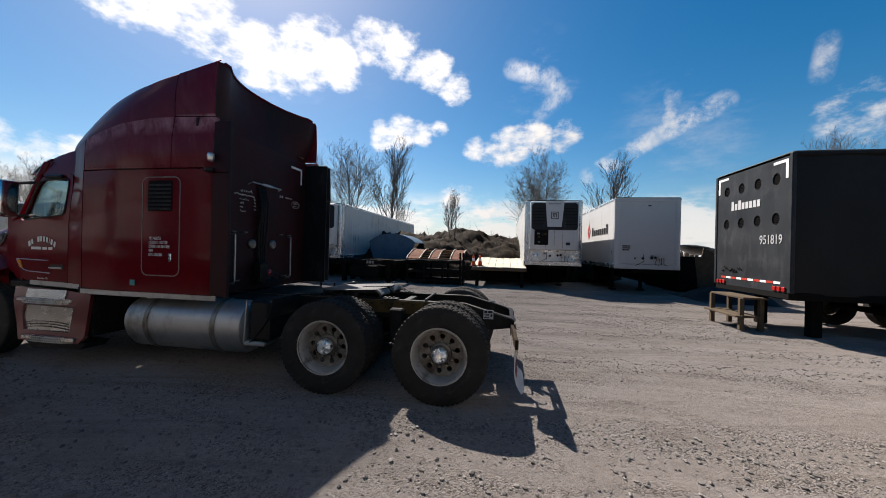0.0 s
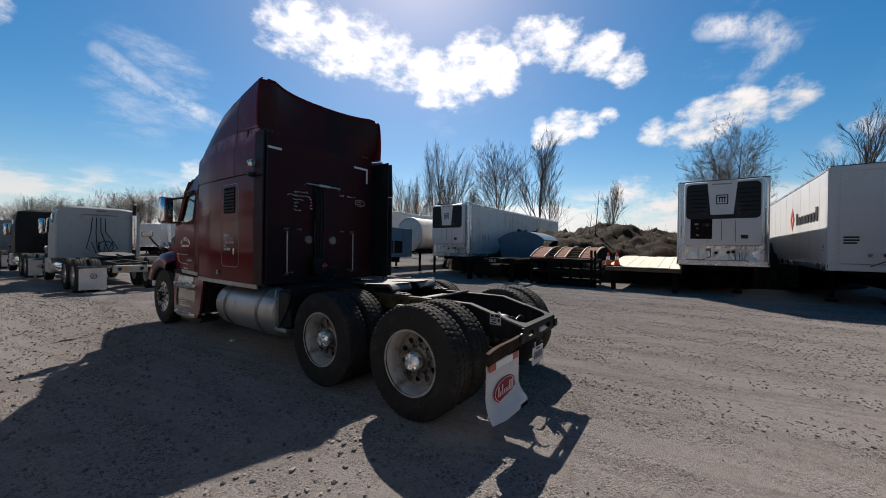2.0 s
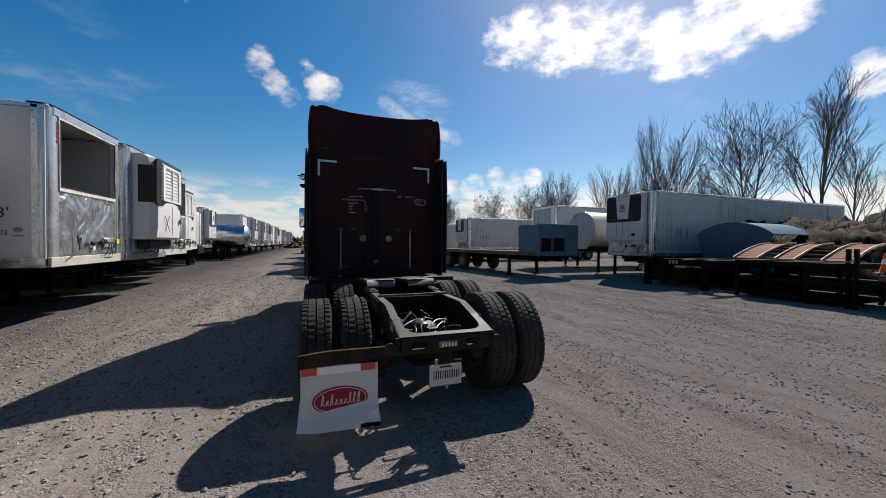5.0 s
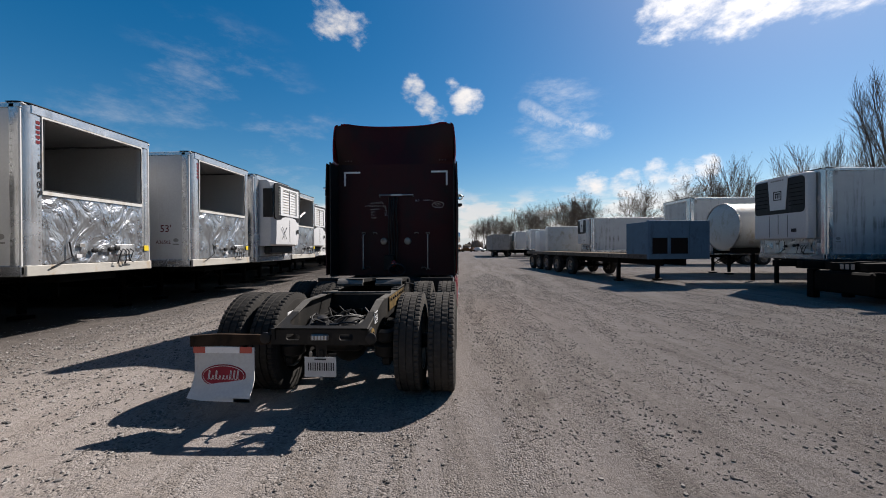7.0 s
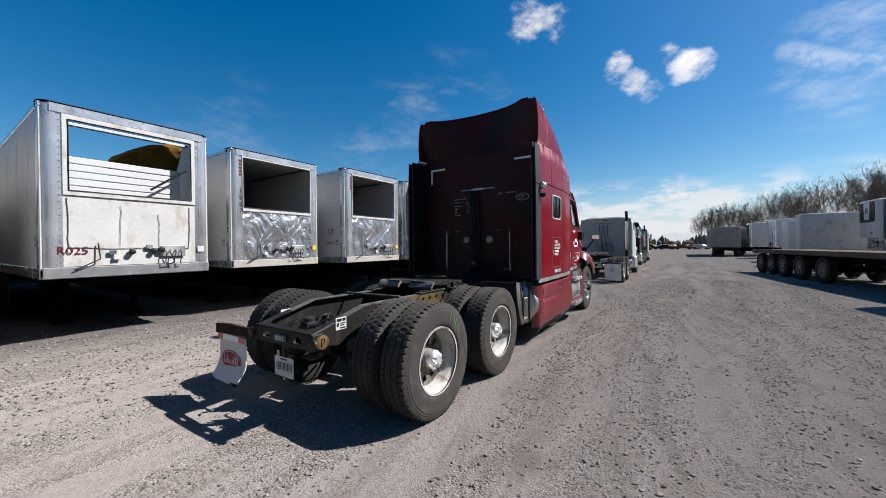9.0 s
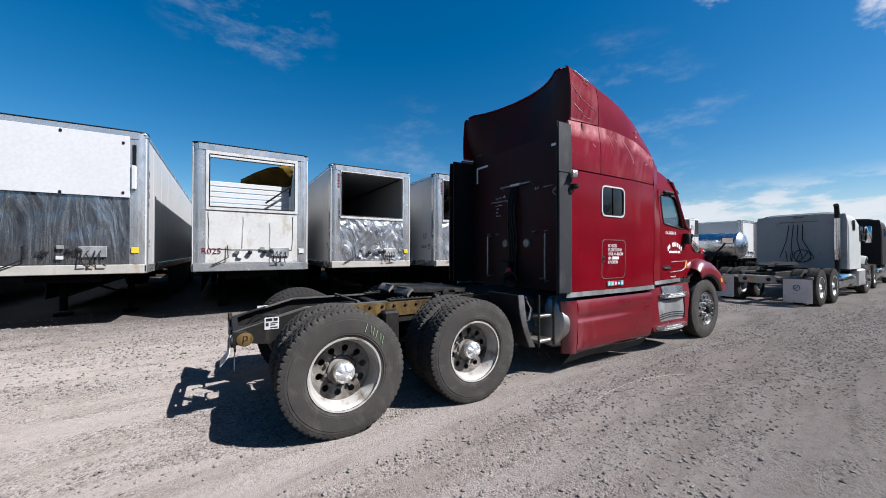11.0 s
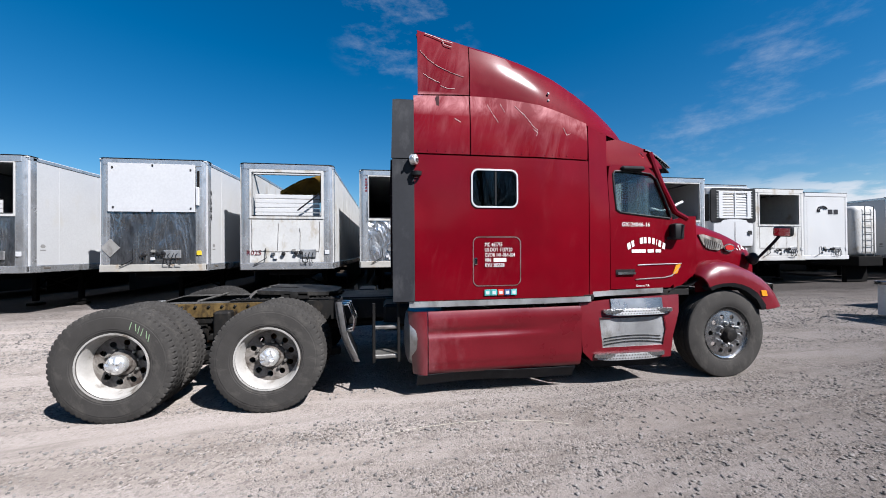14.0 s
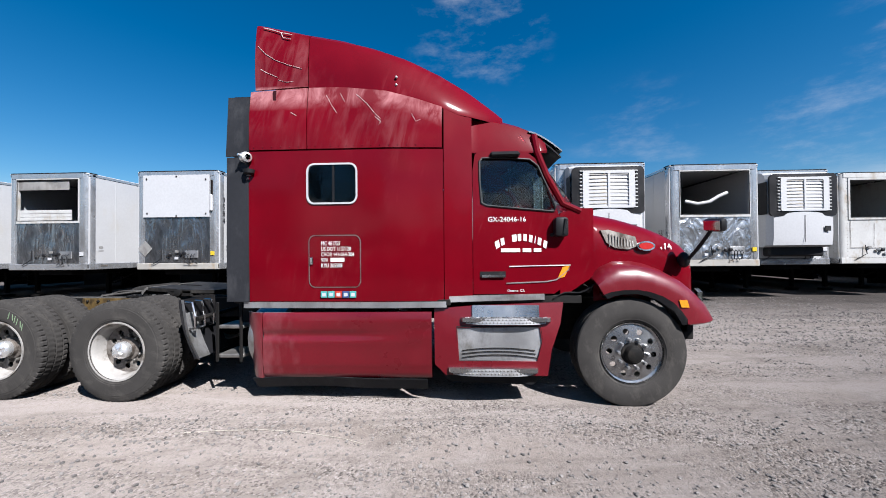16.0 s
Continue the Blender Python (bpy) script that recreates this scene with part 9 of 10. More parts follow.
for x, y in ((11.95, 0.92), (12.1, 0.62)):
    c = thing("traffic_cone", "orange traffic cone standing on the platform", "cone", "traffic cones", pose(x, y, 0.948))
    bm = bmesh.new()
    disc_cap(bm, lathe(bm, [(0.13, 0.02), (0.12, 0.04), (0.08, 0.2), (0.035, 0.5), (0.025, 0.52)], 16, axis="z")[-1])
    part("cone_body", bm, ORANGE, c)
    bm = bmesh.new()
    box(bm, (-0.17, -0.17, 0), (0.17, 0.17, 0.03), 0.01)
    part("cone_base", bm, BLACK_PLASTIC, c)
    bm = bmesh.new()
    lathe(bm, [(0.078, 0.24), (0.056, 0.37)], 16, axis="z")
    part("cone_band", bm, WHITE_TAPE, c)

# blue covered body in front of the long white trailer
hopper = thing("covered_skip", "blue steel skip under a rounded tarpaulin", "skip", m=pose(14.3, 5.75, 0))
bm = bmesh.new()
grid = []
for x in (0.0, 1.2, 2.4):
    grid.append([(x, -1.35 + 2.7 * v, 1.5 + 1.02 * math.sin(math.pi * (0.08 + 0.84 * v)) ** 0.45) for v in steps(0, 1, 16)])
shell(bm, grid, (0, 0, -0.03))
part("tarpaulin", bm, BLUE, hopper, "faded blue tarpaulin")
bm = bmesh.new()
plate(bm, [(-1.35 + 2.7 * v, 1.5 + 1.02 * math.sin(math.pi * (0.08 + 0.84 * v)) ** 0.45) for v in steps(0, 1, 16)] + [(1.0, 1.1), (-1.0, 1.1)], [], lambda y, z: (0.02, y, z), (0.04, 0, 0))
part("end_wall", bm, BLUE, hopper)
bm = bmesh.new()
plate(bm, [(-1.3, 1.7), (1.3, 1.7), (0.95, 0.6), (-0.95, 0.6)], [], lambda y, z: (0.08, y, z), (2.3, 0, 0))
part("body", bm, BLUE_DK, hopper)
bm = bmesh.new()
box(bm, (0.2, -1.0, 0.0), (2.2, 1.0, 0.62), 0.05)
part("skid", bm, DARK_UNDER, hopper)

# white round-ended tank body behind the flatbed
bulk_tank("tank_trailer", "white round-ended tank trailer with a black rim", pose(12.6, 12.1, 0, 0, 0, 180), 8.0, 1.0, 2.35, WHITE_OLD, 0.25)
bulk_tank("tank_trailer", "white dome-ended tank trailer far down the yard", pose(11.0, 33.5, 0, 0, 0, 180), 8.0, 1.05, 2.3, WHITE, 0.5)
for x, y, w, h, m, lab in ((10.4, 38.5, 2.4, 3.4, WHITE, "white truck box body standing on the yard"), (9.8, 31.5, 1.2, 3.5, WHITE_OLD, "pale metal cabinet body"), (8.6, 58.0, 2.5, 3.5, INSIDE, "grey box body far off")):
    t = thing("truck_body", lab, "truck body", m=pose(x, y, 0))
    bm = bmesh.new()
    box(bm, (0, -w / 2, 1.0), (5.5, w / 2, h), 0.06, seg=2)
    part("body", bm, m, t)
    bm = bmesh.new()
    box(bm, (0.1, -w / 2 + 0.1, 0.55), (5.4, w / 2 - 0.1, 1.0), 0.03)
    part("chassis", bm, DARK_UNDER, t)
    for px in (0.9, 4.4):
        for s in (1, -1):
            trailer_wheel(t, pose(px, s * (w / 2 - 0.05), 0.51, 0, 0, 90 * s))
# end-on box trailer beside the road
t = thing("box_trailer", "grey box trailer seen end-on beside the yard road", "trailer", m=pose(7.6, 51.0, 0))
bm = bmesh.new()
box(bm, (-1.28, 0, 1.1), (1.28, 12.5, 3.55), 0.04)
part("body", bm, INSIDE, t)
for y in (1.2, 2.5):
    for s in (1, -1):
        trailer_wheel(t, pose(s * 1.2, y, 0.51, 0, 0, 0 if s > 0 else 180))
bm = bmesh.new()
box(bm, (-0.6, 0.2, 0.7), (0.6, 12.3, 1.1), 0.02)
box(bm, (-0.6, 10.0, 0.0), (0.6, 10.2, 0.8), 0.02)
part("chassis", bm, DARK_UNDER, t)


# ---- parked tractors in line ahead ----
def bobtail(label, m, paint, back_z=3.55, roof_slope=0.25, flaps=True, stack=True):
    t = thing("tractor_truck", label, "truck", "parked tractors", m)
    truck_wheels(t, 6.2, tyre_mat=TYRE_DARK)
    for s in (1, -1):
        bm = bmesh.new()
        box(bm, (s * 0.36, -0.9, 0.72), (s * 0.44, 7.0, 0.96), 0.01)
        part("frame_rail", bm, CHASSIS, t)
        if flaps:
            bm = bmesh.new()
            shell(bm, [[(x, -0.86 + 0.03 * math.sin(4 * x), z) for z in steps(0.12, 0.78, 4)] for x in steps(s * 0.58, s * 1.2, 4)], (0, 0.008, 0))
            fl = part("mud_flap", bm, FLAP_WHITE, t, "white mud flap with a dark round emblem")
            bm = bmesh.new()
            tube(bm, [(s * 0.88 + 0.07 * math.cos(a), -0.875, 0.54 + 0.075 * math.sin(a)) for a in steps(0.0, 6.28, 16)], 0.011, 4)
            tube(bm, [(s * 0.88 - 0.03, -0.875, 0.50), (s * 0.88, -0.875, 0.55), (s * 0.88 + 0.03, -0.875, 0.58)], 0.014, 4)
            part("flap_emblem", bm, INK_BLUE, fl)
            bm = bmesh.new()
            box(bm, (s * 0.45, -0.90, 0.78), (s * 1.22, -0.82, 0.86), 0.01)
            part("flap_bar", bm, CHROME, t)
        bm = bmesh.new()
        rings = lathe(bm, [(0.2, 2.35), (0.29, 2.42), (0.30, 2.5), (0.30, 4.0), (0.29, 4.1), (0.2, 4.15)], 24, (s * 0.90, 0, 0.62), "y")
        disc_cap(bm, rings[0]), disc_cap(bm, rings[-1])
        part("fuel_tank", bm, CHROME, t)
        bm = bmesh.new()
        shell(bm, [[(s * (1.13 - 0.05 * (v > 0.8)), 5.75 + 0.85 * v, 1.12 + 0.28 * math.sin(math.pi * v)) for v in steps(0, 1, 8)], [(s * 0.7, 5.75 + 0.85 * v, 1.2 + 0.30 * math.sin(math.pi * v)) for v in steps(0, 1, 8)]], (0, 0, -0.03))
        part("fender", bm, paint, t)
        bm = bmesh.new()
        box(bm, (s * 1.25, 5.0, 1.9), (s * 1.42, 5.12, 2.5), 0.04, seg=2)
        tube(bm, [(s * 1.05, 5.05, 2.0), (s * 1.3, 5.06, 2.0)], 0.02, 6)
        part("door_mirror", bm, CHROME, t, "chrome door mirror")
    bm = bmesh.new()
    box(bm, (-0.45, -0.92, 0.62), (0.45, -0.86, 0.86), 0.02)
    lb = part("light_bar", bm, CREAM, t, "pale rear light panel")
    for x in (-0.28, -0.12, 0.28):
        bm = bmesh.new()
        disc_cap(bm, lathe(bm, [(0.055, 0), (0.055, -0.02), (0.03, -0.03)], 12, (x, -0.92, 0.74), "y")[-1])
        part("tail_lamp", bm, AMBER if x == -0.12 else BLACK_PLASTIC, lb)
    for y in (-0.6, 0.67, 1.9):
        bm = bmesh.new()
        box(bm, (-0.4, y - 0.06, 0.74), (0.4, y + 0.06, 0.92), 0.01)
        part("crossmember", bm, CHASSIS, t)
    bm = bmesh.new()
    plate(bm, [(-0.08, 0.30), (-0.30, 0.38), (-0.46, 0.55), (-0.47, 1.0), (-0.3, 1.35), (0.3, 1.35), (0.47, 1.0), (0.46, 0.55), (0.30, 0.38), (0.08, 0.30), (0.04, 0.8), (-0.04, 0.8)], [], lambda x, y: (x, y, 1.10 + 0.1 * y), (0, 0, -0.05))
    part("fifth_wheel", bm, GREASE, t, "greasy fifth wheel")
    # sleeper: rounded back, cab and hood in front
    bm = bmesh.new()
    grid = []
    for y, dz, dw in ((3.0, -0.06, 0.05), (3.06, 0.0, 0.0), (4.3, 0.0, 0.0), (4.75, -roof_slope * 0.5, 0.02), (5.15, -roof_slope * 1.6, 0.10), (5.5, -roof_slope * 2.6 - 0.2, 0.18)):
        row = []
        for k in range(-16, 17):
            th = k / 16 * math.pi / 2
            row.append(((1.22 - dw) * math.copysign(abs(math.sin(th)) ** 0.35, th), y, 1.0 + (back_z + dz - 1.0) * max(0.0, math.cos(th)) ** 0.2))
        grid.append(row)
    shell(bm, grid, (0, 0, -0.02))
    part("sleeper_body", bm, paint, t)
    bm = bmesh.new()
    grid_panel(bm, steps(-1.19, 1.19, 12), steps(1.0, back_z - 0.09, 8), lambda x, z: (x * (1 - 0.06 * max(0, (z - back_z + 0.4) / 0.4) ** 2), 3.01, z), 0.03)
    part("sleeper_back", bm, paint, t, "smooth sleeper back wall")
    bm = bmesh.new()
    box(bm, (-1.0, 3.0, 0.85), (1.0, 5.6, 1.02), 0.02)
    part("cab_floor", bm, CHASSIS, t)
    bm = bmesh.new()
    grid = [[(w * math.copysign(abs(math.sin(k / 12 * math.pi / 2)) ** 0.5, k), y, 0.95 + (z - 0.95) * math.cos(k / 12 * math.pi / 2) ** 0.3) for k in range(-12, 13)] for y, w, z in ((5.45, 1.05, 1.95), (6.0, 1.0, 1.85), (6.6, 0.9, 1.68), (7.0, 0.8, 1.45))]
    shell(bm, grid, (0, 0, -0.02))
    part("hood", bm, paint, t)
    for s in (1, -1):
        bm = bmesh.new()
        plate(bm, [(4.45, 1.95), (4.45, 2.5), (4.9, 2.5), (5.2, 1.95)], [], lambda y, z: (s * 1.225, y, z), (-0.01 * s, 0, 0))
        part("door_window", bm, GLASS, t)
        bm = bmesh.new()
        plate(bm, rounded(3.5, 3.8, 2.3, 2.65, 0.05), [], lambda y, z: (s * 1.235, y, z), (-0.02 * s, 0, 0))
        part("sleeper_window", bm, GLASS, t)
        bm = bmesh.new()
        box(bm, (s * 0.9, 4.4, 0.35), (s * 1.2, 5.5, 0.95), 0.05)
        part("cab_step", bm, ALU_DULL, t)
    if stack:
        bm = bmesh.new()
        tube(bm, [(0.98, 2.86, 0.9), (0.98, 2.86, back_z - 0.05), (0.98, 2.82, back_z + 0.12), (0.98, 2.74, back_z + 0.2)], 0.065, 12)
        part("exhaust_stack", bm, BLACK_PLASTIC, t, "tall black exhaust stack")
        bm = bmesh.new()
        tube(bm, [(0.98, 2.86, 1.3), (0.98, 2.86, 2.7)], 0.09, 14)
        part("heat_shield", bm, CHROME, t)
    # hoses on the back
    for k in range(4):
        bm = bmesh.new()
        tube(bm, [(-0.25 + 0.12 * k, 2.98, 2.55), (-0.3 + 0.14 * k, 2.9, 2.0), (-0.45 + 0.3 * k, 2.75, 1.35), (0.1 * k - 0.2, 2.6, 1.15), (0.2 * k - 0.3, 2.8, 1.6)], 0.014, 6)
        part("air_hose", bm, BLACK_PLASTIC, t)
    bm = bmesh.new()
    tube(bm, [(0.12 + 0.22 * math.cos(a), 2.88, 1.42 + 0.22 * math.sin(a)) for a in steps(0, 6.2, 18)], 0.016, 6)
    part("coiled_hose", bm, BLACK_PLASTIC, t)
    bm = bmesh.new()
    box(bm, (-0.5, 2.95, 2.62), (0.5, 2.985, 2.66), 0.005)
    box(bm, (-0.14, 2.96, 2.78), (0.14, 2.985, 2.83), 0.005)
    part("hose_bar", bm, STEEL, t)
    return t


bobtail("white sleeper tractor without a trailer, black exhaust stack", pose(-0.12, 14.0, 0), PALE_PAINT, 2.95)
bobtail("black sleeper tractor parked in line", pose(-0.42, 22.0, 0, 0, 0, 1), BLACK_TRAILER, 3.15, 0.3, True, False)
bobtail("grey-white sleeper tractor parked in line", pose(-0.6, 31.0, 0), INSIDE, 3.0, 0.25, True, True)

# ---- white pickup far down the yard road ----
pk = thing("pickup_truck", "white pickup truck facing the camera far down the road", "car", m=pose(-1.7, 47.0, 0))
for name, a, b, m in (("body", (-0.95, 0, 0.55), (0.95, 5.3, 1.15), WHITE), ("cabin", (-0.85, 1.5, 1.1), (0.85, 3.6, 1.85), WHITE), ("windscreen", (-0.75, 1.42, 1.2), (0.75, 1.55, 1.75), GLASS),
                      ("grille", (-0.6, -0.04, 0.7), (0.6, 0.0, 1.0), BLACK_PLASTIC), ("bumper", (-0.95, -0.12, 0.45), (0.95, 0.05, 0.62), CHROME)):
    bm = bmesh.new()
    box(bm, a, b, 0.08, seg=2)
    part(name, bm, m, pk)
for x in (-0.85, 0.85):
    for y in (0.9, 4.3):
        bm = bmesh.new()
        rings = lathe(bm, [(0.2, -0.12), (0.38, -0.12), (0.40, 0.0), (0.38, 0.12), (0.2, 0.12)], 20, (x, y, 0.40), "x")
        disc_cap(bm, rings[0]), disc_cap(bm, rings[-1])
        part("wheel", bm, TYRE_DARK, pk)
    bm = bmesh.new()
    box(bm, (x * 0.82 - 0.15, -0.05, 0.85), (x * 0.82 + 0.15, 0.02, 1.05), 0.02)
    part("headlamp", bm, GLASS_GREEN, pk)

# ---- cars and scrap at the road's end ----
rng = random.Random(21)
CAR_MATS = [WHITE, INSIDE, BLUE_DK, RED_SHADED, BLACK_TRAILER, RUSTY, ALU_DULL]


def car(m, paint):
    t = thing("scrap_car", "old car parked in the scrap rows far off", "car", "scrap cars", m)
    bm = bmesh.new()
    grid = []
    for y, z in ((0, 0.75), (0.15, 0.85), (1.2, 0.95), (1.9, 1.42), (3.2, 1.45), (3.9, 1.0), (4.4, 0.95), (4.5, 0.7)):
        grid.append([(-0.85, y, 0.35), (-0.88, y, 0.7), (-0.7 if z > 1.1 else -0.84, y, z), (0.7 if z > 1.1 else 0.84, y, z), (0.88, y, 0.7), (0.85, y, 0.35)])
    shell(bm, grid, (0, 0, -0.02))
    part("body", bm, paint, t)
    for x in (-0.8, 0.8):
        for y in (0.85, 3.6):
            bm = bmesh.new()
            rings = lathe(bm, [(0.31, -0.1), (0.32, 0.0), (0.31, 0.1)], 14, (x, y, 0.32), "x")
            disc_cap(bm, rings[0]), disc_cap(bm, rings[-1])
            part("wheel", bm, TYRE_DARK, t)
    return t


cars = [car(pose(-14 + 4 * k, 118 + rng.uniform(-2, 2), 0, 0, 0, rng.uniform(60, 120)), CAR_MATS[k]) for k in range(7)]
for k in range(34):
    copy_thing(cars[k % 7], pose(rng.uniform(-22, 26), rng.uniform(122, 170), 0, 0, 0, rng.uniform(0, 180)))
pile = thing("scrap_pile", "heap of rusty scrap beside the road", "scrap", m=pose(-6.0, 100, 0))
bm = bmesh.new()
for k in range(60):
    c = Vector((rng.gauss(0, 2.2), rng.gauss(0, 3), abs(rng.gauss(0, 0.9)) + 0.2))
    box(bm, (-rng.uniform(0.2, 1), -rng.uniform(0.2, 0.9), -0.12), (rng.uniform(0.2, 1), rng.uniform(0.2, 0.9), 0.15), 0.02,
        m=Matrix.Translation(c) @ pose(0, 0, 0, rng.uniform(-40, 40), rng.uniform(-40, 40), rng.uniform(0, 180)))
tagged(part("scrap_metal", bm, RUSTY, pile), kind="stuff")

# ---- things between the white box trailer and the black one ----
t = thing("hood_panel", "white body panel lying on a frame", "panel", m=pose(13.2, -9.6, 0))
bm = bmesh.new()
grid = [[(4.0 * u, -1.3 + 2.4 * v, 1.7 + 0.5 * math.sin(math.pi * v * 0.6) + 0.1 * u) for v in steps(0, 1, 10)] for u in steps(0, 1, 6)]
shell(bm, grid, (0, 0, -0.04))
part("panel", bm, WHITE, t)
bm = bmesh.new()
box(bm, (0.1, -1.2, 0.0), (4.0, 1.2, 1.65), 0.1)
part("stand", bm, DARK_UNDER, t)
t = thing("cardboard_scrap", "torn brown board leaning on the panel", "scrap", m=pose(12.2, -9.1, 1.3))
bm = bmesh.new()
plate(bm, [(-0.3, -1.3), (0.3, -1.3), (0.4, 0.4), (0.15, 0.3), (0.05, 0.75), (-0.35, 0.5)], [], lambda y, z: (0.1 * z, y, z), (0.05, 0, 0))
part("board", bm, WOOD, t)
t = thing("tarpaulin_heap", "crumpled dark tarpaulin heap on the ground", "tarpaulin", m=pose(10.8, -9.3, 0))
bm = bmesh.new()
grid = []
for i in range(21):
    row = []
    for j in range(21):
        x, y = -1.6 + 0.16 * i, -1.6 + 0.16 * j
        e = max(0.0, 1 - (x * x + y * y) / 2.6)
        row.append((x, y, 0.01 + e ** 0.7 * (0.45 + 0.35 * noise.noise(Vector((x * 1.7, y * 1.7, 5)))) + 0.1 * e * abs(noise.noise(Vector((x * 5, y * 4, 1))))))
    grid.append(row)
shell(bm, grid, (0, 0, -0.01))
part("tarpaulin", bm, BLACK_TRAILER, t)


# ---- unseen low bank added behind the row, closing the yard and blocking low light ----
bm = bmesh.new()
grid = []
for k in range(121):
    y = -70 + 2.0 * k
    grid.append([(-23.5 - 1.3 * q + 0.4 * noise.noise(Vector((y * 0.3, q, 7.0))), y, (2.6 * math.sin(math.pi * q / 8) ** 0.6 if 0 < q < 8 else -0.05) * (1 + 0.2 * noise.noise(Vector((y * 0.2, q * 0.5, 3.0))))) for q in range(9)])
shell(bm, grid, (0, 0, -0.03))
tagged(part("ground_bank", bm, EARTH, None), "low dark earth bank added behind the trailer row to block light", "bank", kind="structure")


# ---- earth mound ----
def mound():
    t = thing("earth_mound", "dark earth mound with dry weeds on top", "mound", m=pose(22.5, 3.5, 0))
    bm = bmesh.new()
    n = 120
    rows = []
    for i in range(n + 1):
        row = []
        for j in range(n + 1):
            x, y = -8 + 16 * i / n, -13 + 26 * j / n
            d = (x / 7.5) ** 2 + (y / 12.0) ** 2
            h = 3.35 * max(0.0, 1 - d) ** 0.45
            h *= 0.82 + 0.35 * noise.noise(Vector((x * 0.28, y * 0.28, 1.0))) + 0.16 * noise.noise(Vector((x * 0.9, y * 0.9, 4.0)))
            h += (0.38 * abs(noise.noise(Vector((x * 1.7, y * 1.7, 2.0)))) + 0.22 * noise.noise(Vector((x * 3.4, y * 3.4, 5.0))) + 0.09 * noise.noise(Vector((x * 8, y * 8, 2.0)))) * (h > 0.02)
            row.append(bm.verts.new((x, y, h - 0.05)))
        rows.append(row)
    for i in range(n):
        for j in range(n):
            bm.faces.new((rows[i][j], rows[i + 1][j], rows[i + 1][j + 1], rows[i][j + 1]))
    part("soil", bm, EARTH, t, sharp=80)
    rng = random.Random(4)
    bm = bmesh.new()
    for _ in range(2600):
        x, y = rng.uniform(-7, 2), rng.uniform(-11, 11)
        d = (x / 7.5) ** 2 + (y / 12.0) ** 2
        if d > 0.9:
            continue
        h = 3.35 * (1 - d) ** 0.45 * (0.82 + 0.35 * noise.noise(Vector((x * 0.28, y * 0.28, 1.0))) + 0.16 * noise.noise(Vector((x * 0.9, y * 0.9, 4.0)))) - 0.12
        L = rng.uniform(0.12, 0.5) if rng.random() > 0.03 else rng.uniform(0.6, 1.0)
        dx, dy = rng.gauss(0, 0.3) * L, rng.gauss(0, 0.3) * L
        a, b, c = bm.verts.new((x, y - 0.012, h)), bm.verts.new((x, y + 0.012, h)), bm.verts.new((x + dx, y + dy, h + L))
        bm.faces.new((a, b, c))
    tagged(part("dry_weed", bm, FOAM_WEED, t), "dry straw-coloured weeds", kind="stuff")


FOAM_WEED = mat("dry_weed_stalks", (0.055, 0.045, 0.028), 0.95, 0.0, 0.3, 3, 30, 0.0)
mound()


# ---- bare trees ----
def bare_tree_meshes(seed, height, trunks, spreadness, depth=5):
    """Trunk and twigs of a leafless tree, as two meshes."""
    rng = random.Random(seed)
    wood, twig = bmesh.new(), bmesh.new()

    def grow(p, d, length, r, level):
        target = wood if level <= 1 else twig
        n = 5 if level == 0 else 4 if level < 2 else 2
        pts, q, dd = [p], p.copy(), d.copy()
        for k in range(n):
            dd = (dd + Vector((rng.gauss(0, 0.055), rng.gauss(0, 0.055), rng.gauss(0.03, 0.03)))).normalized()
            q = q + dd * (length / n)
            pts.append(q.copy())
        tube(target, pts, r, 7 if level == 0 else 5 if level < 2 else 3, False, r * (0.45 if level < 2 else 0.3))
        if level >= depth:
            return
        kids = {0: 15, 1: 8, 2: 5, 3: 4, 4: 3}.get(level, 2)
        for k in range(kids):
            f = (0.28 + 0.72 * (k + rng.random() * 0.6) / kids) if level == 0 else 0.25 + 0.75 * (k + rng.random()) / kids
            f = min(0.99, f)
            i = min(n - 1, int(f * n))
            at = pts[i].lerp(pts[i + 1], f * n - i)
            axis = (pts[i + 1] - pts[i]).normalized()
            side = axis.orthogonal().normalized()
            side.rotate(Matrix.Rotation(rng.uniform(0, 6.283), 3, axis))
            ang = rng.uniform(0.42, 0.85) * spreadness * (1.15 - 0.45 * f if level == 0 else 1.0)
            nd = (axis * math.cos(ang) + side * math.sin(ang)).normalized()
            nd = (nd + Vector((0, 0, 0.18))).normalized()
            grow(at, nd, length * rng.uniform(0.42, 0.62) * (1.2 - 0.55 * f), r * rng.uniform(0.34, 0.5) * (1.1 - 0.5 * f) + 0.005, level + 1)
    for k in range(trunks):
        a = 2 * math.pi * k / max(1, trunks)
        lean = 0.0 if trunks == 1 else 0.04 + 0.035 * trunks
        grow(Vector((0.25 * math.cos(a), 0.25 * math.sin(a), -0.1)) if trunks > 1 else Vector((0, 0, -0.1)),
             Vector((lean * math.cos(a) + rng.gauss(0, 0.03), lean * math.sin(a) + rng.gauss(0, 0.03), 1)).normalized(), height * (0.80 if trunks > 1 else 0.86), 0.0115 * height / math.sqrt(trunks), 0)
    return wood, twig


KINDS = []
for seed, h, trunks, sp, depth in ((2, 15, 2, 1.0, 4), (5, 15, 4, 0.55, 3), (9, 14, 3, 1.15, 4), (13, 15, 1, 0.7, 4)):
    wood, twig = bare_tree_meshes(seed, h, trunks, sp, depth)
    t = thing("bare_tree", "leafless deciduous tree with fine grey twigs", "tree", "bare trees", pose(0, 0, 0))
    part("trunk", wood, BARK, t)
    part("crown", twig, TWIG, t, "fine bare twigs")
    KINDS.append(t)
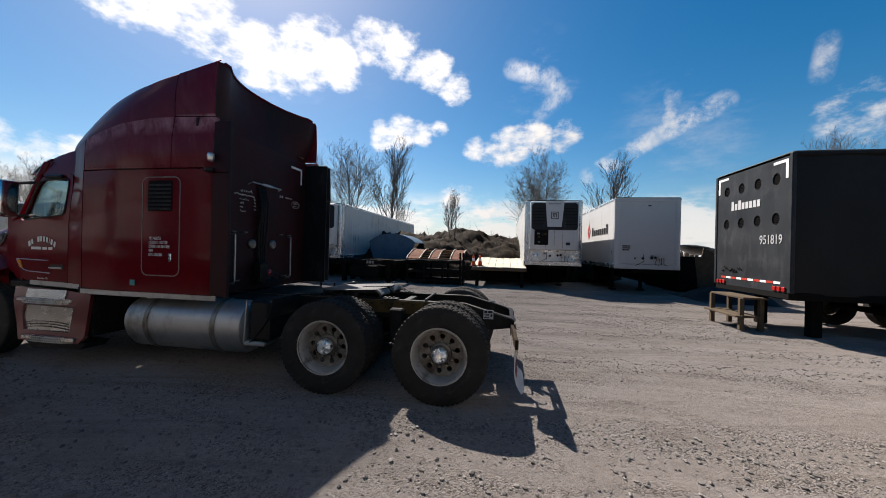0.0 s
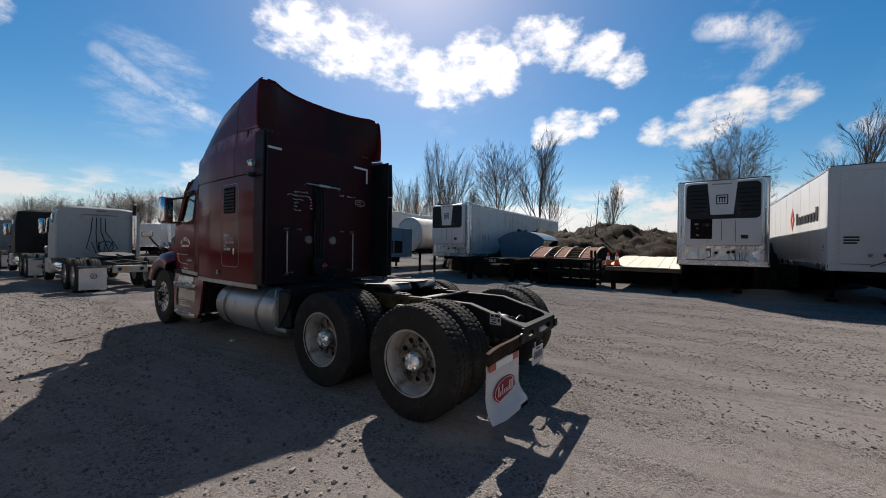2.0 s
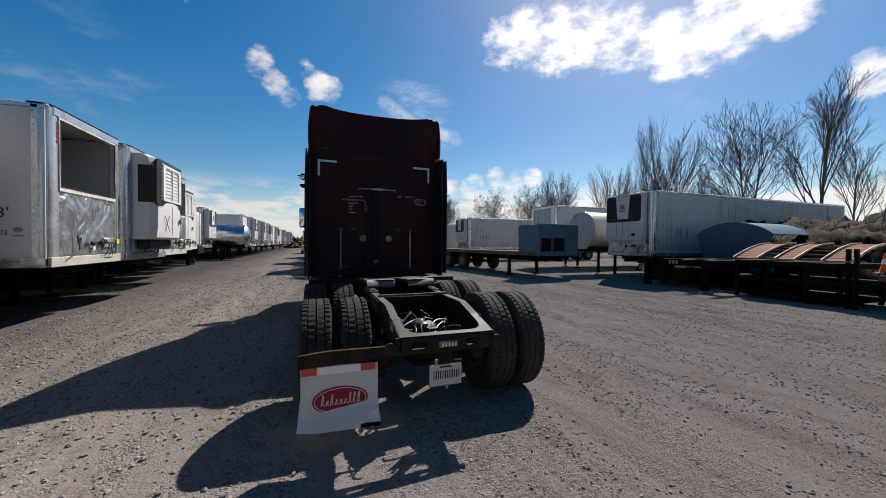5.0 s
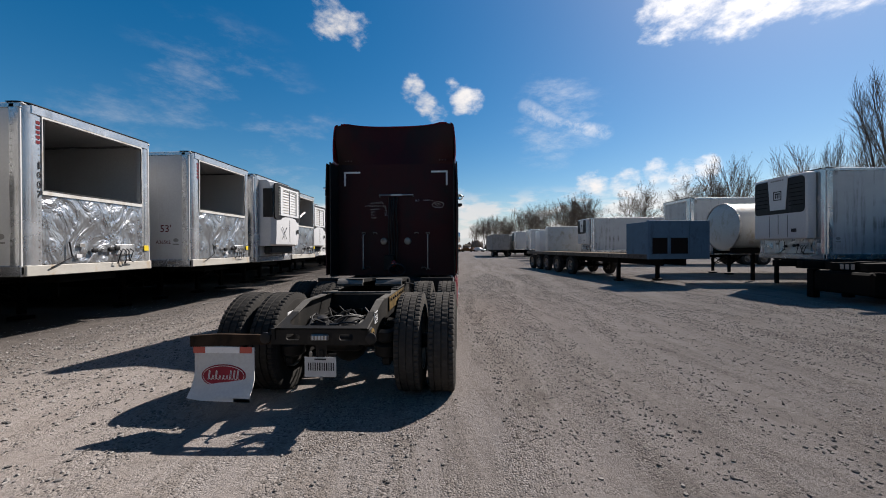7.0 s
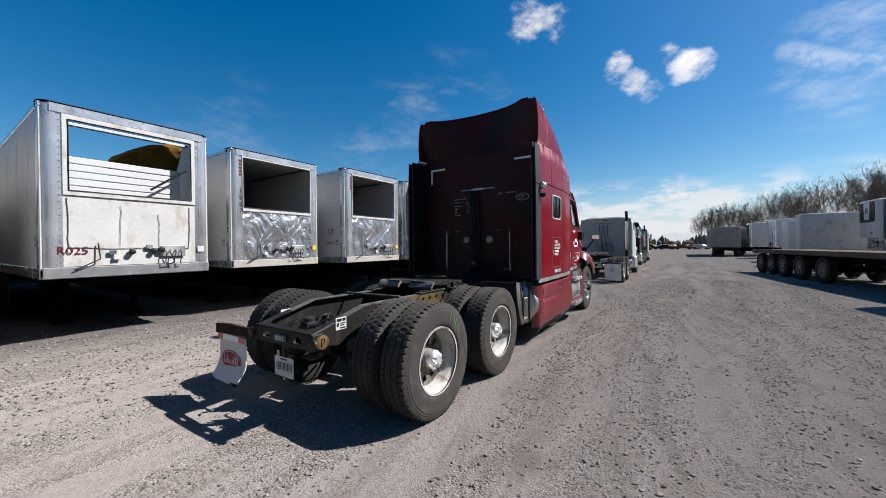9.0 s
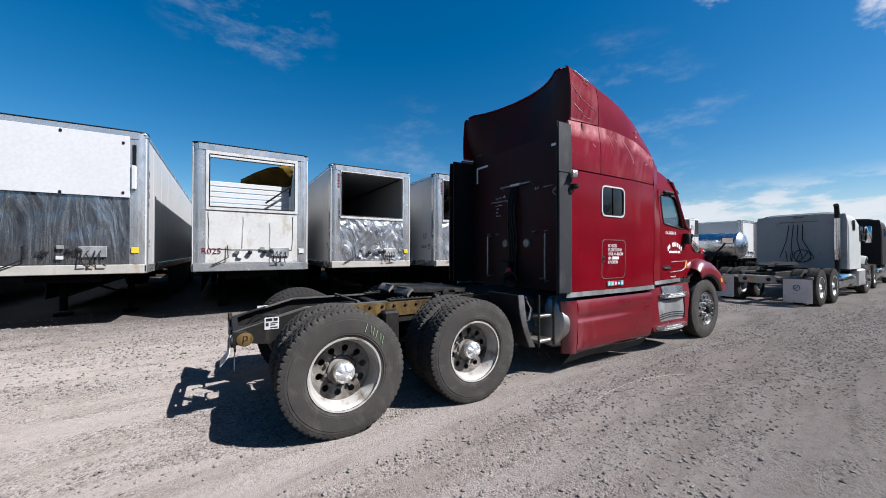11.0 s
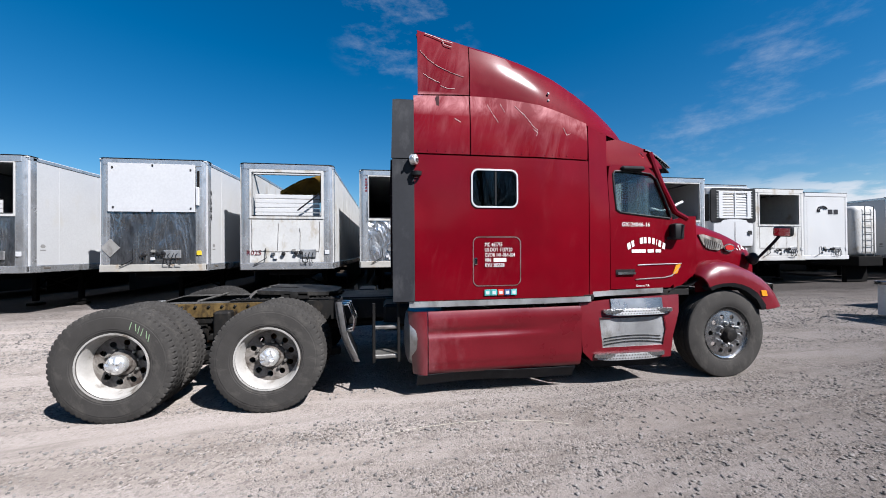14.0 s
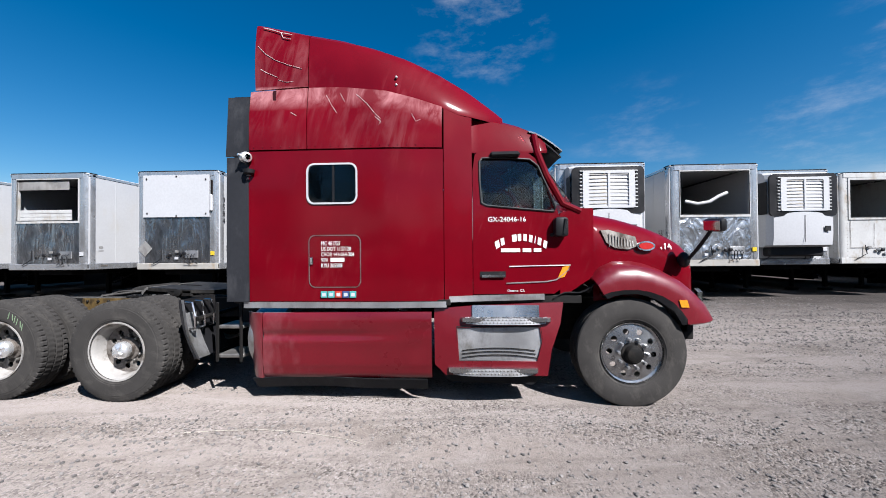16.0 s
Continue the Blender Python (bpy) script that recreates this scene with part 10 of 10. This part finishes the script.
# kind, x, y, scale
TREES = [(0, 40, 20.0, 0.95), (1, 40, 29.6, 1.0), (3, 40, 14.5, 0.93), (2, 36, -4.3, 0.80), (1, 40, 36.6, 0.74), (1, 40, 49.5, 0.86), (3, 38, 27.0, 0.6), (3, 39, 24.0, 0.55), (1, 60, 50, 0.9), (2, 48, 70, 1.0), (1, 50, 62, 0.9), (2, 46, 88, 1.05), (0, 30, -27, 0.74), (2, 34, -31, 0.68), (3, 44, -14, 0.8),
         (2, 34, 96, 1.0), (0, 30, 108, 1.0), (1, 38, 118, 1.0), (2, 26, 128, 1.05), (0, 33, 140, 1.1), (2, 22, 150, 1.0), (1, 28, 160, 1.1), (0, 20, 175, 1.1), (2, 26, 188, 1.1), (1, 16, 205, 1.1),
         (0, 22, 215, 1.2), (2, 12, 235, 1.2), (1, 20, 250, 1.2), (2, 40, 105, 1.1), (0, 44, 130, 1.2), (1, 36, 155, 1.2), (3, 60, 20, 0.8), (3, 62, 10, 0.75), (2, 70, 40, 0.9)]
base = []
for k, (kind, x, y, sc) in enumerate(TREES):
    src = KINDS[kind]
    if kind not in base:
        base.append(kind)
        src.matrix_basis = pose(x, y, 0, 0, 0, 40 * k) @ Matrix.Scale(sc, 4)
    else:
        ob = copy_thing(src, pose(x, y, 0, 0, 0, 57 * k))
        ob.scale = (sc, sc, sc * (0.92 + 0.16 * ((k * 37) % 10) / 10))
# thin bare saplings on the mound
for x, y, h in ((17.6, 2.75, 3.9), (17.9, 3.2, 2.6)):
    t = thing("sapling", "thin bare sapling growing on the mound", "tree", "saplings", pose(x, y, 1.0))
    bm = bmesh.new()
    tube(bm, [(0, 0, 0), (0.06, -0.05, h * 0.3), (0.12, -0.14, h * 0.65), (0.14, -0.22, h)], 0.045, 5, True, 0.01)
    part("trunk", bm, BARK, t)
    bm = bmesh.new()
    for k in range(7):
        z = h * (0.35 + 0.09 * k)
        a = k * 2.3
        tube(bm, [(0.1, -0.12, z), (0.1 + 0.25 * math.cos(a), -0.12 + 0.25 * math.sin(a), z + 0.35)], 0.01, 3)
    part("crown", bm, TWIG, t)
# distant hedge of trees along the horizon
bm = bmesh.new()
rng = random.Random(12)
for k in range(900):
    a = rng.uniform(-0.9, 3.3)
    R = rng.uniform(300, 420)
    x, y = R * math.sin(a), R * math.cos(a)
    if y < 40 and x < 60:
        continue
    h, w = rng.uniform(4, 9), rng.uniform(1.2, 3.0)
    m = Matrix.Translation((x, y, h * 0.45)) @ pose(0, 0, 0, 0, 0, rng.uniform(0, 180)) @ Matrix.Diagonal((w, w, h * 0.55, 1))
    bmesh.ops.create_icosphere(bm, subdivisions=1, radius=1.0, matrix=m)
for v in bm.verts:
    v.co += 0.9 * noise.noise_vector(v.co * 0.4)
woods = part("far_woods", bm, TWIG, None)
tagged(woods, "grey-brown line of leafless woods on the horizon", "woods", kind="stuff")
